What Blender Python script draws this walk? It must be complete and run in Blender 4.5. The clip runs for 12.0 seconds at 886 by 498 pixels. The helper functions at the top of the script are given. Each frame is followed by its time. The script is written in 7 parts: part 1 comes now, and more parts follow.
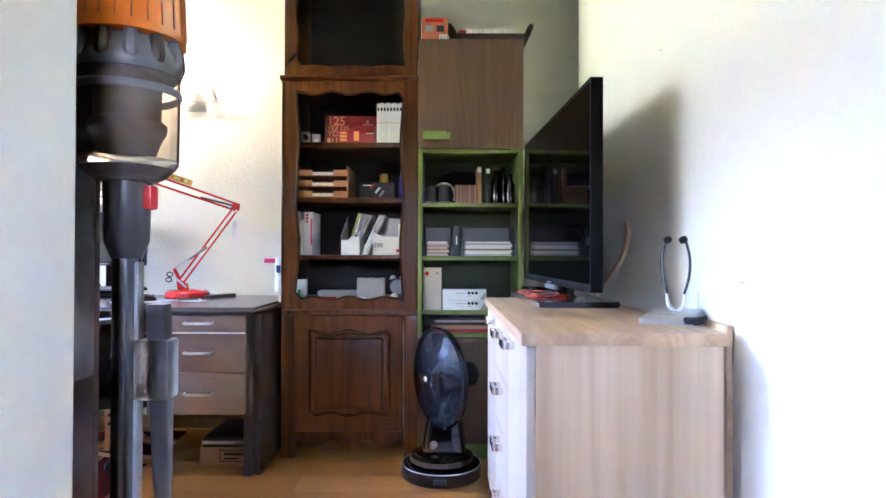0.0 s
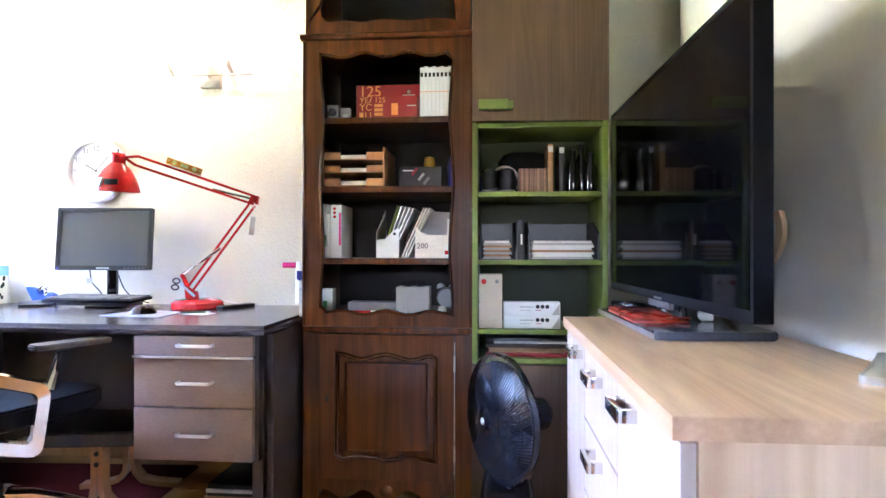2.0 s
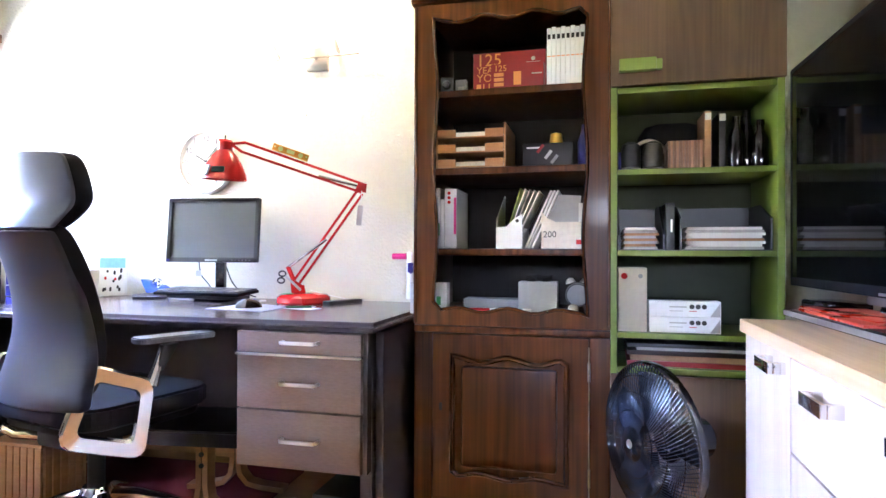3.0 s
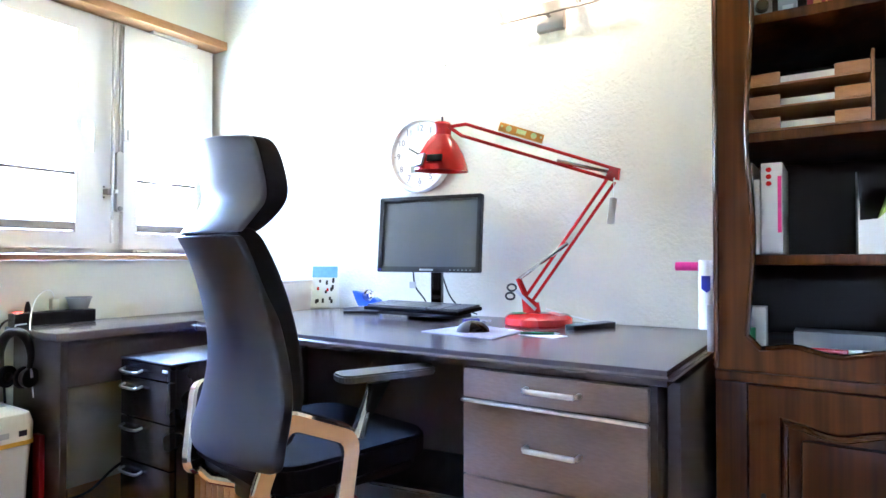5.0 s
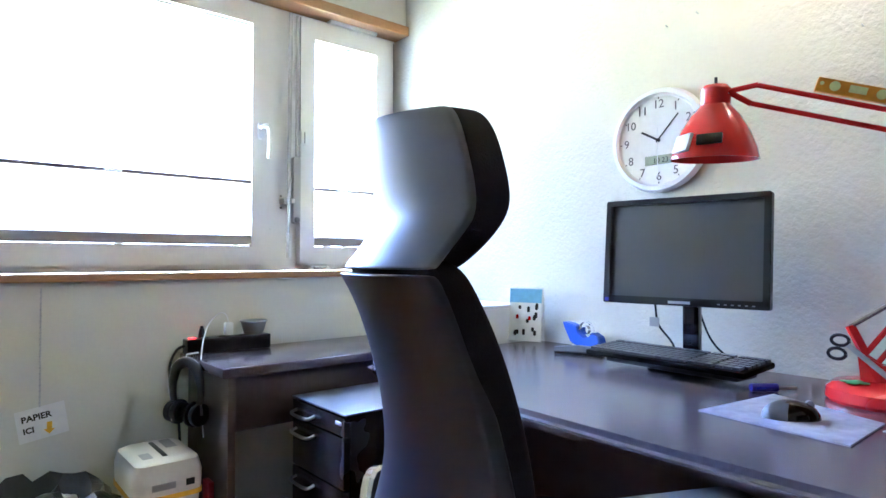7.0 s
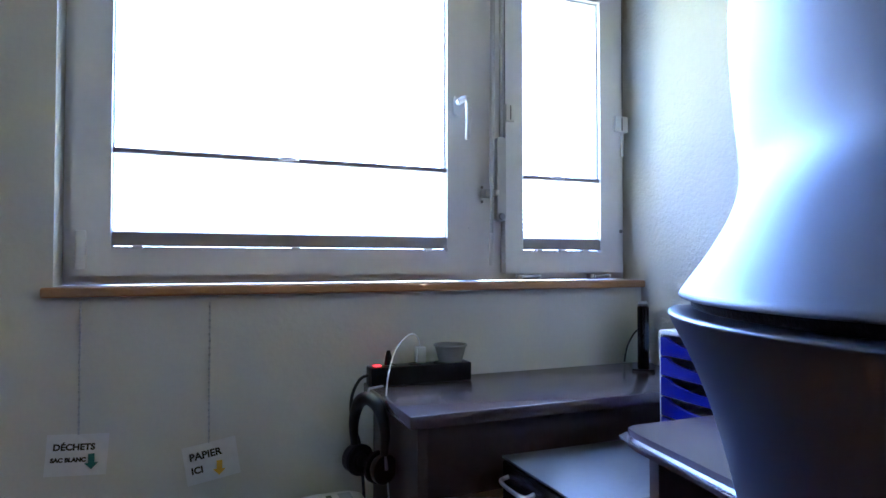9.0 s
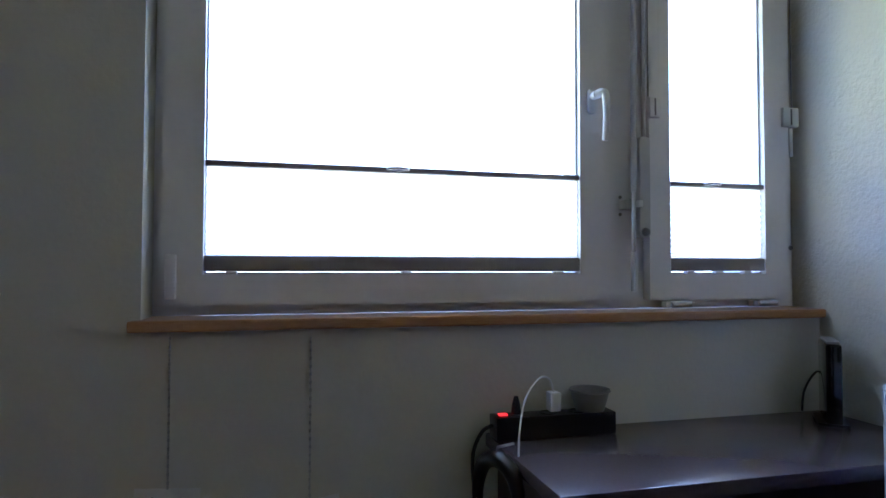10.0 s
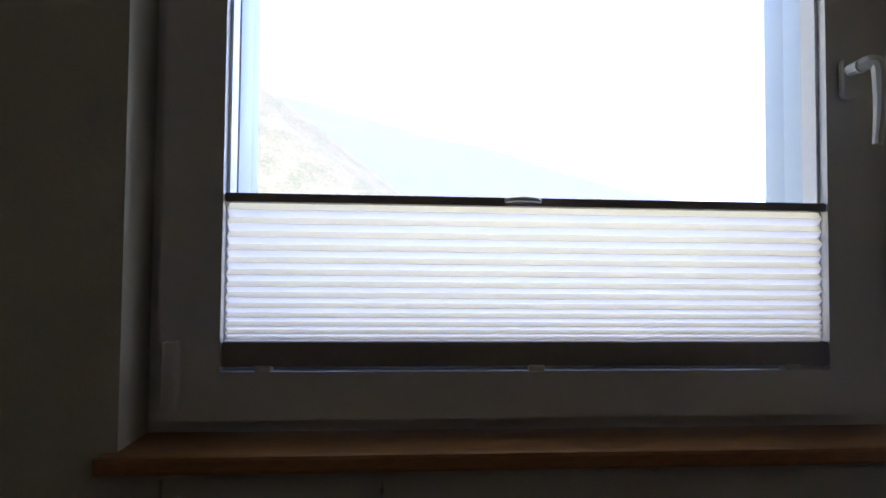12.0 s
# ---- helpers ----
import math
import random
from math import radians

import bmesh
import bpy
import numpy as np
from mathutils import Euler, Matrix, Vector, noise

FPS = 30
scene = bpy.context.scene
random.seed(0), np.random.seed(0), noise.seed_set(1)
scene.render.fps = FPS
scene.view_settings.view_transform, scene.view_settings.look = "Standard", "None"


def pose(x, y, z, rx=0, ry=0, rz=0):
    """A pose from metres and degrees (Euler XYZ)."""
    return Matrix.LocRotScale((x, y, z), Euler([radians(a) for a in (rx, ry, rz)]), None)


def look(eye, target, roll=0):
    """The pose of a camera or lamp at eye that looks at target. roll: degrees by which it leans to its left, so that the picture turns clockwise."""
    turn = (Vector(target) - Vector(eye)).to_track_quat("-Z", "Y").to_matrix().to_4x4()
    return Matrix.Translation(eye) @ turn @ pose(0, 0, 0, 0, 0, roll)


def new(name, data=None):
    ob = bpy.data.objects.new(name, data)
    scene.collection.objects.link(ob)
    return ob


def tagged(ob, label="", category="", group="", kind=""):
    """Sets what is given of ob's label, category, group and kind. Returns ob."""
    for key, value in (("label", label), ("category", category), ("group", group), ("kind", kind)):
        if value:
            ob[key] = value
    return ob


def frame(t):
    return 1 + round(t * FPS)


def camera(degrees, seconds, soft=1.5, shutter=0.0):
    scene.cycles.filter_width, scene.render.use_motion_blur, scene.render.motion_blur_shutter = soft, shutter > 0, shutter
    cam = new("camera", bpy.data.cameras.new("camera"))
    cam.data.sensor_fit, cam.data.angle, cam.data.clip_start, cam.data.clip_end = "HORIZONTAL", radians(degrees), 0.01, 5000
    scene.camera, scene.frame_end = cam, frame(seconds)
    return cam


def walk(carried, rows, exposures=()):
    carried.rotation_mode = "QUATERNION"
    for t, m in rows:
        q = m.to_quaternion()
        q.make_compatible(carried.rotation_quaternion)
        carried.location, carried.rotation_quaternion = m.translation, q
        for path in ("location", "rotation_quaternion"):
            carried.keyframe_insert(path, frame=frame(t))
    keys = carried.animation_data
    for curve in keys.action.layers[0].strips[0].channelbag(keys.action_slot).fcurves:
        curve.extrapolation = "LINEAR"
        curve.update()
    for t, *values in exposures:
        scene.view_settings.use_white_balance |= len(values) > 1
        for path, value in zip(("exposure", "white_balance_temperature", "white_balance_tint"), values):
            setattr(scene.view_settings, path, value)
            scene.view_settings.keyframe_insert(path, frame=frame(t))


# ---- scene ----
cam = camera(72.9, 12.0)
PATH = [
    (0, (-0.089, 0.192, 0.982), (-0.082, 2.192, 1.001), 0.2),
    (0.5, (-0.103, 0.324, 0.997), (-0.064, 2.323, 1.018), 0.2),
    (1, (-0.101, 0.466, 1.005), (-0.04, 2.465, 1.021), 0.1),
    (1.5, (-0.093, 0.645, 1.014), (-0.096, 2.645, 1.025), 0.1),
    (2, (-0.12, 0.811, 1.002), (-0.287, 2.804, 1.013), 0.1),
    (2.5, (-0.171, 0.954, 0.977), (-0.512, 2.924, 0.989), 0.2),
    (4.5, (-0.53, 1.466, 0.948), (-1.46, 3.236, 0.979), -0.0),
    (5, (-0.618, 1.579, 0.969), (-1.717, 3.25, 1.001), 0.0),
    (5.5, (-0.71, 1.675, 0.977), (-1.956, 3.239, 1.011), 0.1),
    (6, (-0.824, 1.778, 0.98), (-2.159, 3.266, 1.019), 0.2),
    (6.5, (-0.972, 1.881, 1.007), (-2.398, 3.283, 1.043), 0.2),
    (7, (-1.095, 1.929, 1.039), (-2.622, 3.22, 1.072), 0.1),
    (9, (-1.634, 2.159, 1.046), (-3.489, 2.905, 1.094), -0.0),
    (9.5, (-1.804, 2.149, 1.06), (-3.706, 2.764, 1.111), 0.1),
    (10, (-1.934, 2.139, 1.101), (-3.873, 2.624, 1.164), 0.1),
    (10.5, (-2.084, 2.146, 1.138), (-4.037, 2.571, 1.205), 0.3),
    (11, (-2.249, 2.153, 1.177), (-4.216, 2.503, 1.256), 0.3),
    (11.5, (-2.367, 2.16, 1.204), (-4.352, 2.393, 1.283), 0.6),
    (12, (-2.488, 2.197, 1.235), (-4.481, 2.349, 1.309), 0.5),
]
walk(
    cam,
    [(t, look(eye, target, roll)) for t, eye, target, roll in PATH],
    [(0.0, 8.42, 5400, 28), (0.5, 8.32, 5400, 28), (1.5, 8.45, 5450, 28), (2.5, 8.75, 5650, 31), (4.5, 8.45, 5150, 23), (5.5, 8.2, 5080, 22), (7.0, 7.6, 5050, 23), (9.0, 6.4, 4680, 27), (9.5, 5.95, 4780, 26), (10.5, 4.75, 5150, 28), (12.0, 3.5, 5850, 30)],
)

# ---- world and sun ----
world = bpy.data.worlds.new("sky")
scene.world = world
world.use_nodes = True
wn = world.node_tree.nodes
sky = wn.new("ShaderNodeTexSky")
sky.sky_type = "NISHITA"
sky.sun_disc = False
sky.sun_elevation, sky.sun_rotation = radians(52), radians(90)
sky.dust_density, sky.air_density = 4.0, 1.0
wn["Background"].inputs["Strength"].default_value = 0.15
world.node_tree.links.new(sky.outputs["Color"], wn["Background"].inputs["Color"])
sun_data = bpy.data.lights.new("sun", "SUN")
sun_data.energy, sun_data.angle, sun_data.color = 3.0, radians(0.5), (1.0, 0.95, 0.88)
sun = new("sun", sun_data)
sun.matrix_world = look((6, 0, 8), (0, 0, 0.0))


# ---- materials ----
def material(name, colour, rough=0.5, metal=0.0, vary=0.12, big=2.0, fine=60.0, bump=0.0, bump_scale=80.0, bump_depth=0.005, coat=0.0,
             stretch=(1, 1, 1), rough_vary=0.1, second=None, spec=0.5, transmission=0.0, random_tone=0.0):
    """A principled surface with tone varied at two scales, uneven gloss and fine relief."""
    m = bpy.data.materials.new(name)
    m.use_nodes = True
    nt = m.node_tree
    n, link = nt.nodes, nt.links.new
    b = n["Principled BSDF"]
    coord = n.new("ShaderNodeTexCoord")
    mapping = n.new("ShaderNodeMapping")
    mapping.inputs["Scale"].default_value = stretch
    link(coord.outputs["Object"], mapping.inputs["Vector"])
    n1, n2 = n.new("ShaderNodeTexNoise"), n.new("ShaderNodeTexNoise")
    n1.inputs["Scale"].default_value, n2.inputs["Scale"].default_value = big, fine
    n1.inputs["Detail"].default_value, n2.inputs["Detail"].default_value = 4, 6
    link(mapping.outputs[0], n1.inputs["Vector"])
    link(mapping.outputs[0], n2.inputs["Vector"])
    add = n.new("ShaderNodeMath")
    add.operation = "ADD"
    link(n1.outputs["Fac"], add.inputs[0])
    link(n2.outputs["Fac"], add.inputs[1])
    half = n.new("ShaderNodeMath")
    half.operation = "MULTIPLY"
    half.inputs[1].default_value = 0.5
    link(add.outputs[0], half.inputs[0])
    fac = half.outputs[0]
    if random_tone:
        info = n.new("ShaderNodeObjectInfo")
        mix = n.new("ShaderNodeMath")
        mix.operation = "MULTIPLY_ADD"
        mix.inputs[1].default_value, mix.inputs[2].default_value = random_tone, -random_tone / 2
        link(info.outputs["Random"], mix.inputs[0])
        plus = n.new("ShaderNodeMath")
        plus.operation = "ADD"
        link(mix.outputs[0], plus.inputs[0])
        link(fac, plus.inputs[1])
        fac = plus.outputs[0]
    ramp = n.new("ShaderNodeValToRGB")
    c = Vector(colour)
    lo, hi = (c * (1 - vary), c * (1 + vary)) if second is None else (Vector(second), c)
    ramp.color_ramp.elements[0].position, ramp.color_ramp.elements[1].position = 0.32, 0.68
    ramp.color_ramp.elements[0].color = (*lo, 1)
    ramp.color_ramp.elements[1].color = (*[min(1.0, v) for v in hi], 1)
    link(fac, ramp.inputs["Fac"])
    link(ramp.outputs["Color"], b.inputs["Base Color"])
    rr = n.new("ShaderNodeMapRange")
    rr.inputs["To Min"].default_value, rr.inputs["To Max"].default_value = max(0.02, rough - rough_vary), min(1, rough + rough_vary)
    link(n1.outputs["Fac"], rr.inputs["Value"])
    link(rr.outputs[0], b.inputs["Roughness"])
    b.inputs["Metallic"].default_value = metal
    b.inputs["Coat Weight"].default_value = coat
    b.inputs["Specular IOR Level"].default_value = spec
    b.inputs["Transmission Weight"].default_value = transmission
    if bump:
        nb, bp = n.new("ShaderNodeTexNoise"), n.new("ShaderNodeBump")
        nb.inputs["Scale"].default_value, nb.inputs["Detail"].default_value = bump_scale, 3
        link(mapping.outputs[0], nb.inputs["Vector"])
        link(nb.outputs["Fac"], bp.inputs["Height"])
        bp.inputs["Strength"].default_value, bp.inputs["Distance"].default_value = bump, bump_depth
        link(bp.outputs["Normal"], b.inputs["Normal"])
    return m


def wood(name, pale, dark, along="z", rough=0.4, coat=0.0, band=8.0, spec=0.4, weights=(0.5, 0.22, 0.28), bump=0.04):
    """Sawn board: broad tone bands, fine streaks and a wandering growth figure, shifted from board to board."""
    m = bpy.data.materials.new(name)
    m.use_nodes = True
    n, link = m.node_tree.nodes, m.node_tree.links.new
    b = n["Principled BSDF"]
    coord, info, shift = n.new("ShaderNodeTexCoord"), n.new("ShaderNodeObjectInfo"), n.new("ShaderNodeVectorMath")
    shift.operation = "MULTIPLY_ADD"
    shift.inputs[1].default_value = (7.0, 5.0, 3.0)
    link(info.outputs["Random"], shift.inputs[0])
    link(coord.outputs["Object"], shift.inputs[2])
    def grain(scale, detail, run, distort=0.0):
        mp, t = n.new("ShaderNodeMapping"), n.new("ShaderNodeTexNoise")
        mp.inputs["Scale"].default_value = [run if axis == along else 1.0 for axis in "xyz"]
        link(shift.outputs[0], mp.inputs["Vector"])
        link(mp.outputs[0], t.inputs["Vector"])
        t.inputs["Scale"].default_value, t.inputs["Detail"].default_value, t.inputs["Distortion"].default_value = scale, detail, distort
        return t.outputs["Fac"]
    def calc(kind, a, c, d=None):
        q = n.new("ShaderNodeMath")
        q.operation = kind
        for socket, value in zip(q.inputs, (a, c, d)):
            if isinstance(value, (int, float)):
                socket.default_value = value
            elif value is not None:
                link(value, socket)
        return q.outputs[0]
    broad, fine, slow = grain(band, 2, 0.03), grain(110, 4, 0.02), grain(5, 1, 0.10, 0.3)
    rings = calc("MULTIPLY_ADD", calc("SINE", calc("MULTIPLY", slow, 70.0), 0.0), 0.5, 0.5)
    fac = calc("MULTIPLY_ADD", broad, weights[0], calc("MULTIPLY_ADD", fine, weights[1], calc("MULTIPLY", rings, weights[2])))
    ramp = n.new("ShaderNodeValToRGB")
    ramp.color_ramp.elements[0].position, ramp.color_ramp.elements[1].position = 0.28, 0.72
    ramp.color_ramp.elements[0].color, ramp.color_ramp.elements[1].color = (*dark, 1), (*pale, 1)
    link(fac, ramp.inputs["Fac"])
    link(ramp.outputs["Color"], b.inputs["Base Color"])
    link(calc("MULTIPLY_ADD", broad, 0.16, rough - 0.08), b.inputs["Roughness"])
    b.inputs["Coat Weight"].default_value, b.inputs["Coat Roughness"].default_value = coat, 0.10
    b.inputs["Specular IOR Level"].default_value = spec
    bp = n.new("ShaderNodeBump")
    bp.inputs["Strength"].default_value, bp.inputs["Distance"].default_value = bump, 0.002
    link(fine, bp.inputs["Height"])
    link(bp.outputs["Normal"], b.inputs["Normal"])
    return m


def glowing(name, colour, strength):
    m = bpy.data.materials.new(name)
    m.use_nodes = True
    b = m.node_tree.nodes["Principled BSDF"]
    b.inputs["Base Color"].default_value = (*colour, 1)
    b.inputs["Emission Color"].default_value = (*colour, 1)
    b.inputs["Emission Strength"].default_value = strength
    return m


def clear(name, colour=(1, 1, 1), rough=0.0, ior=1.45):
    m = bpy.data.materials.new(name)
    m.use_nodes = True
    b = m.node_tree.nodes["Principled BSDF"]
    b.inputs["Base Color"].default_value = (*colour, 1)
    b.inputs["Transmission Weight"].default_value = 1.0
    b.inputs["Roughness"].default_value = rough
    b.inputs["IOR"].default_value = ior
    return m


def cloth_shade(name):
    """Thin pleated fabric that lets daylight glow through."""
    m = bpy.data.materials.new(name)
    m.use_nodes = True
    nt = m.node_tree
    nt.nodes.remove(nt.nodes["Principled BSDF"])
    d, t, mx = nt.nodes.new("ShaderNodeBsdfDiffuse"), nt.nodes.new("ShaderNodeBsdfTranslucent"), nt.nodes.new("ShaderNodeMixShader")
    d.inputs["Color"].default_value = (0.86, 0.82, 0.76, 1)
    t.inputs["Color"].default_value = (0.87, 0.80, 0.715, 1)
    mx.inputs[0].default_value = 0.82
    nt.links.new(d.outputs[0], mx.inputs[1])
    nt.links.new(t.outputs[0], mx.inputs[2])
    nt.links.new(mx.outputs[0], nt.nodes["Material Output"].inputs["Surface"])
    return m


PLASTER = material("rough_plaster", (0.71, 0.68, 0.575), 0.85, vary=0.03, big=1.2, fine=90, bump=0.75, bump_scale=95, bump_depth=0.005)
PLASTER_FINE = material("fine_plaster", (0.70, 0.68, 0.60), 0.85, vary=0.03, big=1.2, fine=90, bump=0.3, bump_scale=70, bump_depth=0.003)
PLASTER_SMOOTH = material("smooth_plaster", (0.74, 0.715, 0.63), 0.8, vary=0.03, big=0.8, fine=60, bump=0.12, bump_scale=60)
# unseen ceiling, toned down so less light bounces into the room
CEILING = material("low_bounce_ceiling", (0.46, 0.44, 0.40), 0.9, vary=0.02, bump=0.1)
LAMINATE = material("orange_laminate", (0.52, 0.225, 0.055), 0.36, vary=0.2, big=3, fine=25, stretch=(1.0, 9, 1), second=(0.37, 0.145, 0.034), random_tone=0.2, spec=0.35)
PINE = material("varnished_pine", (0.52, 0.28, 0.115), 0.35, vary=0.2, big=5, fine=60, stretch=(6, 0.6, 6), second=(0.36, 0.17, 0.06), coat=0.3)
WHITE_PVC = material("white_window_plastic", (0.80, 0.79, 0.80), 0.35, vary=0.03, big=1.5, bump=0.03)
WHITE_METAL = material("white_enamel", (0.78, 0.78, 0.78), 0.3, vary=0.03)
RAIL_GREY = material("grey_blind_rail", (0.36, 0.34, 0.34), 0.4, vary=0.05)
OAK_DARK = wood("dark_stained_oak", (0.132, 0.041, 0.0075), (0.030, 0.0085, 0.0025), "z", 0.34, 0.06, 9.0, 0.16, (0.45, 0.43, 0.12), 0.14)
NICKEL = material("satin_nickel", (0.30, 0.285, 0.26), 0.42, 1.0, vary=0.05)
# oak with the shade of the deep recess put into its colour
OAK_SHADED = material("shaded_cabinet_interior", (0.011, 0.006, 0.004), 0.6, vary=0.3, stretch=(10, 10, 1), bump=0.1)
OAK_EDGE = wood("polished_oak_edge", (0.100, 0.030, 0.006), (0.034, 0.009, 0.003), "z", 0.18, 0.8, 9.0, 0.4, (0.45, 0.43, 0.12), 0.04)
DOOR_OAK = wood("brown_grained_laminate", (0.140, 0.080, 0.040), (0.078, 0.043, 0.022), "z", 0.5, 0.0, 14.0, 0.25, (0.40, 0.50, 0.10), 0.05)
GREEN = material("lime_green_melamine", (0.155, 0.215, 0.024), 0.45, vary=0.06, bump=0.03)
BEECH = wood("pale_oak_laminate", (0.78, 0.565, 0.35), (0.45, 0.275, 0.135), "z", 0.42, 0.0, 8.0, 0.35, (0.74, 0.18, 0.08))
BEECH_TOP = wood("pale_oak_worktop", (0.68, 0.455, 0.255), (0.40, 0.235, 0.115), "y", 0.38, 0.0, 9.0, 0.3, (0.60, 0.30, 0.10))
BEECH_FRONT = wood("cream_drawer_front", (0.54, 0.445, 0.36), (0.44, 0.35, 0.275), "z", 0.42, 0.0, 12.0, 0.4, (0.55, 0.35, 0.10))
CHROME = material("polished_chrome", (0.78, 0.77, 0.76), 0.12, 1.0, vary=0.03, rough_vary=0.04)
SATIN = material("satin_chrome", (0.94, 0.93, 0.92), 0.40, 1.0, vary=0.03)
STEEL = material("brushed_steel", (0.55, 0.55, 0.55), 0.32, 1.0, vary=0.06)
DESK_TOP = material("dark_desk_laminate", (0.098, 0.079, 0.086), 0.22, vary=0.08, big=5, fine=150, rough_vary=0.015, spec=0.9)
DESK_SIDE = material("dark_brown_desk_panel", (0.055, 0.040, 0.038), 0.45, vary=0.12, big=3, fine=60)
DRAWER = material("taupe_drawer_front", (0.28, 0.195, 0.15), 0.38, vary=0.14, big=4, fine=60, stretch=(1, 1, 4), second=(0.21, 0.14, 0.105))
BLACK = material("black_plastic", (0.008, 0.008, 0.009), 0.38, vary=0.15, bump=0.03)
BLACK_GLOSS = material("glossy_black_plastic", (0.010, 0.010, 0.012), 0.12, vary=0.1, coat=0.4, rough_vary=0.04)
BLACK_METAL = material("black_painted_steel", (0.024, 0.023, 0.029), 0.27, vary=0.12, rough_vary=0.03, spec=1.0)
STAND_GREY = material("dark_blue_grey_gloss", (0.040, 0.045, 0.060), 0.22, vary=0.08, coat=0.3)
MAG_RED = material("glossy_red_cover", (0.46, 0.040, 0.016), 0.28, vary=0.25, big=9)
TV_BLACK = material("matt_black_casing", (0.0035, 0.0035, 0.004), 0.5, vary=0.1, spec=0.08)
# greyer than the black body: window sheen held in the base colour
PED_TOP_SHEEN = material("sheen_tinted_steel_paint", (0.085, 0.092, 0.108), 0.42, vary=0.08, spec=0.8)
SCREEN = material("dark_screen_glass", (0.0025, 0.0025, 0.003), 0.05, vary=0.02, rough_vary=0.01, spec=0.13)
SCREEN_MATT = material("matt_monitor_screen", (0.027, 0.028, 0.029), 0.43, vary=0.02, rough_vary=0.02, spec=1.0)
FABRIC = material("black_chair_fabric", (0.007, 0.006, 0.010), 0.8, vary=0.2, fine=300, bump=0.35, bump_scale=500, spec=0.3)
# paler copy of the chair shell; the window's sheen is in the base colour
HEAD_SHELL_LIT = material("sheen_tinted_headrest_plastic", (0.085, 0.085, 0.115), 0.45, vary=0.06, rough_vary=0.03, spec=1.0)
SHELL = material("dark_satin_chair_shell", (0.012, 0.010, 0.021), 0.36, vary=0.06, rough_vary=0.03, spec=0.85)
ALU = material("polished_aluminium", (0.78, 0.76, 0.73), 0.11, 1.0, vary=0.04, rough_vary=0.05)
RED = material("red_lamp_enamel", (0.62, 0.018, 0.016), 0.25, vary=0.06, coat=0.4)
RED_DARK = material("dark_red_rug_wool", (0.095, 0.006, 0.008), 0.95, vary=0.35, big=6, fine=150, bump=0.8, bump_scale=220, spec=0.2)
WHITE = material("white_plastic", (0.80, 0.80, 0.80), 0.35, vary=0.03)
CREAM = material("cream_plastic", (0.76, 0.71, 0.63), 0.4, vary=0.04)
GREY = material("grey_plastic", (0.24, 0.24, 0.25), 0.4, vary=0.06)
VAC_DARK = material("dark_brown_grey_plastic", (0.060, 0.052, 0.052), 0.32, vary=0.1)
VAC_GREY = material("dark_grey_plastic", (0.095, 0.095, 0.105), 0.35, vary=0.08)
GREY_LIGHT = material("light_grey_card", (0.45, 0.44, 0.42), 0.6, vary=0.06)
PAPER = material("white_paper", (0.80, 0.79, 0.76), 0.7, vary=0.05, big=20)
CARDBOARD = material("brown_cardboard", (0.40, 0.22, 0.105), 0.75, vary=0.1, big=10, fine=120, bump=0.1)
INK = material("black_ink", (0.02, 0.02, 0.02), 0.6)
GREY_INK = material("grey_ink", (0.11, 0.11, 0.12), 0.6)
RED_BOX = material("red_printed_card", (0.30, 0.012, 0.012), 0.45, vary=0.08)
ORANGE_INK = material("orange_print", (0.80, 0.30, 0.07), 0.5)
BLUE = material("dark_blue_plastic", (0.022, 0.022, 0.26), 0.35, vary=0.08)
AMBER = material("amber_level_plastic", (0.78, 0.33, 0.02), 0.3, vary=0.1)
YELLOW = material("yellow_plastic", (0.85, 0.50, 0.04), 0.35, vary=0.08)
PINK = material("pink_marker_plastic", (0.85, 0.03, 0.28), 0.4)
BENTWOOD = material("birch_bentwood", (0.50, 0.235, 0.085), 0.35, vary=0.2, big=5, fine=50, stretch=(2, 2, 12), second=(0.38, 0.16, 0.055), coat=0.2)
ORANGE_CLEAR = material("amber_translucent_plastic", (0.80, 0.20, 0.014), 0.22, vary=0.1, transmission=0.2, rough_vary=0.05)
ORANGE_RIB = material("dark_amber_plastic", (0.36, 0.075, 0.008), 0.35, vary=0.1)
SMOKE = material("smoky_clear_bin", (0.62, 0.56, 0.51), 0.08, vary=0.15, big=14, transmission=0.92, rough_vary=0.04)
SMOKE.node_tree.nodes["Principled BSDF"].inputs["IOR"].default_value = 1.12
CLEAR = clear("clear_plastic", (0.9, 0.9, 0.93), 0.12, 1.2)
GLASS = clear("window_glass", (0.98, 0.99, 0.99), 0.0, 1.02)
SHADE = cloth_shade("pleated_shade_cloth")
GUIDE_PAINT = material("pale_grey_blue_enamel", (0.33, 0.39, 0.45), 0.45, vary=0.04)
GUNMETAL = material("dull_gunmetal", (0.15, 0.145, 0.145), 0.26, 1.0, vary=0.06)
SHROUD = material("dusty_brown_shroud", (0.11, 0.088, 0.072), 0.45, vary=0.2, big=12)
GUARD = material("dark_blue_grey_wire", (0.022, 0.024, 0.034), 0.28, vary=0.1, spec=0.6)
BIN_BAG = material("black_bin_bag", (0.012, 0.012, 0.013), 0.3, vary=0.2, bump=0.7, bump_scale=25)
BROWN_DARK = material("dark_brown_cupboard", (0.036, 0.017, 0.011), 0.5, vary=0.15, big=3, fine=60, stretch=(10, 10, 1))
KEY_CAP = material("dark_key_plastic", (0.046, 0.044, 0.048), 0.30, vary=0.1, spec=0.8)
# dark taupe for unseen walls, chosen to weaken the fill light
HALL_LOW_BOUNCE = material("low_bounce_hall_taupe", (0.27, 0.25, 0.22), 0.85, vary=0.04)
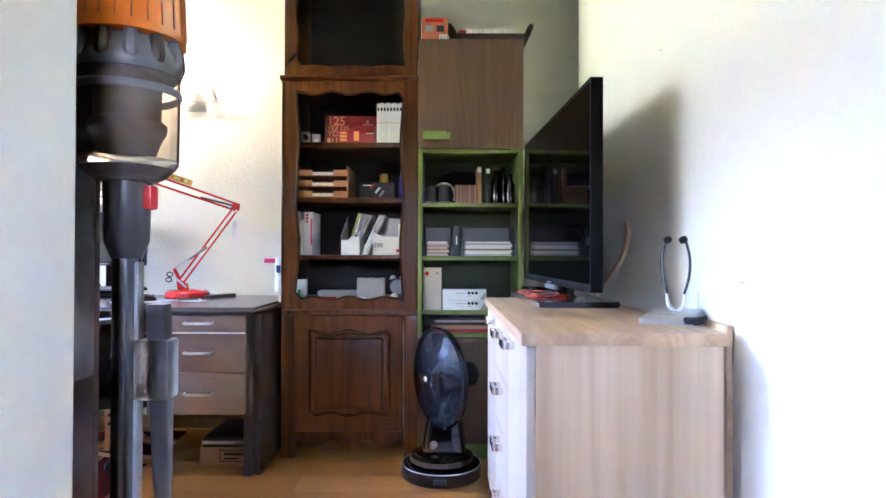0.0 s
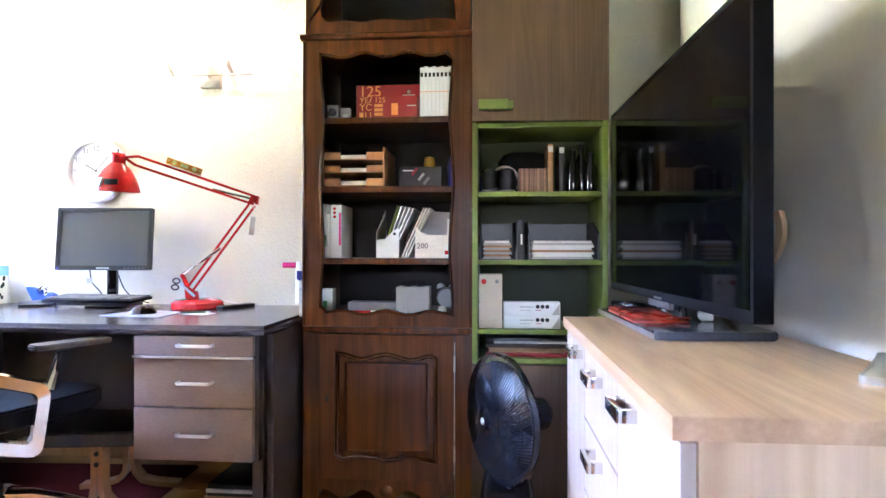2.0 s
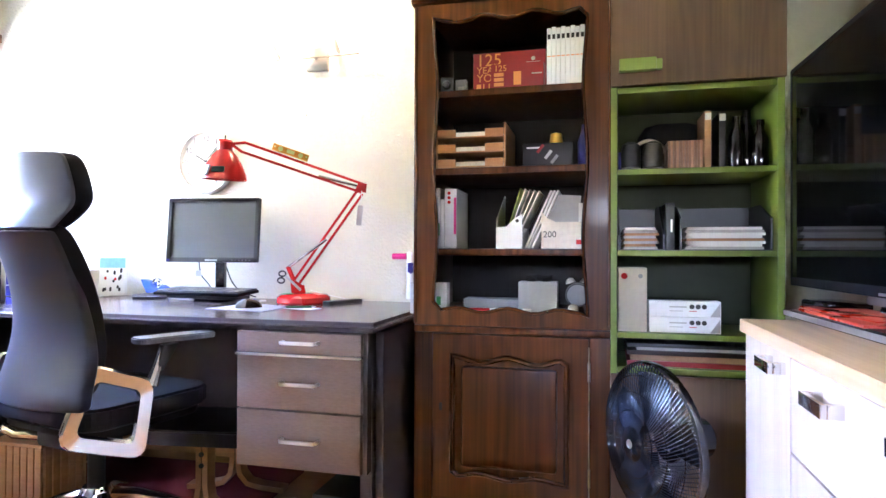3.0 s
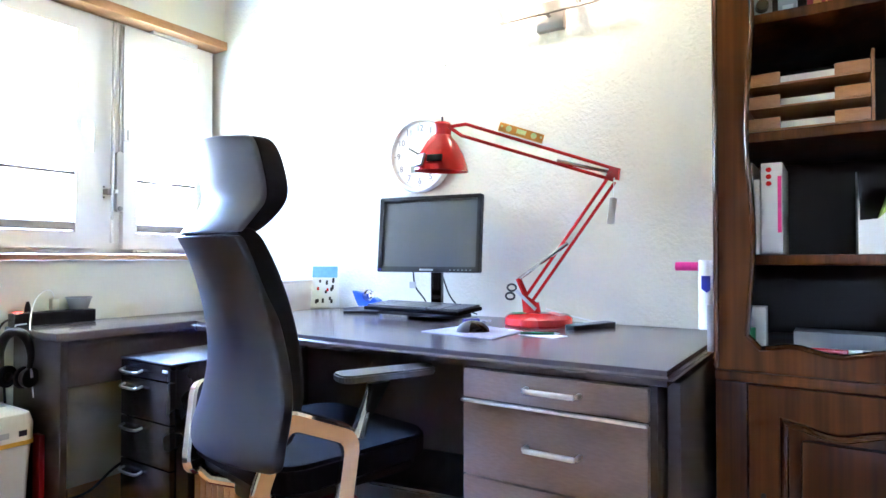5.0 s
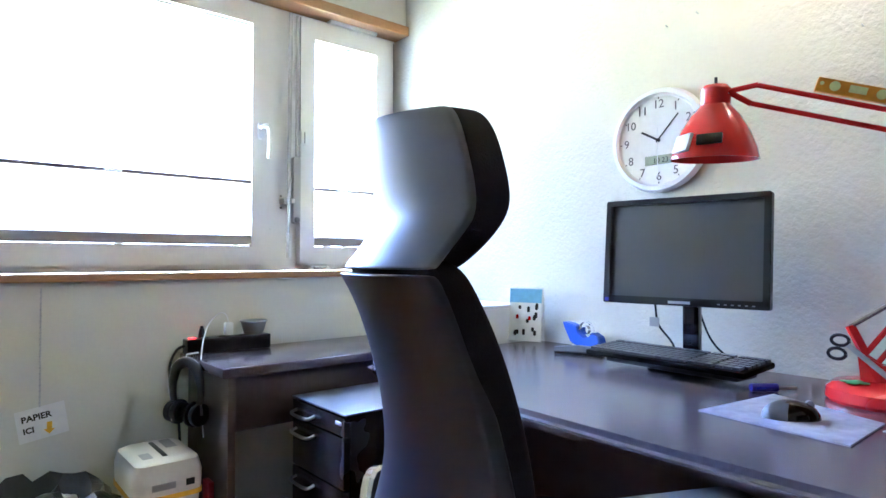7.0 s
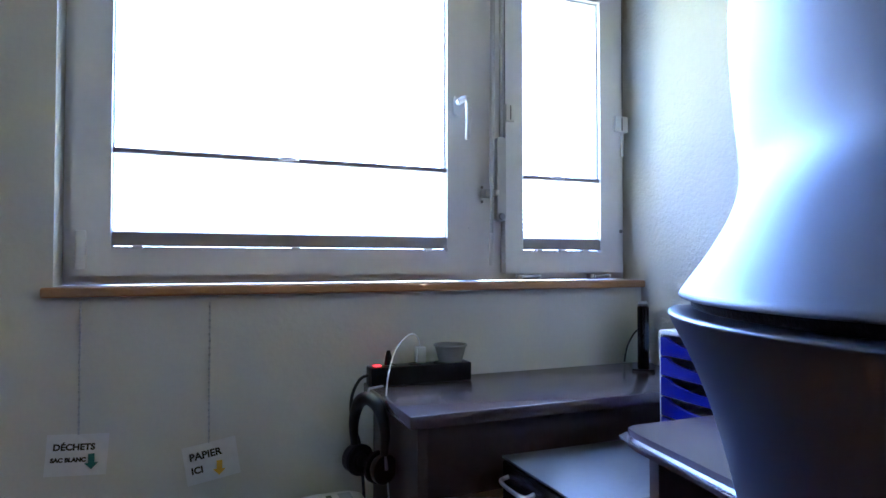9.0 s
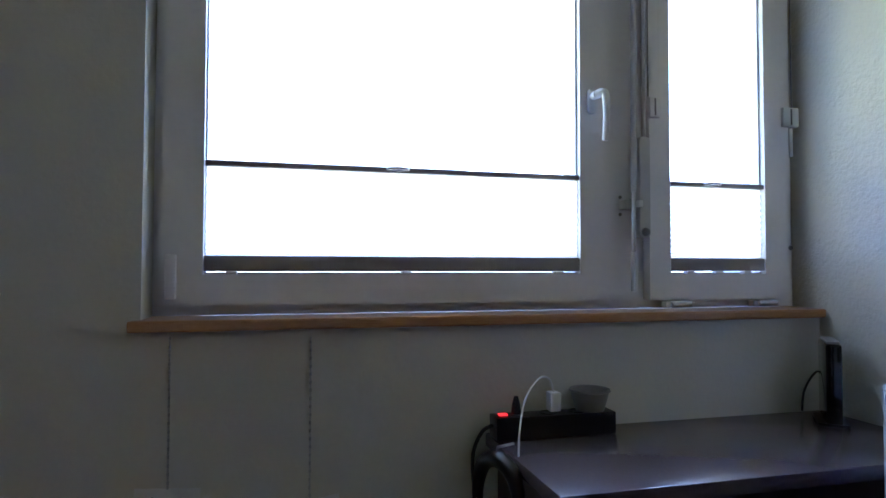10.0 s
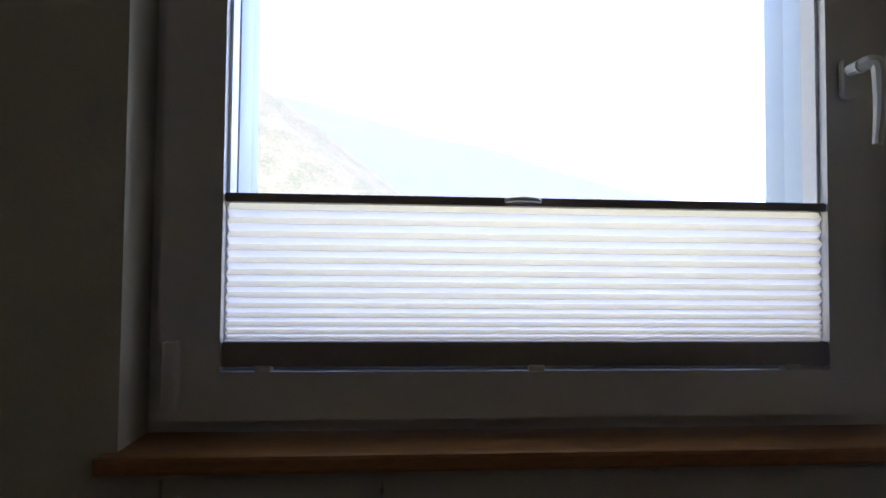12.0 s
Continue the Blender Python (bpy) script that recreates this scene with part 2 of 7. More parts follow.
# olive backing with the shelf interior's shade put into the colour
OLIVE_SHADED = material("shaded_olive_backing", (0.034, 0.042, 0.012), 0.6, vary=0.1)
STONE = material("exterior_render", (0.55, 0.53, 0.5), 0.9, vary=0.06, bump=0.2)
HILL_NEAR = material("sunlit_hill_meadow", (0.046, 0.044, 0.031), 0.95, vary=0.4, big=0.14, fine=0.8, second=(0.012, 0.021, 0.009))
# aerial haze of the far ridge is painted in as a blue tint
HILL_FAR = material("haze_tinted_hill", (0.023, 0.032, 0.033), 0.95, vary=0.08, big=0.004, fine=0.03)
GROUND = material("distant_meadow", (0.14, 0.15, 0.06), 0.95, vary=0.3, big=0.02, fine=0.3)


# ---- mesh helpers ----
def add_box(bm, x0, x1, y0, y1, z0, z1, bevel=0.0, m=None):
    made = bmesh.ops.create_cube(bm, size=1.0)["verts"]
    t = Matrix.Translation(((x0 + x1) / 2, (y0 + y1) / 2, (z0 + z1) / 2)) @ Matrix.Diagonal((x1 - x0, y1 - y0, z1 - z0, 1))
    bmesh.ops.transform(bm, matrix=t if m is None else m @ t, verts=made)
    if bevel:
        edges = list({e for v in made for e in v.link_edges})
        bmesh.ops.bevel(bm, geom=edges, offset=bevel, segments=2, affect="EDGES", profile=0.6)
    return bm


def box(x0, x1, y0, y1, z0, z1, bevel=0.002, m=None):
    return add_box(bmesh.new(), x0, x1, y0, y1, z0, z1, bevel, m)


def add_tube(bm, points, r, seg=10, radii=None, caps=True):
    """A round bar swept along a line of points."""
    pts = [Vector(p) for p in points]
    rings = []
    side = None
    for i, p in enumerate(pts):
        a = pts[max(i - 1, 0)]
        b = pts[min(i + 1, len(pts) - 1)]
        d = (b - a).normalized()
        if side is None or abs(side.dot(d)) > 0.98:
            side = d.orthogonal().normalized()
        side = (side - d * side.dot(d)).normalized()
        up = d.cross(side)
        rad = radii[i] if radii else r
        rings.append([bm.verts.new(p + (side * math.cos(k * math.tau / seg) + up * math.sin(k * math.tau / seg)) * rad) for k in range(seg)])
    for a, b in zip(rings, rings[1:]):
        for k in range(seg):
            bm.faces.new((a[k], a[(k + 1) % seg], b[(k + 1) % seg], b[k]))
    if caps:
        bm.faces.new(rings[0][::-1])
        bm.faces.new(rings[-1])
    return bm


def tube(points, r, seg=10, radii=None):
    """A bar whose line of four or more points is rounded off by a spline."""
    pts = [Vector(p) for p in points]
    if len(pts) >= 4:
        rad = list(radii) if radii else [r] * len(pts)
        fine, fine_r = [], []
        for i in range(len(pts) - 1):
            a, b, c, d = pts[max(i - 1, 0)], pts[i], pts[i + 1], pts[min(i + 2, len(pts) - 1)]
            for j in range(5):
                t = j / 5
                fine.append(0.5 * (2 * b + (c - a) * t + (2 * a - 5 * b + 4 * c - d) * t * t + (3 * b - a - 3 * c + d) * t ** 3))
                fine_r.append(rad[i] + (rad[i + 1] - rad[i]) * t)
        pts, radii = fine + [pts[-1]], fine_r + [rad[-1]]
    return add_tube(bmesh.new(), pts, r, seg, radii)


def add_lathe(bm, profile, seg=32, m=None):
    """A turned shape from (radius, height) pairs."""
    rings = []
    for r, z in profile:
        ring = [bm.verts.new((r * math.cos(k * math.tau / seg), r * math.sin(k * math.tau / seg), z)) for k in range(seg)]
        rings.append(ring)
    for a, b in zip(rings, rings[1:]):
        for k in range(seg):
            bm.faces.new((a[k], a[(k + 1) % seg], b[(k + 1) % seg], b[k]))
    hollow = profile[0][0] > 1e-5 and profile[-1][0] > 1e-5 and abs(profile[0][0] - profile[-1][0]) < 0.6 * profile[0][0] and len(profile) > 2
    if hollow:
        for k in range(seg):
            bm.faces.new((rings[-1][k], rings[-1][(k + 1) % seg], rings[0][(k + 1) % seg], rings[0][k]))
    if profile[0][0] > 1e-5 and not hollow:
        bm.faces.new(rings[0][::-1])
    if profile[-1][0] > 1e-5 and not hollow:
        bm.faces.new(rings[-1])
    if m is not None:
        bmesh.ops.transform(bm, matrix=m, verts=[v for ring in rings for v in ring])
    return bm


def lathe(profile, seg=32, m=None):
    bm = add_lathe(bmesh.new(), profile, seg, m)
    bmesh.ops.remove_doubles(bm, verts=bm.verts, dist=1e-6)
    return bm


def add_prism(bm, outline, depth0, depth1, plane="xz"):
    """An outline in a plane pushed out along the third axis."""
    def at(a, b, d):
        return {"xz": (a, d, b), "xy": (a, b, d), "yz": (d, a, b)}[plane]
    lo = [bm.verts.new(at(a, b, depth0)) for a, b in outline]
    hi = [bm.verts.new(at(a, b, depth1)) for a, b in outline]
    n = len(outline)
    for k in range(n):
        bm.faces.new((lo[k], lo[(k + 1) % n], hi[(k + 1) % n], hi[k]))
    bm.faces.new(lo[::-1])
    bm.faces.new(hi)
    bmesh.ops.recalc_face_normals(bm, faces=bm.faces)
    return bm


def prism(outline, depth0, depth1, plane="xz", bevel=0.0):
    bm = add_prism(bmesh.new(), outline, depth0, depth1, plane)
    if bevel:
        bmesh.ops.bevel(bm, geom=list(bm.edges), offset=bevel, segments=2, affect="EDGES", clamp_overlap=True)
    return bm


def ring_frame(outer, inner, depth0, depth1, plane="xz", round_edge=0.0):
    """A flat board with an opening: two outlines of equal length and a thickness."""
    def at(p, d):
        return {"xz": (p[0], d, p[1]), "xy": (p[0], p[1], d), "yz": (d, p[0], p[1])}[plane]
    bm = bmesh.new()
    loops = [[bm.verts.new(at(p, d)) for p in line] for line, d in ((outer, depth0), (inner, depth0), (inner, depth1), (outer, depth1))]
    n = len(outer)
    for a, b in zip(loops, loops[1:] + loops[:1]):
        for k in range(n):
            bm.faces.new((a[k], a[(k + 1) % n], b[(k + 1) % n], b[k]))
    bmesh.ops.recalc_face_normals(bm, faces=bm.faces)
    if round_edge:
        keep = [e for e in bm.edges if len({v for v in e.verts} & set(loops[1])) == 2]
        bmesh.ops.bevel(bm, geom=keep, offset=round_edge, segments=3, affect="EDGES")
    return bm


def rounded_rect(x0, x1, z0, z1, r, seg=6):
    out = []
    for cx, cz, a0 in ((x1 - r, z1 - r, 0), (x0 + r, z1 - r, 90), (x0 + r, z0 + r, 180), (x1 - r, z0 + r, 270)):
        for k in range(seg + 1):
            a = radians(a0 + 90 * k / seg)
            out.append((cx + r * math.cos(a), cz + r * math.sin(a)))
    return out


def loft(sections):
    """A skin over closed sections of equal length, with end caps."""
    bm = bmesh.new()
    rings = [[bm.verts.new(p) for p in s] for s in sections]
    n = len(sections[0])
    for a, b in zip(rings, rings[1:]):
        for k in range(n):
            bm.faces.new((a[k], a[(k + 1) % n], b[(k + 1) % n], b[k]))
    bm.faces.new(rings[0][::-1])
    bm.faces.new(rings[-1])
    bmesh.ops.recalc_face_normals(bm, faces=bm.faces)
    return bm


def part(name, bm, mat, parent=None, label="", smooth=True):
    me = bpy.data.meshes.new(name)
    bm.normal_update()
    bm.to_mesh(me)
    bm.free()
    me.materials.append(mat)
    if smooth:
        me.shade_smooth()
        me.set_sharp_from_angle(angle=radians(35))
    ob = new(name, me)
    if parent is not None:
        ob.parent = parent
    if label:
        tagged(ob, label)
    return ob


def structure(name, bm, mat, label="", category=""):
    return tagged(part(name, bm, mat, None, "", False), label, category, kind="structure")


def thing(name, label, category, x=0.0, y=0.0, z=0.0, rz=0.0, group="", rx=0.0, ry=0.0):
    root = new(name)
    root.empty_display_size = 0.05
    root.matrix_basis = pose(x, y, z, rx, ry, rz)
    return tagged(root, label, category, group)


def single(name, bm, mat, label, category, m=None, group=""):
    ob = tagged(part(name, bm, mat), label, category, group)
    if m is not None:
        ob.matrix_basis = m
    return ob


def lettering(name, body, size, m, mat, parent, depth=0.0004, align="LEFT", bold=0.0):
    """Words in the built-in font as a thin mesh; they lie in the local xy plane before m."""
    cu = bpy.data.curves.new(name, "FONT")
    cu.body, cu.size, cu.extrude, cu.align_x, cu.resolution_u = body, size, depth, align, 3
    cu.offset = bold
    tmp = new(name, cu)
    bpy.context.view_layer.update()
    me = bpy.data.meshes.new_from_object(tmp.evaluated_get(bpy.context.evaluated_depsgraph_get()))
    bpy.data.objects.remove(tmp)
    me.transform(m)
    me.materials.append(mat)
    ob = new(name, me)
    ob.parent = parent
    return ob


FRONT = pose(0, 0, 0, 90, 0, 0)

# ---- structure ----
X_W, Y_N, X_E = -3.335, 3.595, 0.60
structure("floor", box(-3.75, 1.1, -1.4, 3.8, -0.2, -0.012, 0), LAMINATE, "orange laminate floor with a satin sheen", "floor")
structure("ceiling", box(-3.75, 1.1, -1.4, 3.8, 2.5, 2.65, 0), CEILING, "plain unseen ceiling, darkened to hold back bounced light", "ceiling")
structure("wall_north", box(-3.75, 1.1, Y_N, Y_N + 0.2, 0, 2.5, 0), PLASTER, "cream wall of rough textured plaster", "wall")
structure("wall_east", box(X_E, X_E + 0.45, -1.4, 3.2, 0, 2.5, 0.004), PLASTER_SMOOTH, "pale plaster wall behind the television", "wall")
structure("wall_niche", box(0.95, 1.1, 3.2, Y_N, 0, 2.5, 0), PLASTER_SMOOTH, "plain plaster wall of the niche", "wall")
bm = bmesh.new()
for a in ((1.825, Y_N, 0, 0.962), (1.825, Y_N, 2.09, 2.5), (1.53, 1.825, 0, 2.5), (1.13, 1.53, 0, 0.962), (1.13, 1.53, 2.09, 2.5), (0.72, 1.13, 0, 2.5)):
    add_box(bm, -3.72, X_W, a[0], a[1], a[2], a[3])
structure("wall_west", bm, PLASTER_FINE, "cream plaster wall round the window", "wall")
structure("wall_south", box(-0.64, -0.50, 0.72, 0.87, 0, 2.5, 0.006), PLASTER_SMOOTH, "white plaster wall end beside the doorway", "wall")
# unseen stretch of the south wall, darker than its end to limit bounce
structure("wall_south_rear", box(-3.72, -0.641, 0.72, 0.87, 0, 2.5, 0), HALL_LOW_BOUNCE, "unseen wall beside the doorway, darkened to cut bounced light", "wall")
structure("wall_hall_west", box(-1.75, -1.6, -1.4, 0.72, 0, 2.5, 0), HALL_LOW_BOUNCE, "unseen hallway wall in bounce-cutting taupe", "wall")
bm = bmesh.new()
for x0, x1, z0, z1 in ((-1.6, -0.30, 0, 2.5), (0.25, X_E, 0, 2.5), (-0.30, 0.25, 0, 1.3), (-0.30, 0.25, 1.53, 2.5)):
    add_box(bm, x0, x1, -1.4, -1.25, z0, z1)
structure("wall_hall_south", bm, HALL_LOW_BOUNCE, "unseen hallway wall in bounce-cutting taupe with a small window opening", "wall")
structure("baseboard", box(-2.8, -0.85, Y_N - 0.014, Y_N, 0, 0.075, 0.003), PINE, "narrow varnished wooden baseboard", "baseboard")
structure("trim_lintel", box(-3.42, -3.312, 1.775, Y_N, 2.072, 2.116, 0.005), PINE, "varnished wooden trim above the window", "trim")
structure("window_sill", box(-3.46, -3.308, 1.803, Y_N - 0.003, 0.963, 0.988, 0.006), PINE, "varnished wooden window sill", "sill")


def window_unit(name, y0, y1, sy0, sy1, g0, g1, handle):
    """Fixed frame, opening sash and pane; the room is towards +x."""
    root = thing(name, "white plastic window with an opening sash", "window")
    root["kind"] = "structure"
    def rect(a, b, c, d):
        return [(a, c), (b, c), (b, d), (a, d)]
    part("window_frame", ring_frame(rect(y0, y1, 0.990, 2.088), rect(sy0 + 0.03, sy1 - 0.03, 1.045, 2.03), -3.50, -3.425, "yz"), WHITE_PVC, root)
    sash = part("sash", ring_frame(rect(sy0, sy1, 1.014, 2.058), rect(g0, g1, 1.085, 1.975), -3.47, -3.392, "yz", 0.020), WHITE_PVC, root)
    part("glazing_bead", ring_frame(rect(g0 - 0.001, g1 + 0.001, 1.084, 1.976), rect(g0 + 0.005, g1 - 0.005, 1.090, 1.968), -3.445, -3.41, "yz"), WHITE_PVC, sash)
    pane = part("pane", box(-3.452, -3.447, g0 - 0.01, g1 + 0.01, 1.085, 1.985, 0), GLASS, sash)
    pane.visible_shadow = False
    if handle:
        h = part("handle", rounded_plate(-3.392, sy1 - 0.042), WHITE_METAL, sash, "white lever handle")
        part("lever", tube([(-3.364, sy1 - 0.040, 1.560), (-3.352, sy1 - 0.032, 1.564), (-3.346, sy1 - 0.024, 1.558), (-3.346, sy1 - 0.021, 1.53), (-3.347, sy1 - 0.021, 1.49), (-3.350, sy1 - 0.024, 1.436)], 0.010, 10, [0.011, 0.011, 0.011, 0.0105, 0.009, 0.007]), WHITE_METAL, h)
    for hy in (sy0 + 0.09, sy1 - 0.09):
        if not handle:
            hinge = part("hinge", box(-3.41, -3.385, hy - 0.045, hy + 0.045, 0.992, 1.010, 0.004), WHITE_METAL, root)
            part("hinge_pin", tube([(-3.383, hy - 0.03, 1.001), (-3.383, hy + 0.03, 1.001)], 0.007, 8), STEEL, hinge)
    return root


def rounded_plate(x, y):
    bm = prism(rounded_rect(y - 0.012, y + 0.012, 1.515, 1.582, 0.010), x, x + 0.012, "yz", 0.002)
    add_tube(bm, [(x + 0.005, y, 1.56), (x + 0.034, y, 1.56)], 0.010, 10)
    return bm


win1 = window_unit("window_1", 1.828, 2.995, 1.853, 2.955, 1.940, 2.881, True)
window_unit("window_3", 1.133, 1.527, 1.145, 1.515, 1.185, 1.475, True)
win2 = window_unit("window_2", 2.995, 3.590, 3.089, 3.553, 3.155, 3.468, False)
part("corner_cover", box(-3.43, -3.378, 1.862, 1.885, 1.03, 1.13, 0.004), WHITE_PVC, win1)
# window gear: closing rod, shear, magnet contacts
ROD = material("grey_enamel_rod", (0.50, 0.49, 0.49), 0.4, vary=0.05)
part("closing_rod", tube([(-3.372, 3.033, 2.05), (-3.372, 3.028, 1.307)], 0.0085, 10), ROD, win2, "grey enamel closing rod")
part("rod_end", tube([(-3.372, 3.028, 1.3068), (-3.372, 3.027, 1.145)], 0.0055, 8), STEEL, win2)
part("rod_grip", tube([(-3.372, 3.027, 1.1445), (-3.372, 3.027, 1.040)], 0.0085, 10), WHITE, win2)
clip = part("rod_clip", box(-3.425, -3.381, 3.012, 3.046, 1.262, 1.288, 0.004), ROD, win2)
part("clip_hook", box(-3.3785, -3.360, 3.036, 3.050, 1.266, 1.284, 0.003), WHITE, clip)
for z in (1.250, 1.298):
    part("clip_screw", lathe([(0.0, 0.0), (0.005, 0.0), (0.004, 0.003), (0.0, 0.0035)], 10, Matrix.Translation((-3.4248, 3.018, z)) @ pose(0, 0, 0, 0, 90, 0)), GREY, clip)
shear = part("shear_arm", prism(rounded_rect(3.055, 3.087, 1.185, 1.462, 0.010), -3.410, -3.384, "yz", 0.003), ROD, win2, "grey stay plate beside the sash")
part("shear_cap", lathe([(0.0, 0.0), (0.012, 0.0), (0.010, 0.006), (0.0, 0.007)], 14, Matrix.Translation((-3.384, 3.071, 1.200)) @ pose(0, 0, 0, 0, 90, 0)), GREY, shear)
part("upper_rod", tube([(-3.385, 3.068, 2.05), (-3.385, 3.068, 1.462)], 0.006, 8), ROD, win2)
for y0, y1, cable in ((3.087, 3.119, 3.084), (3.527, 3.582, 3.560)):
    c = part("contact_sensor", box(-3.4225, -3.382, y0, y1, 1.517, 1.574, 0.003), WHITE, win2, "white magnet contact")
    part("sensor_seam", box(-3.3825, -3.380, (y0 + y1) / 2 - 0.002, (y0 + y1) / 2 + 0.002, 1.522, 1.569, 0), GREY, c)
    part("sensor_lead", tube([(-3.387, cable, 1.5745), (-3.387, cable, 2.05)], 0.0018, 6), GREY, c)
part("sensor_strip", box(-3.4225, -3.395, 3.560, 3.572, 1.432, 1.5165, 0.002), WHITE, win2)
for y in (2.964, 3.554):
    part("screw_cap", lathe([(0.0, 0.0), (0.007, 0.0), (0.006, 0.003), (0.0, 0.004)], 12, Matrix.Translation((-3.4252 if y < 3 else -3.3922, y, 1.161)) @ pose(0, 0, 0, 0, 90, 0)), GREY, win2)
part("top_hinge", box(-3.41, -3.372, 3.22, 3.46, 2.058, 2.076, 0.004), WHITE_METAL, win2)


def pleated_blind(y0, y1, z_rail, z_low):
    root = thing("pleated_blind", "white pleated blind half drawn up inside the window frame", "blind", -3.404, (y0 + y1) / 2, z_low, group="window blinds")
    w, h = (y1 - y0) / 2, z_rail - z_low
    part("top_rail", box(-0.010, 0.012, -w, w, h - 0.014, h, 0.003), RAIL_GREY, root)
    part("grip", tube([(0.012, -0.048, h - 0.005), (0.022, -0.040, h - 0.005), (0.024, -0.022, h - 0.004), (0.022, -0.004, h - 0.005), (0.012, 0.004, h - 0.005)], 0.004, 8), WHITE_METAL, root, "small white grip")
    part("bottom_rail", box(-0.010, 0.012, -w, w, 0.004, 0.041, 0.003), RAIL_GREY, root)
    bm = bmesh.new()
    zs = []
    n = 13
    for k in range(n * 2 + 1):
        f = k / (n * 2)
        zs.append(0.041 + (h - 0.055) * f ** 1.35)
    rows = [[bm.verts.new((0.0055 if k % 2 else -0.0055, y, z)) for y in (-w + 0.003, w - 0.003)] for k, z in enumerate(zs)]
    for a, b in zip(rows, rows[1:]):
        bm.faces.new((a[0], a[1], b[1], b[0]))
    part("cloth", bm, SHADE, root, "translucent white pleated cloth", False)
    for y in (-w + 0.06, 0.0, w - 0.06):
        part("bracket", box(-0.006, 0.014, y - 0.012, y + 0.012, -0.004, 0.006, 0.002), WHITE, root)
    return root


pleated_blind(1.942, 2.879, 1.349, 1.088)
pleated_blind(3.158, 3.465, 1.344, 1.089)

# outside: window reveal, shutter guides, ground and hills
structure("exterior_reveal", box(-3.95, -3.72, 1.70, 1.80, 0.8, 2.3, 0.004), STONE, "pale rendered window reveal outside", "wall")
for y0, y1, side in ((1.84, 1.919, 1), (2.980, 3.045, -1), (3.578, 3.592, -1)):
    bm = bmesh.new()
    for x0, x1, step in ((-3.715, -3.648, 0.004), (-3.6455, -3.558, 0.0), (-3.5555, -3.513, 0.005)):
        add_box(bm, x0, x1, y0 + (step if side < 0 else 0), y1 - (step if side > 0 else 0), 0.985, 2.09, 0.002)
    add_box(bm, -3.700, -3.530, y0 + 0.006, y1 - 0.006, 0.985, 2.09)
    single("shutter_guide", bm, GUIDE_PAINT, "white roller shutter guide outside the pane", "shutter guide", group="shutter guides")
structure("exterior_reveal", box(-3.80, -3.72, 1.60, 1.64, 0.8, 2.3, 0.004), STONE, "pale rendered window reveal outside", "wall")
structure("exterior_sill", box(-3.80, -3.51, 1.80, 3.595, 0.94, 0.965, 0.003), STONE, "pale outer window sill", "sill")
bm = bmesh.new()
bmesh.ops.create_grid(bm, x_segments=24, y_segments=24, size=2500)
bmesh.ops.translate(bm, verts=bm.verts, vec=(0, 0, -6))
structure("ground", bm, GROUND, "meadow outside far below the window", "ground")


def hill(name, profile, x, depth, mat, label, rough, seed):
    """A ridge that falls along y; each cross step adds uneven relief."""
    bm = bmesh.new()
    rows = []
    for i in range(40):
        f = i / 39
        y = profile[0] + (profile[1] - profile[0]) * f
        top = profile[2] + (profile[3] - profile[2]) * f
        row = []
        for j in range(14):
            g = j / 13
            n = noise.noise(Vector((y / (60 * rough), g * 5, seed))) * rough * 5 + noise.noise(Vector((y / (15 * rough), g * 14, seed))) * rough * 1.6
            row.append(bm.verts.new((x - depth * g, y, -6 + (top + 6) * math.sin(g * math.pi / 2) + n * g)))
        rows.append(row)
    for a, b in zip(rows, rows[1:]):
        for j in range(13):
            bm.faces.new((a[j], a[j + 1], b[j + 1], b[j]))
    bmesh.ops.recalc_face_normals(bm, faces=bm.faces)
    return tagged(part(name, bm, mat), label, "hill", kind="structure")


hill("backdrop_hill", (-320, 56, 297, -4), -180, 120, HILL_NEAR, "dry grassy hillside with scattered bushes", 1.4, 3.0)
# no haze volume: the ridge's blue comes from its material
hill("backdrop_ridge", (-1500, 1200, 680, -8), -900, 400, HILL_FAR, "far mountain ridge with the blue of haze in its colour", 7.0, 8.0)


# ---- dark oak display cabinet ----
def outline_pair(x0, x1, z0, z1, ox0, ox1, oz0, oz1, wave_t, wave_b, wave_s, n=20, r=0.035, swings=3):
    """Matching outlines: a scalloped opening and the straight board round it."""
    inner, outer = [], []
    def soft(f):
        return min(1.0, min(f, 1 - f) / 0.09)
    for k in range(n):
        f = k / n
        inner.append((x0 + (x1 - x0) * f, z0 + wave_b * (0.5 - 0.5 * math.cos(f * 2 * swings * math.pi)) + r * (1 - math.sqrt(max(0.0, 1 - (1 - soft(f)) ** 2)))))
        outer.append((ox0 + (ox1 - ox0) * f, oz0))
    for k in range(n):
        f = k / n
        inner.append((x1 - wave_s * (0.5 - 0.5 * math.cos(f * 4 * math.pi)) - 0.0, z0 + (z1 - z0) * f))
        outer.append((ox1, oz0 + (oz1 - oz0) * f))
    for k in range(n):
        f = k / n
        inner.append((x1 - (x1 - x0) * f, z1 - wave_t * (0.5 - 0.5 * math.cos(f * 2 * swings * math.pi)) - r * (1 - math.sqrt(max(0.0, 1 - (1 - soft(f)) ** 2)))))
        outer.append((ox1 - (ox1 - ox0) * f, oz1))
    for k in range(n):
        f = k / n
        inner.append((x0 + wave_s * (0.5 - 0.5 * math.cos(f * 4 * math.pi)), z1 - (z1 - z0) * f))
        outer.append((ox0, oz1 - (oz1 - oz0) * f))
    return outer, inner


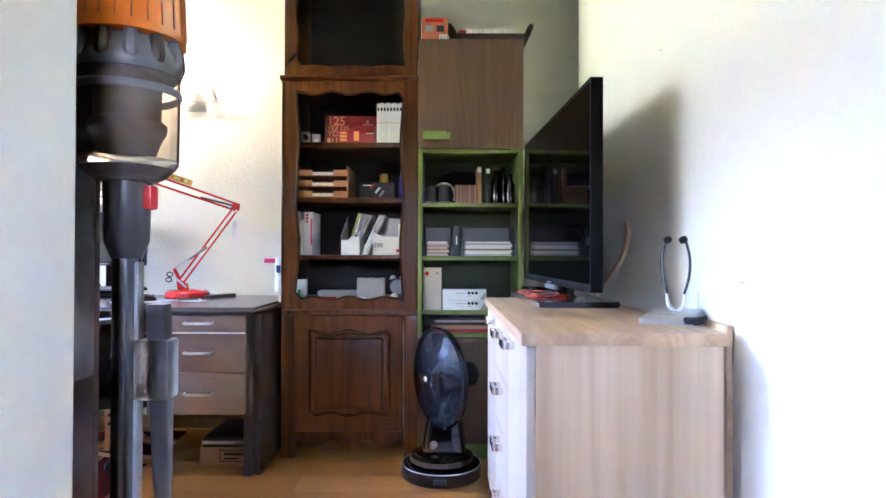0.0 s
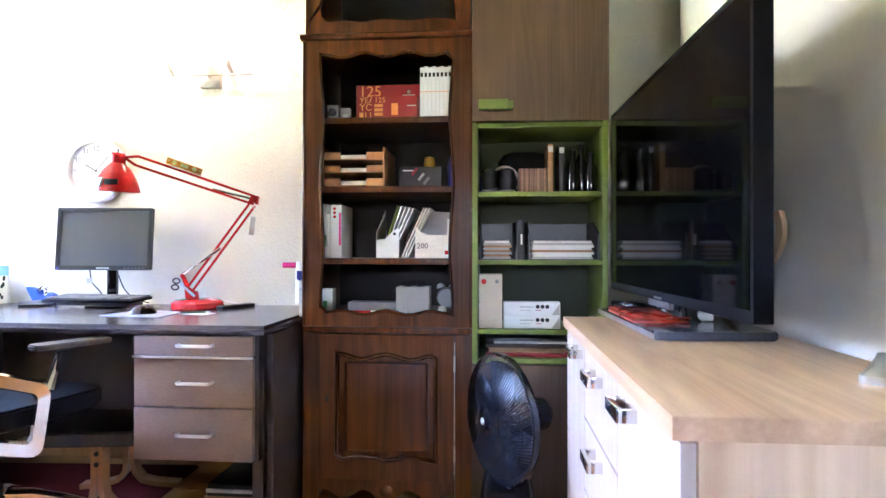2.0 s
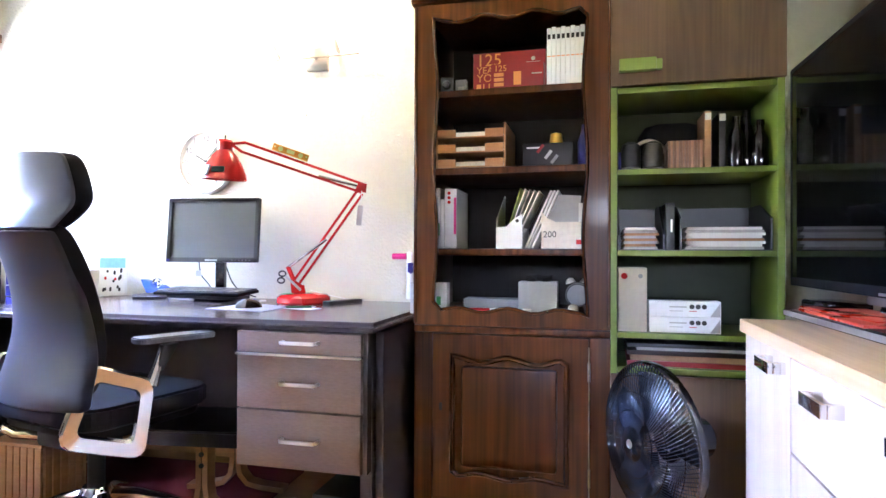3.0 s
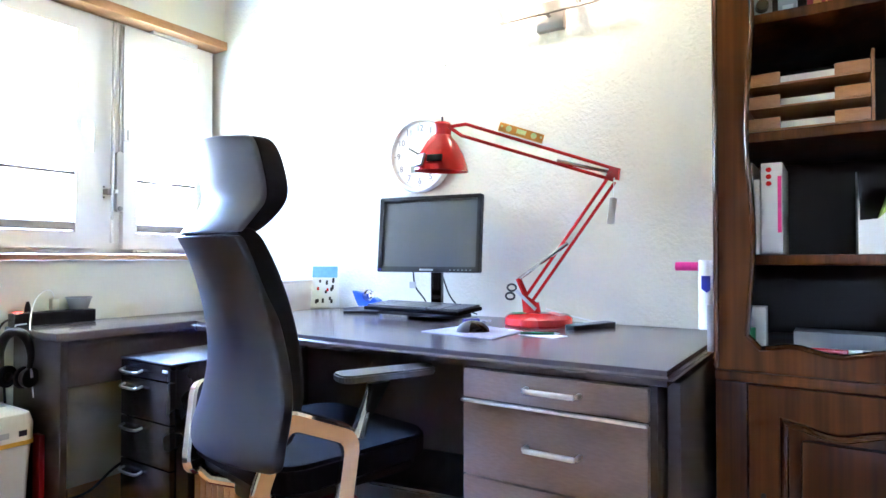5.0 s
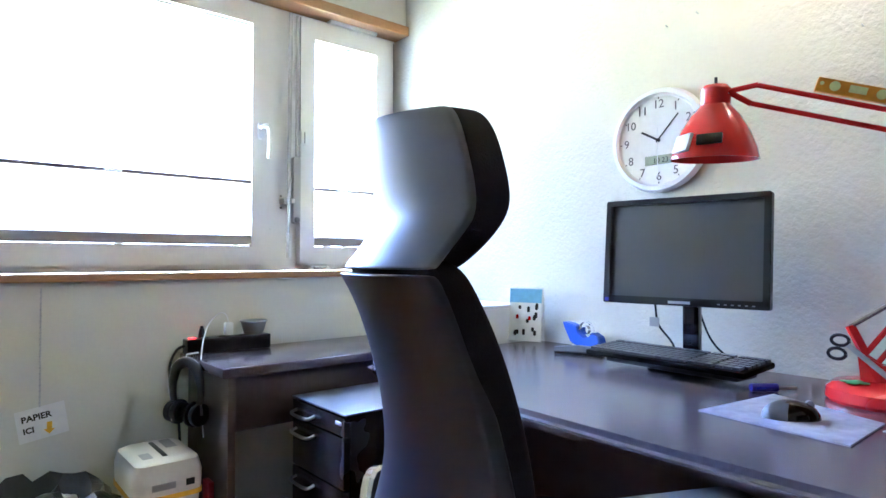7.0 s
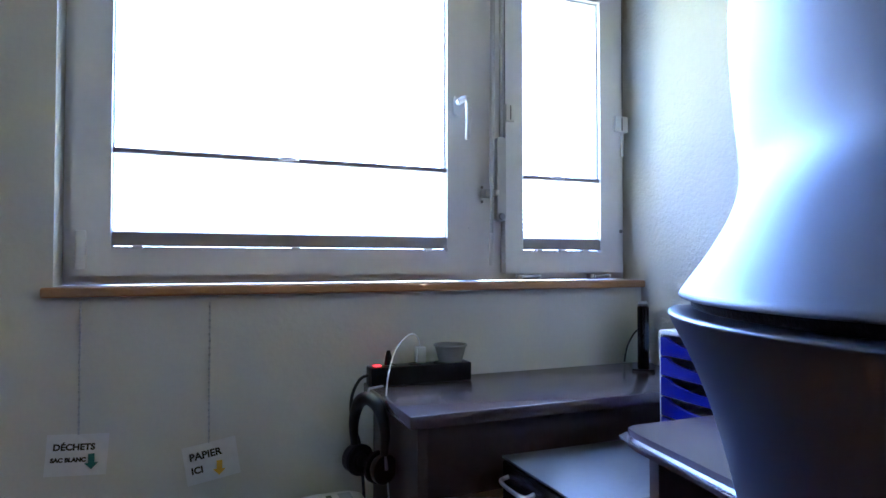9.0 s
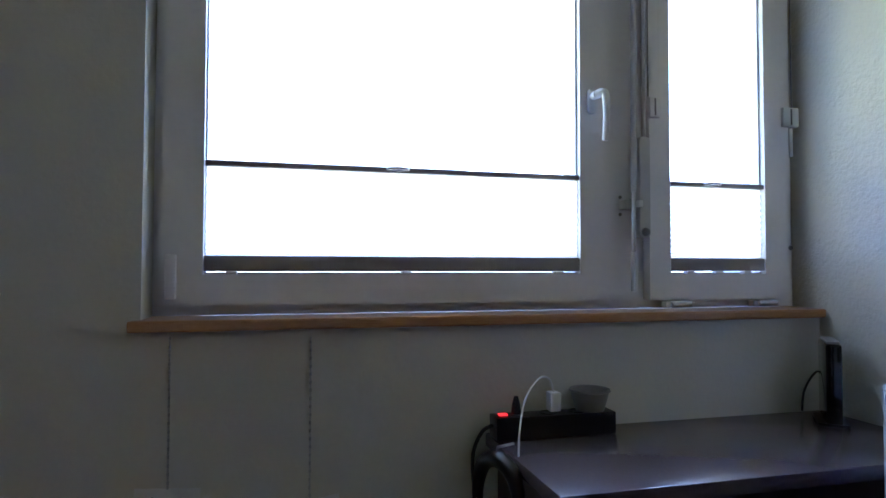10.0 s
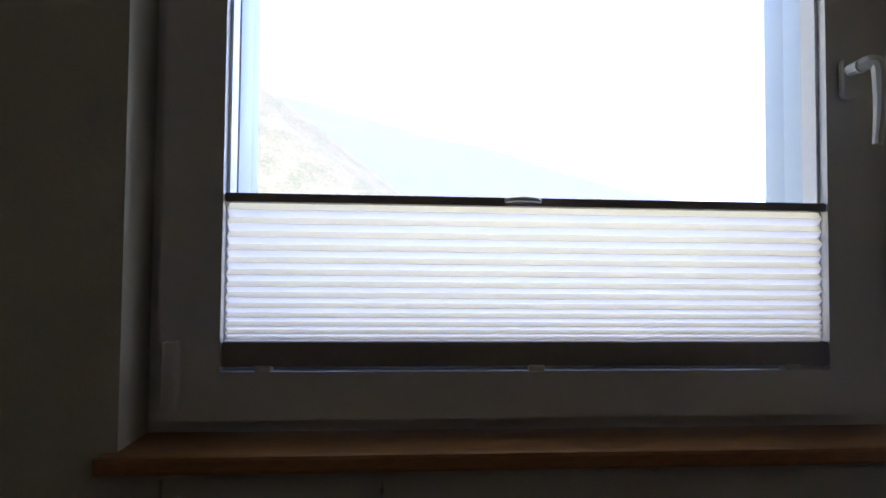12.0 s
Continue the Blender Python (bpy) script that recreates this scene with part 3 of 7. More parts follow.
CX, CY = -0.5275, 3.087
cabinet = thing("display_cabinet", "dark-stained carved oak cabinet with open shelves above a panelled door", "cabinet", CX, CY, 0)
W = 0.318
for s in (-1, 1):
    part("side_panel", box(s * W - 0.011, s * W + 0.011, 0.024, 0.50, 0.0, 1.825, 0.003), OAK_DARK, cabinet)
# back painted near black for the shade behind the shelves
part("back_panel", box(-W + 0.012, W - 0.012, 0.478, 0.498, 0.06, 1.82, 0.002), OAK_SHADED, cabinet)
part("floor_board", box(-W + 0.012, W - 0.012, 0.026, 0.477, 0.735, 0.757, 0.002), OAK_DARK, cabinet)
for z in (0.978, 1.259, 1.530):
    part("shelf", box(-W + 0.012, W - 0.012, 0.032, 0.476, z - 0.024, z, 0.004), OAK_DARK, cabinet)
o, i = outline_pair(-0.262, 0.256, 0.762, 1.772, -W - 0.011, W + 0.011, 0.715, 1.822, 0.020, 0.016, 0.014)
part("face_frame", ring_frame(o, i, 0.0, 0.024, "xz", 0.006), OAK_DARK, cabinet, "carved frame with scalloped opening")
bm = bmesh.new()
add_tube(bm, [(x, -0.001, z) for x, z in i + i[:1]], 0.006, 8)
part("opening_moulding", bm, OAK_EDGE, cabinet)
for s in (-1, 1):
    part("edge_bead", tube([(s * (W + 0.008), 0.001, 0.72), (s * (W + 0.008), 0.001, 1.818)], 0.0065, 8), OAK_EDGE, cabinet, "rounded polished edge bead")
part("cornice", prism([(0.0, 1.822), (-0.014, 1.826), (-0.020, 1.838), (-0.012, 1.846), (0.50, 1.846), (0.50, 1.822)], -W - 0.022, W + 0.022, "yz", 0.002), OAK_DARK, cabinet)
part("rail", box(-W - 0.011, W + 0.011, -0.006, 0.024, 0.690, 0.714, 0.005), OAK_DARK, cabinet)
for s in (-1, 1):
    part("stile", box(s * 0.296 - 0.033, s * 0.296 + 0.033, 0.0, 0.024, 0.0, 0.689, 0.005), OAK_DARK, cabinet)
ap = [(-0.262, 0.128), (-0.262, 0.075)]
for k in range(25):
    f = k / 24
    ap.append((-0.25 + 0.5 * f, 0.072 + 0.018 * math.cos(f * 6 * math.pi) - 0.020 * math.exp(-((f - 0.5) / 0.10) ** 2)))
ap += [(0.262, 0.075), (0.262, 0.128)]
part("apron", prism(ap, 0.002, 0.022, "xz"), OAK_DARK, cabinet, "carved scalloped apron")
part("carving", lathe([(0.0, 0.010), (0.012, 0.008), (0.024, 0.0)], 16, pose(0, 0.002, 0.085, 90, 0, 0)), OAK_DARK, cabinet)
o, i = outline_pair(-0.192, 0.192, 0.205, 0.615, -0.260, 0.260, 0.132, 0.687, 0.020, 0.014, 0.0, r=0.016, swings=2)
door = part("door", ring_frame(o, i, -0.008, 0.018, "xz", 0.007), OAK_DARK, cabinet, "carved door with raised panel")
bm = box(-0.194, 0.194, 0.006, 0.018, 0.202, 0.618, 0.002)
add_box(bm, -0.160, 0.160, -0.006, 0.008, 0.240, 0.578, 0.013)
part("raised_panel", bm, OAK_DARK, door)
bm = bmesh.new()
add_tube(bm, [(x * 0.985, -0.009, 0.41 + (z - 0.41) * 0.985) for x, z in i + i[:1]], 0.0075, 8)
part("moulding", bm, OAK_EDGE, door, "rounded moulding round the panel")
part("keyhole_plate", prism(rounded_rect(-0.236, -0.226, 0.425, 0.452, 0.0045), -0.010, -0.0075, "xz"), OAK_SHADED, door, "small dark keyhole")
for z in (0.24, 0.58):
    part("hinge", tube([(0.262, -0.012, z - 0.03), (0.262, -0.012, z + 0.03)], 0.004, 8), STEEL, door)
part("hinge_rod", tube([(0.262, -0.011, 0.16), (0.262, -0.011, 0.66)], 0.002, 6), STEEL, door)

upper = thing("upper_cabinet", "dark oak cabinet top unit with a scalloped open front", "cabinet", CX, CY, 1.847)
for s in (-1, 1):
    part("side_panel", box(s * 0.310 - 0.011, s * 0.310 + 0.011, 0.024, 0.50, 0.0, 0.60, 0.003), OAK_DARK, upper)
# back and floor carry the recess shade in their colour
part("back_panel", box(-0.298, 0.298, 0.478, 0.498, 0.01, 0.59, 0.002), OAK_SHADED, upper)
part("floor_board", box(-0.298, 0.298, 0.026, 0.477, 0.012, 0.03, 0.002), OAK_SHADED, upper)
part("top_board", box(-0.34, 0.34, -0.02, 0.50, 0.60, 0.63, 0.006), OAK_DARK, upper)
o, i = outline_pair(-0.265, 0.262, 0.045, 0.555, -0.321, 0.321, 0.0, 0.60, 0.016, 0.010, 0.012)
part("face_frame", ring_frame(o, i, 0.0, 0.024, "xz", 0.006), OAK_DARK, upper, "carved frame with scalloped opening")
single("stored_bag", lathe([(0.0, 0.0), (0.07, 0.002), (0.085, 0.02), (0.06, 0.045), (0.0, 0.05)], 16, Matrix.Diagonal((1, 1.4, 1, 1))), BLACK_GLOSS, "dark glossy bag lying in the upper cabinet", "bag", pose(CX - 0.17, CY + 0.14, 1.878))

# ---- green bookcase ----
case = thing("bookcase", "tall bookcase with lime green shelves and brown wood-grain doors", "bookcase", 0.053, 3.08, 0)
BW = 0.252
for s in (-1, 1):
    part("side_panel", box(s * (BW - 0.010) - 0.010, s * (BW - 0.010) + 0.010, 0.0, 0.34, 0.0, 2.0, 0.001), GREEN, case, "lime green side panel")
# back painted darker than the green boards to stand for interior shade
part("back_panel", box(-BW + 0.021, BW - 0.021, 0.322, 0.338, 0.06, 1.98, 0.001), OLIVE_SHADED, case)
part("top_panel", box(-BW, BW, 0.0, 0.34, 2.001, 2.018, 0.001), DOOR_OAK, case)
for z in (0.594, 0.703, 0.964, 1.222, 1.482):
    part("shelf", box(-BW + 0.021, BW - 0.021, 0.003, 0.321, z - 0.009, z + 0.009, 0.001), GREEN, case)
part("plinth", box(-BW + 0.021, BW - 0.021, 0.006, 0.03, 0.0, 0.075, 0.001), GREEN, case)
up_door = part("upper_door", box(-BW, BW, -0.019, -0.001, 1.493, 2.018, 0.002), DOOR_OAK, case, "brown wood-grain door")
h = part("handle", box(-0.228, -0.118, -0.048, -0.0195, 1.532, 1.570, 0.003), GREEN, up_door, "green block handle")
part("handle_end", box(-0.1175, -0.100, -0.040, -0.0195, 1.534, 1.566, 0.002), GREEN, h)
part("lower_door", box(-BW, BW, -0.019, -0.001, 0.08, 0.582, 0.002), DOOR_OAK, case, "brown wood-grain door")

# ---- dresser ----
dresser = thing("sideboard", "pale oak-effect sideboard with cream drawers and square chrome handles", "sideboard", 0.0, 0.0, 0.0)
part("top_board", box(0.095, 0.566, 1.555, 2.685, 0.775, 0.805, 0.002), BEECH_TOP, dresser, "pale oak-effect top")
for y in (1.562, 2.660):
    part("side_panel", box(0.128, 0.558, y, y + 0.018, 0.0, 0.774, 0.001), BEECH, dresser)
part("back_panel", box(0.545, 0.557, 1.581, 2.659, 0.05, 0.773, 0.001), BEECH, dresser)
part("base_board", box(0.135, 0.544, 1.581, 2.659, 0.06, 0.078, 0.001), BEECH, dresser)
part("plinth", box(0.150, 0.168, 1.581, 2.659, 0.0, 0.058, 0.001), BEECH, dresser)


def square_handle(y, z, parent):
    bm = box(0.074, 0.084, y - 0.048, y + 0.048, z - 0.011, z + 0.011, 0.001)
    for s in (-1, 1):
        add_box(bm, 0.084, 0.108, y + s * 0.043 - 0.005, y + s * 0.043 + 0.005, z - 0.011, z + 0.011, 0.001)
    part("handle", bm, CHROME, parent, "square chrome handle")


for name, y0, y1, hy in (("door", 1.564, 1.930, 1.83), ("door", 2.336, 2.678, 2.41)):
    d = part(name, box(0.107, 0.1265, y0, y1, 0.062, 0.770, 0.002), BEECH_FRONT, dresser, "cream cupboard door")
    square_handle(hy, 0.742, d)
for k in range(4):
    z0 = 0.062 + k * 0.1775
    d = part("drawer", box(0.107, 0.1265, 1.934, 2.332, z0, z0 + 0.173, 0.002), BEECH_FRONT, dresser, "cream drawer front")
    square_handle(2.13, z0 + 0.135, d)
single("back_ledge", box(0.583, 0.598, 1.60, 1.76, 0.0, 0.818, 0.002), BEECH, "narrow wooden board standing behind the sideboard", "board")

# ---- television ----
ang = math.degrees(math.atan2(-0.036, 1.12))
tv = thing("television", "large black flat television standing on the sideboard", "television", 0.342, 2.492, 0.806, 90 - ang)
# local x runs along the screen towards +y, local y points towards the room (-x)
TW = 0.560
part("screen", prism(rounded_rect(-TW + 0.006, TW - 0.006, 0.082, 0.690, 0.004), 0.010, 0.013, "xz"), SCREEN, tv, "dark glossy screen")
part("bezel", ring_frame(rounded_rect(-TW, TW, 0.066, 0.697, 0.006), rounded_rect(-TW + 0.012, TW - 0.012, 0.090, 0.685, 0.003), -0.022, 0.014, "xz"), TV_BLACK, tv)
part("rear_housing", loft([[(x, -0.0225, z) for x, z in rounded_rect(-TW + 0.01, TW - 0.01, 0.075, 0.690, 0.02)], [(x, -0.045, z) for x, z in rounded_rect(-TW + 0.08, TW - 0.08, 0.10, 0.55, 0.05)]]), TV_BLACK, tv)
part("badge", box(-0.03, 0.03, 0.014, 0.017, 0.070, 0.076, 0.001), STEEL, tv)
part("sensor", prism(rounded_rect(-0.09, 0.09, 0.048, 0.066, 0.007), 0.0, 0.014, "xz", 0.002), STEEL, tv, "silver sensor bar")
part("stand_edge", prism(rounded_rect(-0.312, 0.282, 0.1155, 0.119, 0.001), 0.004, 0.016, "xy"), STEEL, tv, "silver front edge")
part("neck", loft([[(x, y - 0.01, 0.02) for x, y in rounded_rect(-0.11, 0.11, -0.06, 0.0, 0.02)], [(x, y - 0.02, 0.10) for x, y in rounded_rect(-0.07, 0.07, -0.03, 0.0, 0.012)]]), BLACK_GLOSS, tv)
part("stand", prism(rounded_rect(-0.31, 0.28, -0.165, 0.115, 0.03), 0.0, 0.020, "xy", 0.004), STAND_GREY, tv, "dark blue-grey stand plate")

# ---- desk group ----
desk = thing("desk", "dark brown office desk with a rounded front edge and taupe drawers", "desk")
top = [(-0.882, 2.782), (-0.882, 3.588), (-2.545, 3.588), (-2.545, 2.89), (-2.53, 2.862), (-2.49, 2.848), (-2.20, 2.81), (-1.90, 2.786), (-1.60, 2.775), (-1.20, 2.775)]
bm = add_prism(bmesh.new(), top, 0.718, 0.750, "xy")
edges = [e for e in bm.edges if abs(e.verts[0].co.z - e.verts[1].co.z) < 1e-6]
bmesh.ops.bevel(bm, geom=edges, offset=0.0155, segments=5, affect="EDGES")
part("tabletop", bm, DESK_TOP, desk, "dark grey-brown laminate top")
part("end_panel", box(-0.912, -0.886, 2.86, 3.575, 0.004, 0.716, 0.003), DESK_SIDE, desk)
part("end_panel", box(-2.53, -2.505, 2.93, 3.575, 0.004, 0.716, 0.003), DESK_SIDE, desk)
part("modesty_panel", box(-2.503, -0.914, 3.40, 3.42, 0.25, 0.716, 0.002), DESK_SIDE, desk)
part("leg_post", box(-0.955, -0.915, 2.84, 2.90, 0.004, 0.60, 0.003), DESK_SIDE, desk)
part("drawer_case", box(-1.352, -0.917, 2.802, 3.36, 0.285, 0.716, 0.002), DESK_SIDE, desk)
for z0, z1 in ((0.648, 0.714), (0.472, 0.637), (0.290, 0.468)):
    d = part("drawer", box(-1.350, -0.930, 2.779, 2.801, z0, z1, 0.002), DRAWER, desk, "taupe drawer front")
    zc = (z0 + z1) / 2 + 0.012
    bm = box(-1.186, -1.068, 2.746, 2.757, zc - 0.015, zc - 0.003, 0.0052)
    for hx, lean in ((-1.183, -0.004), (-1.071, 0.004)):
        add_box(bm, hx - 0.004, hx + 0.004, 2.755, 2.7795, zc - 0.013, zc - 0.004, 0.002, Matrix.Translation((lean, 0, 0)))
    part("handle", bm, SATIN, d, "chrome bow handle")
part("chrome_strip", box(-1.352, -0.928, 2.767, 2.781, 0.6390, 0.6462, 0.0032), SATIN, desk, "bright metal strip above the middle drawer")

ret = thing("side_desk", "lower dark desk return standing under the window", "desk")
part("tabletop", box(-3.325, -2.905, 2.592, 3.585, 0.674, 0.705, 0.006), DESK_TOP, ret)
part("end_panel", box(-3.300, -2.922, 2.615, 2.640, 0.0, 0.673, 0.003), DESK_SIDE, ret)
part("front_rail", box(-2.960, -2.940, 2.641, 3.549, 0.50, 0.673, 0.002), DESK_SIDE, ret)
part("end_panel", box(-3.300, -2.922, 3.55, 3.575, 0.0, 0.673, 0.003), DESK_SIDE, ret)

ped = thing("drawer_pedestal", "black steel drawer pedestal on castors", "drawer unit", -2.728, 2.812, 0.0)
part("body", box(-0.162, 0.162, 0.022, 0.75, 0.05, 0.593, 0.003), BLACK_METAL, ped)
for z0, z1 in ((0.535, 0.588), (0.385, 0.530), (0.225, 0.380), (0.065, 0.220)):
    d = part("drawer", box(-0.158, 0.158, 0.0, 0.021, z0, z1, 0.002), BLACK_METAL, ped)
    zc = z1 - 0.028
    part("handle", tube([(-0.13, 0.0, zc), (-0.125, -0.022, zc - 0.006), (-0.07, -0.026, zc - 0.008), (-0.02, -0.022, zc - 0.006), (-0.015, 0.0, zc)], 0.005, 8), STEEL, d, "curved steel handle")
# thin added sheet whose paler grey stands for the reflected window
part("top_panel", box(-0.163, 0.163, 0.0, 0.751, 0.5934, 0.5985, 0.0015), PED_TOP_SHEEN, ped, "steel top with window sheen put into its grey")
part("label_plate", box(0.115, 0.145, -0.003, 0.0, 0.565, 0.575, 0.0005), WHITE, ped)
for sx in (-0.12, 0.12):
    for y in (0.08, 0.68):
        part("castor", lathe([(0.0, -0.012), (0.02, -0.012), (0.025, -0.006), (0.025, 0.006), (0.02, 0.012), (0.0, 0.012)], 14, pose(sx, y, 0.025, 0, 90, 0)), BLACK, ped)

tray = thing("letter_tray_unit", "white paper drawer box with dark blue drawers on the pedestal", "drawer box", -2.728, 3.262, 0.599)
part("casing_top", box(-0.145, 0.145, 0.0, 0.32, 0.264, 0.276, 0.003), WHITE, tray, "white plastic top")
for s in (-1, 1):
    part("casing_side", box(s * 0.141 - 0.004, s * 0.141 + 0.004, 0.0, 0.32, 0.0045, 0.2635, 0.001), WHITE, tray)
part("casing_back", box(-0.136, 0.136, 0.306, 0.318, 0.0045, 0.2635, 0.001), WHITE, tray)
part("casing_base", box(-0.145, 0.145, 0.0, 0.32, 0.0, 0.004, 0.001), WHITE, tray)
for k in range(5):
    z = 0.008 + k * 0.051
    n = 14
    lip = [(-0.134, z), (0.134, z), (0.134, z + 0.046)]
    for j in range(n + 1):
        f = j / n
        lip.append((0.115 - 0.23 * f, z + 0.046 - 0.022 * (math.sin(f * math.pi) ** 0.5)))
    lip.append((-0.134, z + 0.046))
    d = part("drawer", prism(lip, -0.006, 0.004, "xz"), BLUE, tray, "dark blue drawer")
    part("drawer_floor", box(-0.133, 0.133, 0.004, 0.30, z, z + 0.004, 0), BLUE, d)
    part("paper_wad", box(-0.105, 0.105, 0.02, 0.30, z + 0.0045, z + 0.012 + 0.012 * (k == 4), 0), CARDBOARD if k == 4 else PAPER, d)

# ---- monitor ----
mon = thing("computer_monitor", "black flat computer monitor switched off on its stand", "monitor", -1.886, 3.42, 0.750, 6.5)
TILT = pose(0, 0, 0.309, -5, 0, 0)
bm = ring_frame(rounded_rect(-0.213, 0.213, -0.142, 0.142, 0.006), rounded_rect(-0.197, 0.197, -0.122, 0.127, 0.002), -0.020, 0.0, "xz")
bmesh.ops.transform(bm, matrix=TILT, verts=bm.verts)
bezel = part("bezel", bm, BLACK, mon)
part("screen", box(-0.198, 0.198, -0.010, -0.006, -0.123, 0.128, 0, TILT), SCREEN_MATT, mon, "matt dark grey screen")
bm = loft([[(x, 0.001, z) for x, z in rounded_rect(-0.208, 0.208, -0.137, 0.137, 0.01)], [(x, 0.035, z) for x, z in rounded_rect(-0.15, 0.15, -0.09, 0.09, 0.03)]])
bmesh.ops.transform(bm, matrix=TILT, verts=bm.verts)
part("rear_housing", bm, BLACK, mon)
part("badge", box(-0.028, 0.028, -0.0215, -0.0195, -0.137, -0.130, 0, TILT), STEEL, bezel)
for k in range(6):
    part("button", box(0.095 + k * 0.016, 0.101 + k * 0.016, -0.0215, -0.0195, -0.135, -0.132, 0, TILT), GREY, bezel)
part("sticker", box(-0.208, -0.196, -0.0212, -0.0198, -0.138, -0.128, 0, TILT), BLUE, bezel)
part("column", box(-0.022, 0.022, 0.045, 0.070, 0.012, 0.30, 0.005), BLACK_GLOSS, mon)
part("foot", prism(rounded_rect(-0.10, 0.10, -0.03, 0.13, 0.04), 0.0, 0.012, "xy", 0.003), BLACK, mon)
part("cable", tube([(0.0, 0.085, 0.18), (0.03, 0.10, 0.08), (0.07, 0.12, 0.03), (0.13, 0.14, 0.006)], 0.003, 6), BLACK, mon)
part("signal_cable", tube([(-0.09, 0.03, 0.17), (-0.085, 0.04, 0.11), (-0.055, 0.06, 0.06), (-0.05, 0.09, 0.006)], 0.003, 6), BLACK, mon)
part("cable_tag", box(-0.105, -0.078, 0.028, 0.030, 0.105, 0.130, 0), GREY_LIGHT, mon)

# ---- keyboard with its keys ----
kb = thing("keyboard", "black computer keyboard raised on a dark rest", "keyboard", -1.885, 3.360, 0.7625, -4)
part("rest", box(-0.17, 0.19, -0.048, 0.05, 0.0, 0.016, 0.006), BLACK, kb)
TK = pose(0, 0, 0.0195, 4, 0, 0)
part("base", box(-0.220, 0.220, -0.072, 0.072, 0.0, 0.014, 0.005, TK), TV_BLACK, kb)
bm = bmesh.new()
for r in range(6):
    y = -0.058 + r * 0.0205 + (0.006 if r == 5 else 0)
    x = -0.212
    while x < 0.205:
        w = 0.0175
        if r == 0 and -0.12 < x < -0.02:
            w = 0.10
        add_box(bm, x, min(x + w, 0.212), y, y + 0.0165, 0.0142, 0.0205, 0.0, TK)
        x += w + 0.0025
        if abs(x - 0.075) < 0.0105 or abs(x - 0.135) < 0.0105:
            x += 0.008
tagged(part("keys", bm, KEY_CAP, kb, "rows of black keys", False), kind="stuff")

mouse_pad = thing("mouse_mat", "grey patterned mouse mat on the desk", "mouse mat", -1.518, 3.135, 0.7502, 0)
part("sheet", prism([(-0.138, -0.095), (-0.102, 0.161), (0.118, 0.065), (0.120, -0.129)], 0.0, 0.0025, "xy"), material("marbled_grey_mat", (0.42, 0.41, 0.47), 0.5, vary=0.4, big=14, fine=40, second=(0.20, 0.19, 0.25)), mouse_pad)
m = thing("computer_mouse", "dark cordless mouse with a grey rear", "mouse", -1.520, 3.112, 0.7530, 40)
bm = bmesh.new()
bmesh.ops.create_uvsphere(bm, u_segments=20, v_segments=12, radius=1)
bmesh.ops.transform(bm, matrix=Matrix.Diagonal((0.050, 0.029, 0.033, 1)), verts=bm.verts)
bmesh.ops.delete(bm, geom=[f for f in bm.faces if f.calc_center_median().z < -0.001], context="FACES")
part("shell", bm, BLACK_GLOSS, m)
bm = bmesh.new()
bmesh.ops.create_uvsphere(bm, u_segments=20, v_segments=12, radius=1)
bmesh.ops.transform(bm, matrix=Matrix.Diagonal((0.0505, 0.0295, 0.0336, 1)), verts=bm.verts)
bmesh.ops.delete(bm, geom=[f for f in bm.faces if f.calc_center_median().z < 0.004 or f.calc_center_median().x > -0.010], context="FACES")
part("rear_cover", bm, VAC_GREY, m, "grey cover")
part("wheel", lathe([(0.0, -0.003), (0.008, -0.003), (0.008, 0.003), (0.0, 0.003)], 12, pose(0.031, 0, 0.0245, 90, 0, 0)), GREY, m)

# ---- red desk lamp ----
lamp = thing("desk_lamp", "red jointed architect desk lamp with a bell shade", "lamp", -1.440, 3.400, 0.7505)
def L(x, y, z):
    return (x + 1.440, y - 3.400, z - 0.7505)
base = part("base", lathe([(0.0, 0.0), (0.108, 0.0), (0.112, 0.006), (0.110, 0.026), (0.098, 0.036), (0.030, 0.042), (0.0, 0.042)], 40), RED, lamp, "heavy round red base")
part("clover_sticker", prism([(0.026 * math.cos(a) * (0.55 + 0.45 * abs(math.cos(2 * a))) - 0.045, 0.026 * math.sin(a) * (0.55 + 0.45 * abs(math.cos(2 * a))) - 0.055) for a in [k * math.tau / 32 for k in range(32)]], 0.0412, 0.0425, "xy"), material("green_sticker", (0.02, 0.26, 0.05), 0.5), base, "green clover sticker")
part("base_tag", box(-0.020, 0.034, -0.016, 0.016, 0.0, 0.0012, 0, Matrix.Translation((0.060, -0.010, 0.0415)) @ pose(0, 0, 0, 0, 7, -20)), material("pale_red_paper", (0.70, 0.22, 0.20), 0.5), base, "pale red paper tag")
part("spindle", lathe([(0.0, 0.04), (0.026, 0.042), (0.020, 0.075), (0.0, 0.075)], 20, Matrix.Translation((-0.02, 0.0, 0))), RED, lamp)
foot = L(-1.466, 3.385, 0.838)
elbow = L(-1.212, 3.487, 1.238)
head = L(-1.640, 3.262, 1.392)
fv, ev, hv = Vector(foot), Vector(elbow), Vector(head)
low, up_ = (ev - fv).normalized(), (hv - ev).normalized()
lp = low.cross(Vector((0.3, -0.95, 0))).normalized() * 0.013
upp = up_.cross(Vector((0.45, -0.9, 0))).normalized() * 0.020
part("bracket", loft([[fv + lp * a + Vector((0, b, 0)) for a, b in ((-2, -0.012), (2, -0.012), (2, 0.012), (-2, 0.012))], [fv - Vector((0.0, 0, 0.055)) + Vector((a, b, 0)) for a, b in ((-0.016, -0.012), (0.016, -0.012), (0.016, 0.012), (-0.016, 0.012))]]), RED, lamp)
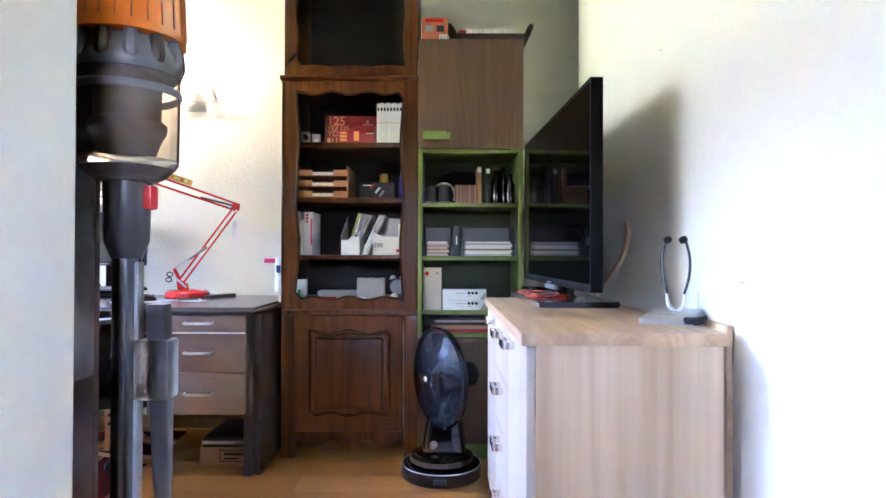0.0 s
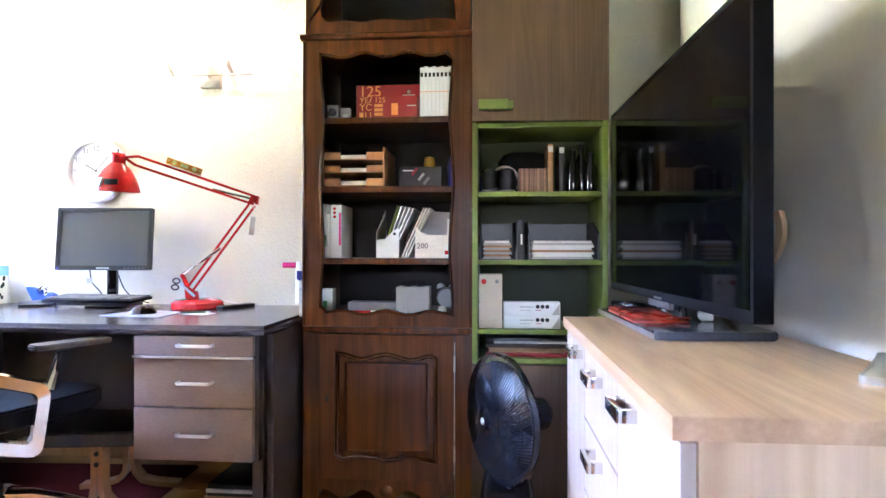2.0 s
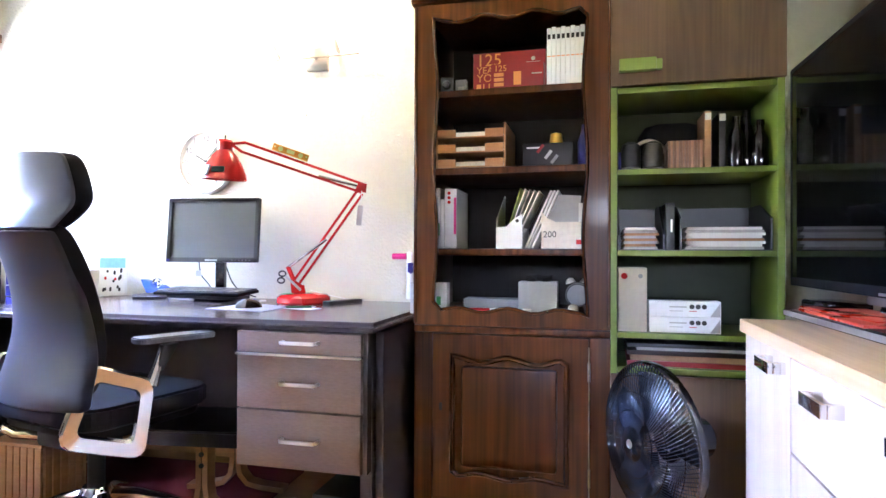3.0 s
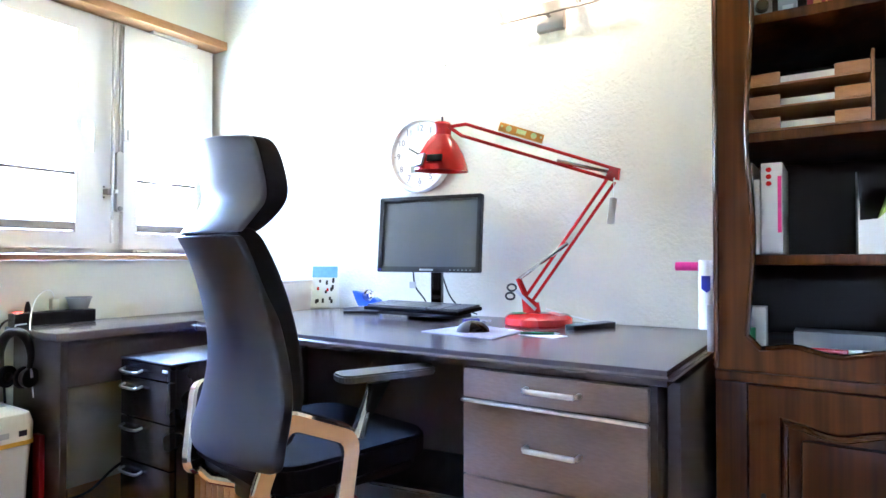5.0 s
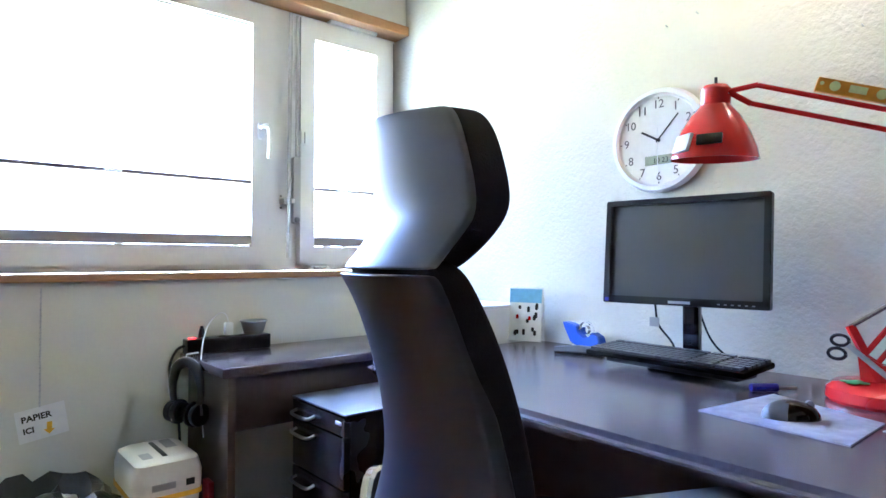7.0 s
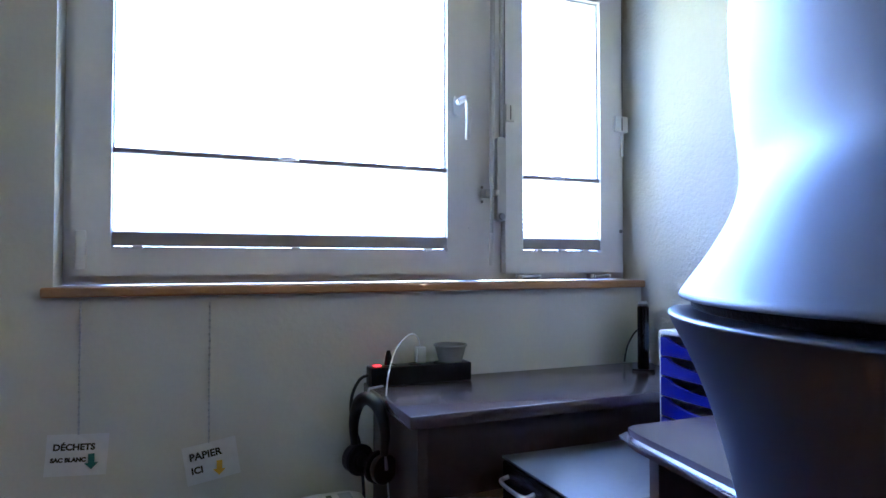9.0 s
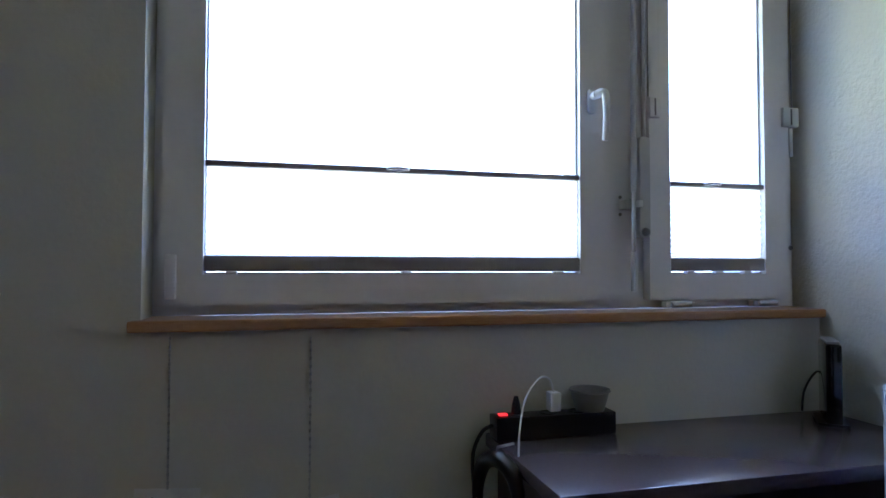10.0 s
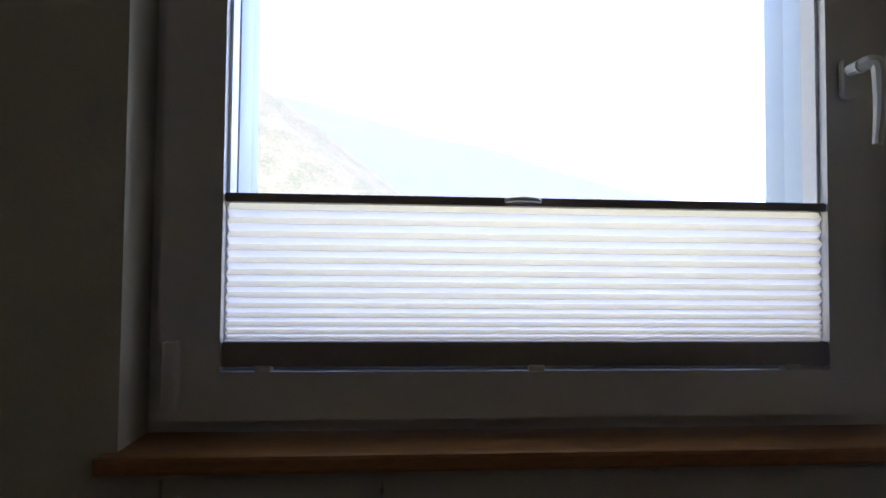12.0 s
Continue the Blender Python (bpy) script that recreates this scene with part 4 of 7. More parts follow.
part("rear_bracket", tube([fv + lp * -1, fv + Vector((-0.035, -0.01, 0.065))], 0.010, 8), RED, lamp)
for s in (-1, 1):
    part("lower_arm", tube([fv + lp * s, ev + lp * s - low * 0.02], 0.0055, 8), RED, lamp)
    part("upper_arm", tube([ev + upp * s * 0.9, hv + upp * s], 0.0055, 8), RED, lamp)
part("tension_spring", tube([fv + Vector((-0.035, -0.012, 0.062)), fv + low * 0.22 + Vector((0.005, -0.01, 0))], 0.0065, 8), CHROME, lamp, "bright spring")
part("tension_spring", tube([ev + upp * 0.2, ev + up_ * 0.19 - upp * 0.5], 0.0065, 8), CHROME, lamp, "bright spring")
part("elbow_joint", loft([[ev + v + Vector((0, d, 0)) for v in (upp * 1.1 + up_ * 0.02, upp * 1.2 - up_ * 0.008, -upp * 0.7 - up_ * 0.016, -lp * 1.1 - low * 0.022, lp * 0 - low * 0.026 + up_ * 0.018)] for d in (-0.009, 0.009)]), RED, lamp)
hb = hv + up_ * 0.055 - Vector((0, 0, 0.005))
for s in (-1, 1):
    part("head_link", tube([hv + upp * s * 1.05, hb], 0.006, 8), RED, lamp)
sx, sy = -1.712 + 1.440, 3.238 - 3.400
part("head_pin", tube([hb, (sx + 0.02, sy, hb.z - 0.005)], 0.008, 8), STEEL, lamp)
zt = 1.424 - 0.7505
prof = [(0.0, 0.0), (0.024, -0.002), (0.031, -0.010), (0.031, -0.045), (0.036, -0.052), (0.052, -0.070), (0.072, -0.105), (0.086, -0.140), (0.092, -0.165)]
prof += [(r - 0.002, z) for r, z in reversed(prof[4:])]
shade = part("shade", lathe(prof, 40, Matrix.Translation((sx, sy, zt)) @ pose(0, 0, 0, 2, 3, 0)), RED, lamp, "red bell-shaped shade")
def on_shade(turn, r, z):
    """A spot on the flank of the shade, local -y outwards."""
    return Matrix.Translation((sx, sy, zt)) @ pose(0, 0, 0, 0, 0, turn + 90) @ pose(0, -r, z, -19, 0, 0)


part("switch", tube([(sx, sy, zt - 0.002), (sx, sy, zt + 0.016)], 0.0035, 8), BLACK, shade)
part("maker_plate", box(-0.025, 0.025, -0.0035, 0.004, -0.011, 0.011, 0.001, on_shade(-74, 0.0845, -0.133)), BLACK, shade, "black label on the shade")
part("taped_card", box(-0.024, 0.024, -0.0045, 0.003, -0.022, 0.018, 0.001, on_shade(-116, 0.084, -0.133)), WHITE, shade)
part("bulb", lathe([(0.0, -0.15), (0.022, -0.14), (0.028, -0.12), (0.018, -0.085), (0.014, -0.06), (0.0, -0.06)], 16, Matrix.Translation((sx, sy, zt))), WHITE, shade)
part("mains_cable", tube([L(-1.44, 3.46, 0.80), L(-1.36, 3.50, 0.775), L(-1.27, 3.53, 0.757), L(-1.24, 3.585, 0.754)], 0.0025, 6), WHITE, lamp)
part("paper_tag", box(-0.012, 0.012, -0.0008, 0.0008, -0.085, 0.0, 0, Matrix.Translation(ev + Vector((0.0, -0.02, -0.075))) @ pose(0, 0, 0, 0, 6, 30)), PAPER, lamp)
part("tag_string", tube([ev + Vector((0, -0.01, -0.01)), ev + Vector((0.0, -0.02, -0.076))], 0.0012, 5), PAPER, lamp)

mid = ev + up_ * 0.322 + upp * 1.0
lv = thing("spirit_level", "small amber spirit level resting on the lamp arm", "spirit level")
lv.matrix_basis = Matrix.Translation(Vector((-1.440, 3.400, 0.7505)) + mid + Vector((0, 0, 0.0185))) @ Matrix.Rotation(math.atan2(up_.y, up_.x) + math.pi, 4, "Z") @ Matrix.Rotation(math.asin(up_.z), 4, "Y")
part("body", box(-0.075, 0.075, -0.008, 0.008, -0.009, 0.020, 0.002), AMBER, lv, "amber plastic body")
VIAL = material("pale_vial_liquid", (0.80, 0.85, 0.35), 0.2)
part("vial", box(-0.016, 0.016, -0.0098, -0.0082, -0.001, 0.014, 0.001), VIAL, lv, "pale yellow bubble tube")
for x in (-0.042, 0.042):
    part("vial", lathe([(0.0, 0.008), (0.010, 0.008), (0.010, 0.0098), (0.0, 0.0098)], 16, Matrix.Translation((x, 0, 0.006)) @ FRONT), VIAL, lv, "round bubble tube")
for x in (-0.066, 0.066):
    part("end_hole", lathe([(0.0, 0.008), (0.004, 0.008), (0.004, 0.0088), (0.0, 0.0088)], 12, Matrix.Translation((x, 0, 0.008)) @ FRONT), VIAL, lv)

sc = thing("scissors", "black-handled scissors hooked on the lamp", "scissors", -1.490, 3.345, 0.862, 0)
for dx, dz in ((-0.020, 0.012), (-0.026, -0.016)):
    bm = bmesh.new()
    pts = [(dx + 0.016 * math.cos(a), 0.0, dz + 0.011 * math.sin(a)) for a in [k * math.tau / 16 for k in range(17)]]
    add_tube(bm, pts, 0.0035, 6)
    part("finger_ring", bm, BLACK, sc)
part("blade", box(-0.01, 0.085, -0.002, 0.002, -0.006, 0.004, 0.001, pose(0, 0, 0, 0, 40, 0)), STEEL, sc)

# ---- wall clock ----
ck = thing("wall_clock", "round white wall clock with black figures and a small display", "clock", -2.042, 3.594, 1.394)
part("rim", lathe([(0.130, 0.0), (0.152, 0.004), (0.157, 0.020), (0.150, 0.036), (0.138, 0.038), (0.134, 0.026), (0.130, 0.024)], 56, FRONT), WHITE, ck, "raised white plastic rim")
part("dial", lathe([(0.0, 0.0), (0.136, 0.0), (0.136, 0.022), (0.0, 0.022)], 48, FRONT), PAPER, ck)
for k in range(1, 13):
    a = radians(90 - 30 * k)
    lettering("figure", str(k), 0.036, Matrix.Translation((0.108 * math.cos(a), -0.0225, 0.108 * math.sin(a) - 0.011)) @ FRONT, GREY_INK, ck, align="CENTER")
for k in range(60):
    if k % 5 == 0:
        part("minute_mark", box(-0.001, 0.001, -0.0235, -0.0222, 0.124, 0.132, 0, pose(0, 0, 0, 0, 6 * k, 0)), INK, ck)
part("display", box(-0.045, 0.050, -0.0235, -0.0222, -0.072, -0.045, 0), material("grey_green_display", (0.30, 0.33, 0.24), 0.35), ck, "grey-green digital display")
lettering("digits", "10 23", 0.022, Matrix.Translation((-0.018, -0.0240, -0.067)) @ FRONT, INK, ck)
part("hour_hand", box(-0.003, 0.003, -0.0268, -0.0255, -0.006, 0.062, 0, pose(0, 0, 0, 0, -61, 0)), INK, ck)
part("minute_hand", box(-0.002, 0.002, -0.0288, -0.0275, -0.008, 0.095, 0, pose(0, 0, 0, 0, 43, 0)), INK, ck)
part("second_hand", box(-0.001, 0.001, -0.0305, -0.0295, -0.11, 0.035, 0, pose(0, 0, 0, 0, 0, 0)), WHITE, ck)
part("hub", lathe([(0.0, 0.022), (0.005, 0.022), (0.005, 0.032), (0.0, 0.032)], 12, FRONT), INK, ck)

# ---- lit wall lamp ----
WARM = glowing("warm_lamp_glow", (1.0, 0.82, 0.58), 0.3)
wl = thing("wall_lamp", "steel wall lamp bar with two small lit spots", "wall lamp", -1.470, 3.594, 1.838)
part("wall_plate", box(-0.052, 0.052, -0.028, 0.0, -0.052, 0.052, 0.003), NICKEL, wl, "square brushed steel plate")
part("bar", box(-0.185, 0.215, -0.060, -0.048, -0.004, 0.004, 0.002), NICKEL, wl)
part("bar_mount", tube([(0, -0.028, 0), (0, -0.05, 0)], 0.008, 8), STEEL, wl)
for x in (-0.165, 0.125):
    sp = part("spot", tube([(x, -0.054, 0.004), (x - 0.012, -0.060, 0.030), (x - 0.024, -0.066, 0.062)], 0.012, 12, [0.006, 0.012, 0.015]), NICKEL, wl)
    part("bulb", lathe([(0.0, 0.0), (0.013, 0.0), (0.014, 0.010), (0.008, 0.020), (0.0, 0.022)], 12, Matrix.Translation((x - 0.0245, -0.0665, 0.063)) @ pose(0, 0, 0, -8, -20, 0)), WARM, sp, "glowing bulb")
for x in (-1.66, -1.37):
    ld = bpy.data.lights.new("lamp_glow", "POINT")
    ld.energy, ld.color, ld.shadow_soft_size = 0.022, (1.0, 0.72, 0.42), 0.02
    new("lamp_glow", ld).location = (x, 3.47, 1.945)

# ---- office chair ----
chair = thing("office_chair", "black office chair with a tall headrest and polished aluminium arm loops", "chair", -1.803, 2.692, 0.0, -12)


def back_section(z, half, y, thick, curve):
    """One level of the back: a shallow arc with a rounded edge."""
    front, rear = [], []
    for f in (-1.0, -0.975, -0.88, -0.62, -0.32, 0.0, 0.32, 0.62, 0.88, 0.975, 1.0):
        x = half * f
        wrap = curve * f * f
        rear.append((x, y - thick + wrap, z))
        front.append((x * 0.985, y + wrap + 0.004, z))
    return rear + front[::-1]


BACK = pose(-1.803, 2.692, 0, 0, 0, -12).inverted() @ pose(-1.805, 2.470, 0, 0, 0, -14.8)


def skin(levels, mat, name, parent, label=""):
    bm = loft([back_section(z, h, y, t, c) for z, h, y, t, c in levels])
    bmesh.ops.transform(bm, matrix=BACK, verts=bm.verts)
    return part(name, bm, mat, parent, label)


def shelled(edges, curve, thick):
    """Levels of a shell from (height, half width, rear edge, share of the thickness)."""
    return [(z, h, y - curve + thick * k, thick * k, curve) for z, h, y, k in edges]


rear_levels = shelled([(0.524, 0.218, 0.004, 0.4), (0.527, 0.226, 0.003, 0.8), (0.538, 0.231, 0.003, 1.0), (0.562, 0.230, 0.006, 1.0), (0.600, 0.222, 0.018, 1.0), (0.645, 0.220, 0.030, 1.0), (0.700, 0.204, 0.036, 1.0), (0.760, 0.186, 0.034, 1.0),
                       (0.840, 0.168, 0.021, 1.0), (0.900, 0.162, 0.004, 1.0), (0.950, 0.158, -0.012, 1.0), (0.990, 0.154, -0.030, 1.0), (1.009, 0.152, -0.042, 0.8), (1.017, 0.151, -0.046, 0.5), (1.019, 0.150, -0.046, 0.3)], 0.058, 0.026)
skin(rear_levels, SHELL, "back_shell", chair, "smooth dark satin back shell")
cushion = [(0.540, 0.165, 0.066), (0.575, 0.172, 0.072), (0.640, 0.184, 0.072), (0.740, 0.180, 0.066), (0.840, 0.166, 0.064), (0.930, 0.160, 0.062), (0.990, 0.154, 0.056), (1.020, 0.150, 0.052), (1.034, 0.140, 0.042), (1.038, 0.124, 0.034)]
edge_line = ((0.50, 0.004), (0.56, 0.006), (0.64, 0.030), (0.70, 0.036), (0.76, 0.034), (0.84, 0.021), (0.90, 0.004), (0.95, -0.012), (1.04, -0.048))


def along(line, z):
    """The value at height z on a broken line."""
    for (z0, a), (z1, b) in zip(line, line[1:]):
        if z <= z1:
            return a + (b - a) * (z - z0) / (z1 - z0)
    return line[-1][1]


skin([(z, h, along(edge_line, z) - 0.050 + d, d - 0.006, 0.050) for z, h, d in cushion], FABRIC, "back_cushion", chair, "black fabric back cushion")
head_rear = shelled([(1.024, 0.148, -0.041, 0.5), (1.027, 0.149, -0.041, 1.0), (1.045, 0.147, -0.026, 1.0), (1.070, 0.150, -0.006, 1.0), (1.098, 0.160, 0.012, 1.0), (1.125, 0.164, 0.012, 1.0), (1.165, 0.160, 0.005, 1.0), (1.205, 0.153, -0.002, 1.0), (1.228, 0.142, -0.006, 1.0), (1.238, 0.126, -0.008, 0.9), (1.241, 0.116, -0.008, 0.5)], 0.058, 0.012)
# same plastic as the back, coloured lighter where it catches the window
headrest = skin(head_rear, HEAD_SHELL_LIT, "headrest_shell", chair, "smooth satin headrest shell with window sheen put into its colour")
pad_depths = (0.040, 0.044, 0.050, 0.050, 0.046, 0.046, 0.046, 0.044, 0.038, 0.034, 0.030)
pad_share = (0.80, 0.82, 0.90, 0.97, 1.0, 1.01, 1.01, 1.01, 1.01, 1.0, 0.98)
skin([(z, h * k, y + d, d + 0.003, c) for (z, h, y, t, c), d, k in zip(head_rear, pad_depths, pad_share)], FABRIC, "headrest_pad", headrest, "black fabric headrest pad")
part("neck_filler", box(-0.10, 0.10, -0.050, -0.015, 0.985, 1.045, 0.008, BACK), FABRIC, chair)
bm = prism(rounded_rect(-0.245, 0.245, -0.20, 0.27, 0.09, 8), 0.455, 0.515, "xy", 0.018)
part("seat", bm, FABRIC, chair, "black fabric seat cushion")
part("seat_pan", prism(rounded_rect(-0.225, 0.225, -0.18, 0.25, 0.08, 6), 0.425, 0.454, "xy", 0.008), BLACK, chair)
part("mechanism", box(-0.085, 0.085, -0.14, 0.12, 0.365, 0.424, 0.015), BLACK, chair)


def loop_frame(s):
    """A flat bar bent into a rounded rectangle beside the seat, mirrored by s."""
    corners = [Vector((s * 0.225, -0.185, 0.655)), Vector((s * 0.270, 0.0, 0.580)), Vector((s * 0.262, -0.03, 0.345)), Vector((s * 0.165, -0.236, 0.420))]
    c = sum(corners, Vector()) / 4
    n = (corners[1] - corners[0]).cross(corners[3] - corners[0]).normalized()
    def ring(scale, push, r):
        pts = []
        for k in range(4):
            p, q, o = corners[k], corners[(k + 1) % 4], corners[k - 1]
            a, b = p + (o - p) * r, p + (q - p) * r
            for j in range(5):
                t = j / 4
                v = a * (1 - t) ** 2 + p * 2 * t * (1 - t) + b * t * t
                pts.append(c + (v - c) * scale + n * push)
        return pts
    bm = bmesh.new()
    loops = [[bm.verts.new(p) for p in ring(sc, pu, r)] for sc, pu, r in ((1.0, -0.010, 0.2), (0.96, -0.018, 0.2), (0.66, -0.013, 0.16), (0.61, -0.003, 0.16), (0.63, 0.012, 0.16), (0.98, 0.012, 0.2))]
    m = len(loops[0])
    for a, b in zip(loops, loops[1:] + loops[:1]):
        for k in range(m):
            bm.faces.new((a[k], a[(k + 1) % m], b[(k + 1) % m], b[k]))
    bmesh.ops.recalc_face_normals(bm, faces=bm.faces)
    return bm


for s in (-1, 1):
    lp_ = part("arm_loop", loop_frame(s), ALU, chair, "polished aluminium loop")
    part("loop_strut", tube([(s * 0.20, -0.19, 0.43), (s * 0.14, -0.17, 0.40), (s * 0.06, -0.10, 0.385)], 0.012, 10, [0.013, 0.014, 0.014]), ALU, lp_)
    part("arm_post", tube([(s * 0.268, -0.01, 0.56), (s * 0.270, 0.012, 0.62), (s * 0.272, 0.03, 0.675)], 0.010, 10, [0.020, 0.013, 0.010]), ALU, chair)
    arm = part("armrest", prism(rounded_rect(-0.042, 0.042, -0.125, 0.125, 0.030), -0.006, 0.012, "xy", 0.005), VAC_GREY, chair, "dark grey padded armrest")
    arm.matrix_basis = pose(s * 0.276, 0.068, 0.694, 0, 0, -13 * s)
    part("arm_bracket", loft([[(s * 0.270 + x, 0.01 + y, 0.600) for x, y in rounded_rect(-0.012, 0.012, -0.012, 0.012, 0.004, 2)], [(s * 0.273 + x, 0.05 + y, 0.678) for x, y in rounded_rect(-0.014, 0.014, -0.03, 0.03, 0.01, 2)]]), BLACK, chair)
part("gas_column", tube([(0, 0, 0.205), (0, 0, 0.37)], 0.026, 16), BLACK, chair)
base = part("star_hub", lathe([(0.0, 0.125), (0.040, 0.125), (0.050, 0.150), (0.050, 0.195), (0.040, 0.212), (0.0, 0.212)], 20), ALU, chair)
for k in range(5):
    a = radians(72 * k + 52)
    d = Vector((math.cos(a), math.sin(a), 0))
    q = d.cross(Vector((0, 0, 1)))
    secs = []
    for r, z, w, h in ((0.03, 0.178, 0.028, 0.022), (0.12, 0.162, 0.026, 0.018), (0.22, 0.125, 0.022, 0.014), (0.33, 0.074, 0.017, 0.011)):
        secs.append([d * r + q * w * cx + Vector((0, 0, z + h * cz)) for cx, cz in ((-1, -1), (1, -1), (1, 0.5), (0.5, 1), (-0.5, 1), (-1, 0.5))])
    leg = part("leg", loft(secs), ALU, chair, "polished aluminium leg")
    part("castor", lathe([(0.0, -0.024), (0.022, -0.024), (0.028, -0.016), (0.028, 0.016), (0.022, 0.024), (0.0, 0.024)], 16, Matrix.Translation(d * 0.315 + Vector((0, 0, 0.029))) @ pose(0, 0, 0, 0, 0, 72 * k + 142) @ pose(0, 0, 0, 0, 90, 0)), BLACK, leg)

for ob in chair.children_recursive:
    if ob.name.split(".")[0] in ("back_shell", "back_cushion", "headrest_shell", "headrest_pad"):
        soft = ob.modifiers.new("soft", "SUBSURF")
        soft.levels = soft.render_levels = 2
        ob.data.shade_smooth()

# ---- rug, footstool, crate, boxes under the desk ----
single("rug", prism(rounded_rect(-0.50, 0.50, -0.60, 0.56, 0.02), 0.0, 0.010, "xy", 0.003), RED_DARK, "dark red woven rug under the desk chair", "rug", pose(-1.95, 2.92, 0.0005, 0, 0, 3))

stool = thing("footstool", "low footstool with bentwood legs and a dark leather seat", "footstool", -1.62, 3.10, 0.0105, 8)
part("seat", prism(rounded_rect(-0.23, 0.17, -0.17, 0.17, 0.05), 0.262, 0.318, "xy", 0.014), BLACK, stool, "dark padded leather seat")
for y in (-0.13, 0.13):
    for s in (-1, 1):
        pts = [(s * 0.012, y, 0.26), (s * 0.012, y, 0.12), (s * 0.02, y, 0.07), (s * 0.05, y, 0.035), (s * 0.10, y, 0.022), (s * 0.20, y, 0.012)]
        bm = bmesh.new()
        rows = []
        for i, p in enumerate(pts):
            a, b = Vector(pts[max(0, i - 1)]), Vector(pts[min(len(pts) - 1, i + 1)])
            d = (b - a).normalized()
            nrm = d.cross(Vector((0, 1, 0))).normalized() * 0.010
            rows.append([bm.verts.new(Vector(p) + nrm * u + Vector((0, v, 0))) for u, v in ((-1, -0.028), (1, -0.028), (1, 0.028), (-1, 0.028))])
        for r0, r1 in zip(rows, rows[1:]):
            for k in range(4):
                bm.faces.new((r0[k], r0[(k + 1) % 4], r1[(k + 1) % 4], r1[k]))
        bm.faces.new(rows[0][::-1])
        bm.faces.new(rows[-1])
        bmesh.ops.recalc_face_normals(bm, faces=bm.faces)
        leg = part("leg", bm, BENTWOOD, stool, "laminated bentwood leg")
    for z in (0.235, 0.195):
        part("screw", lathe([(0.0, 0.0), (0.009, 0.0), (0.009, 0.004), (0.0, 0.005)], 12, pose(0.0, y - 0.0285, z, 90, 0, 0)), BLACK, stool)

crate = thing("slatted_crate", "low orange wooden crate of upright slats", "crate", -2.395, 2.995, 0.0, 0)
part("lid", box(-0.15, 0.15, -0.105, 0.105, 0.226, 0.238, 0.003), BENTWOOD, crate)
for k in range(9):
    x = -0.132 + k * 0.033
    part("slat", box(x - 0.014, x + 0.014, -0.105, -0.094, 0.0, 0.2255, 0.002), BENTWOOD, crate)
    part("slat", box(x - 0.014, x + 0.014, 0.094, 0.105, 0.0, 0.2255, 0.002), BENTWOOD, crate)
for y in (-0.07, -0.035, 0.0, 0.035, 0.07):
    for x in (-0.142, 0.142):
        part("slat", box(x - 0.006, x + 0.006, y - 0.015, y + 0.015, 0.0, 0.2255, 0.002), BENTWOOD, crate)

cb = thing("cardboard_box", "flat brown cardboard box with a printed label", "box", -1.075, 3.08, 0.0, 0)
part("carton", box(-0.13, 0.13, -0.085, 0.25, 0.0, 0.085, 0.002), CARDBOARD, cb)
fr = part("printed_frame", ring_frame([(-0.04, 0.015), (0.115, 0.015), (0.115, 0.07), (-0.04, 0.07)], [(-0.036, 0.019), (0.111, 0.019), (0.111, 0.066), (-0.036, 0.066)], -0.0865, -0.0852, "xz"), BROWN_DARK, cb)
part("print_bar", box(-0.02, 0.09, -0.0865, -0.0852, 0.045, 0.058, 0), BROWN_DARK, cb)
part("print_bar", box(-0.02, 0.05, -0.0865, -0.0852, 0.026, 0.034, 0), BROWN_DARK, cb)
dv = thing("flat_device", "flat black electronic device with a silver front edge", "device", -1.075, 3.08, 0.0855, 0)
part("casing", box(-0.115, 0.128, -0.095, 0.23, 0.0, 0.045, 0.004), BLACK, dv)
part("front_edge", box(-0.115, 0.128, -0.103, -0.0955, 0.016, 0.030, 0.002), STEEL, dv, "silver front edge")

# ---- pedestal fan ----
fan = thing("table_fan", "glossy black standing fan with a wire mesh guard", "fan", -0.083, 2.885, 0.0)
part("base", lathe([(0.0, 0.0), (0.172, 0.0), (0.178, 0.008), (0.178, 0.050), (0.172, 0.058), (0.150, 0.063), (0.0, 0.066)], 48), BLACK_GLOSS, fan, "round glossy black base")
part("base_ring", add_tube(bmesh.new(), [(0.1745 * math.cos(k * math.tau / 48), 0.1745 * math.sin(k * math.tau / 48), 0.0565) for k in range(49)], 0.0022, 6, caps=False), STEEL, fan, "thin bright rim line")
part("upper_disc", lathe([(0.0, 0.0662), (0.138, 0.0662), (0.142, 0.072), (0.140, 0.092), (0.118, 0.104), (0.0, 0.108)], 44), BLACK_GLOSS, fan, "stepped upper disc")
part("body", loft([[(x + 0.012, y + 0.03, z) for x, y in rounded_rect(-w, w, -d, d, 0.028, 5)] for w, d, z in ((0.098, 0.066, 0.107), (0.094, 0.062, 0.150), (0.086, 0.054, 0.205), (0.074, 0.044, 0.255))]), BLACK_GLOSS, fan, "glossy black body under the head")
part("dial_knob", lathe([(0.0, 0.012), (0.016, 0.011), (0.018, 0.0), (0.0, 0.0)], 18, Matrix.Translation((-0.035, -0.036, 0.142)) @ FRONT), STEEL, fan)
part("control_panel", box(-0.035, 0.02, -0.180, -0.1765, 0.018, 0.040, 0.0015), BLACK, fan)
part("neck", tube([(0.012, 0.03, 0.25), (0.03, 0.032, 0.30), (0.06, 0.03, 0.35), (0.08, 0.025, 0.40)], 0.03, 14, [0.046, 0.038, 0.034, 0.034]), BLACK_GLOSS, fan)
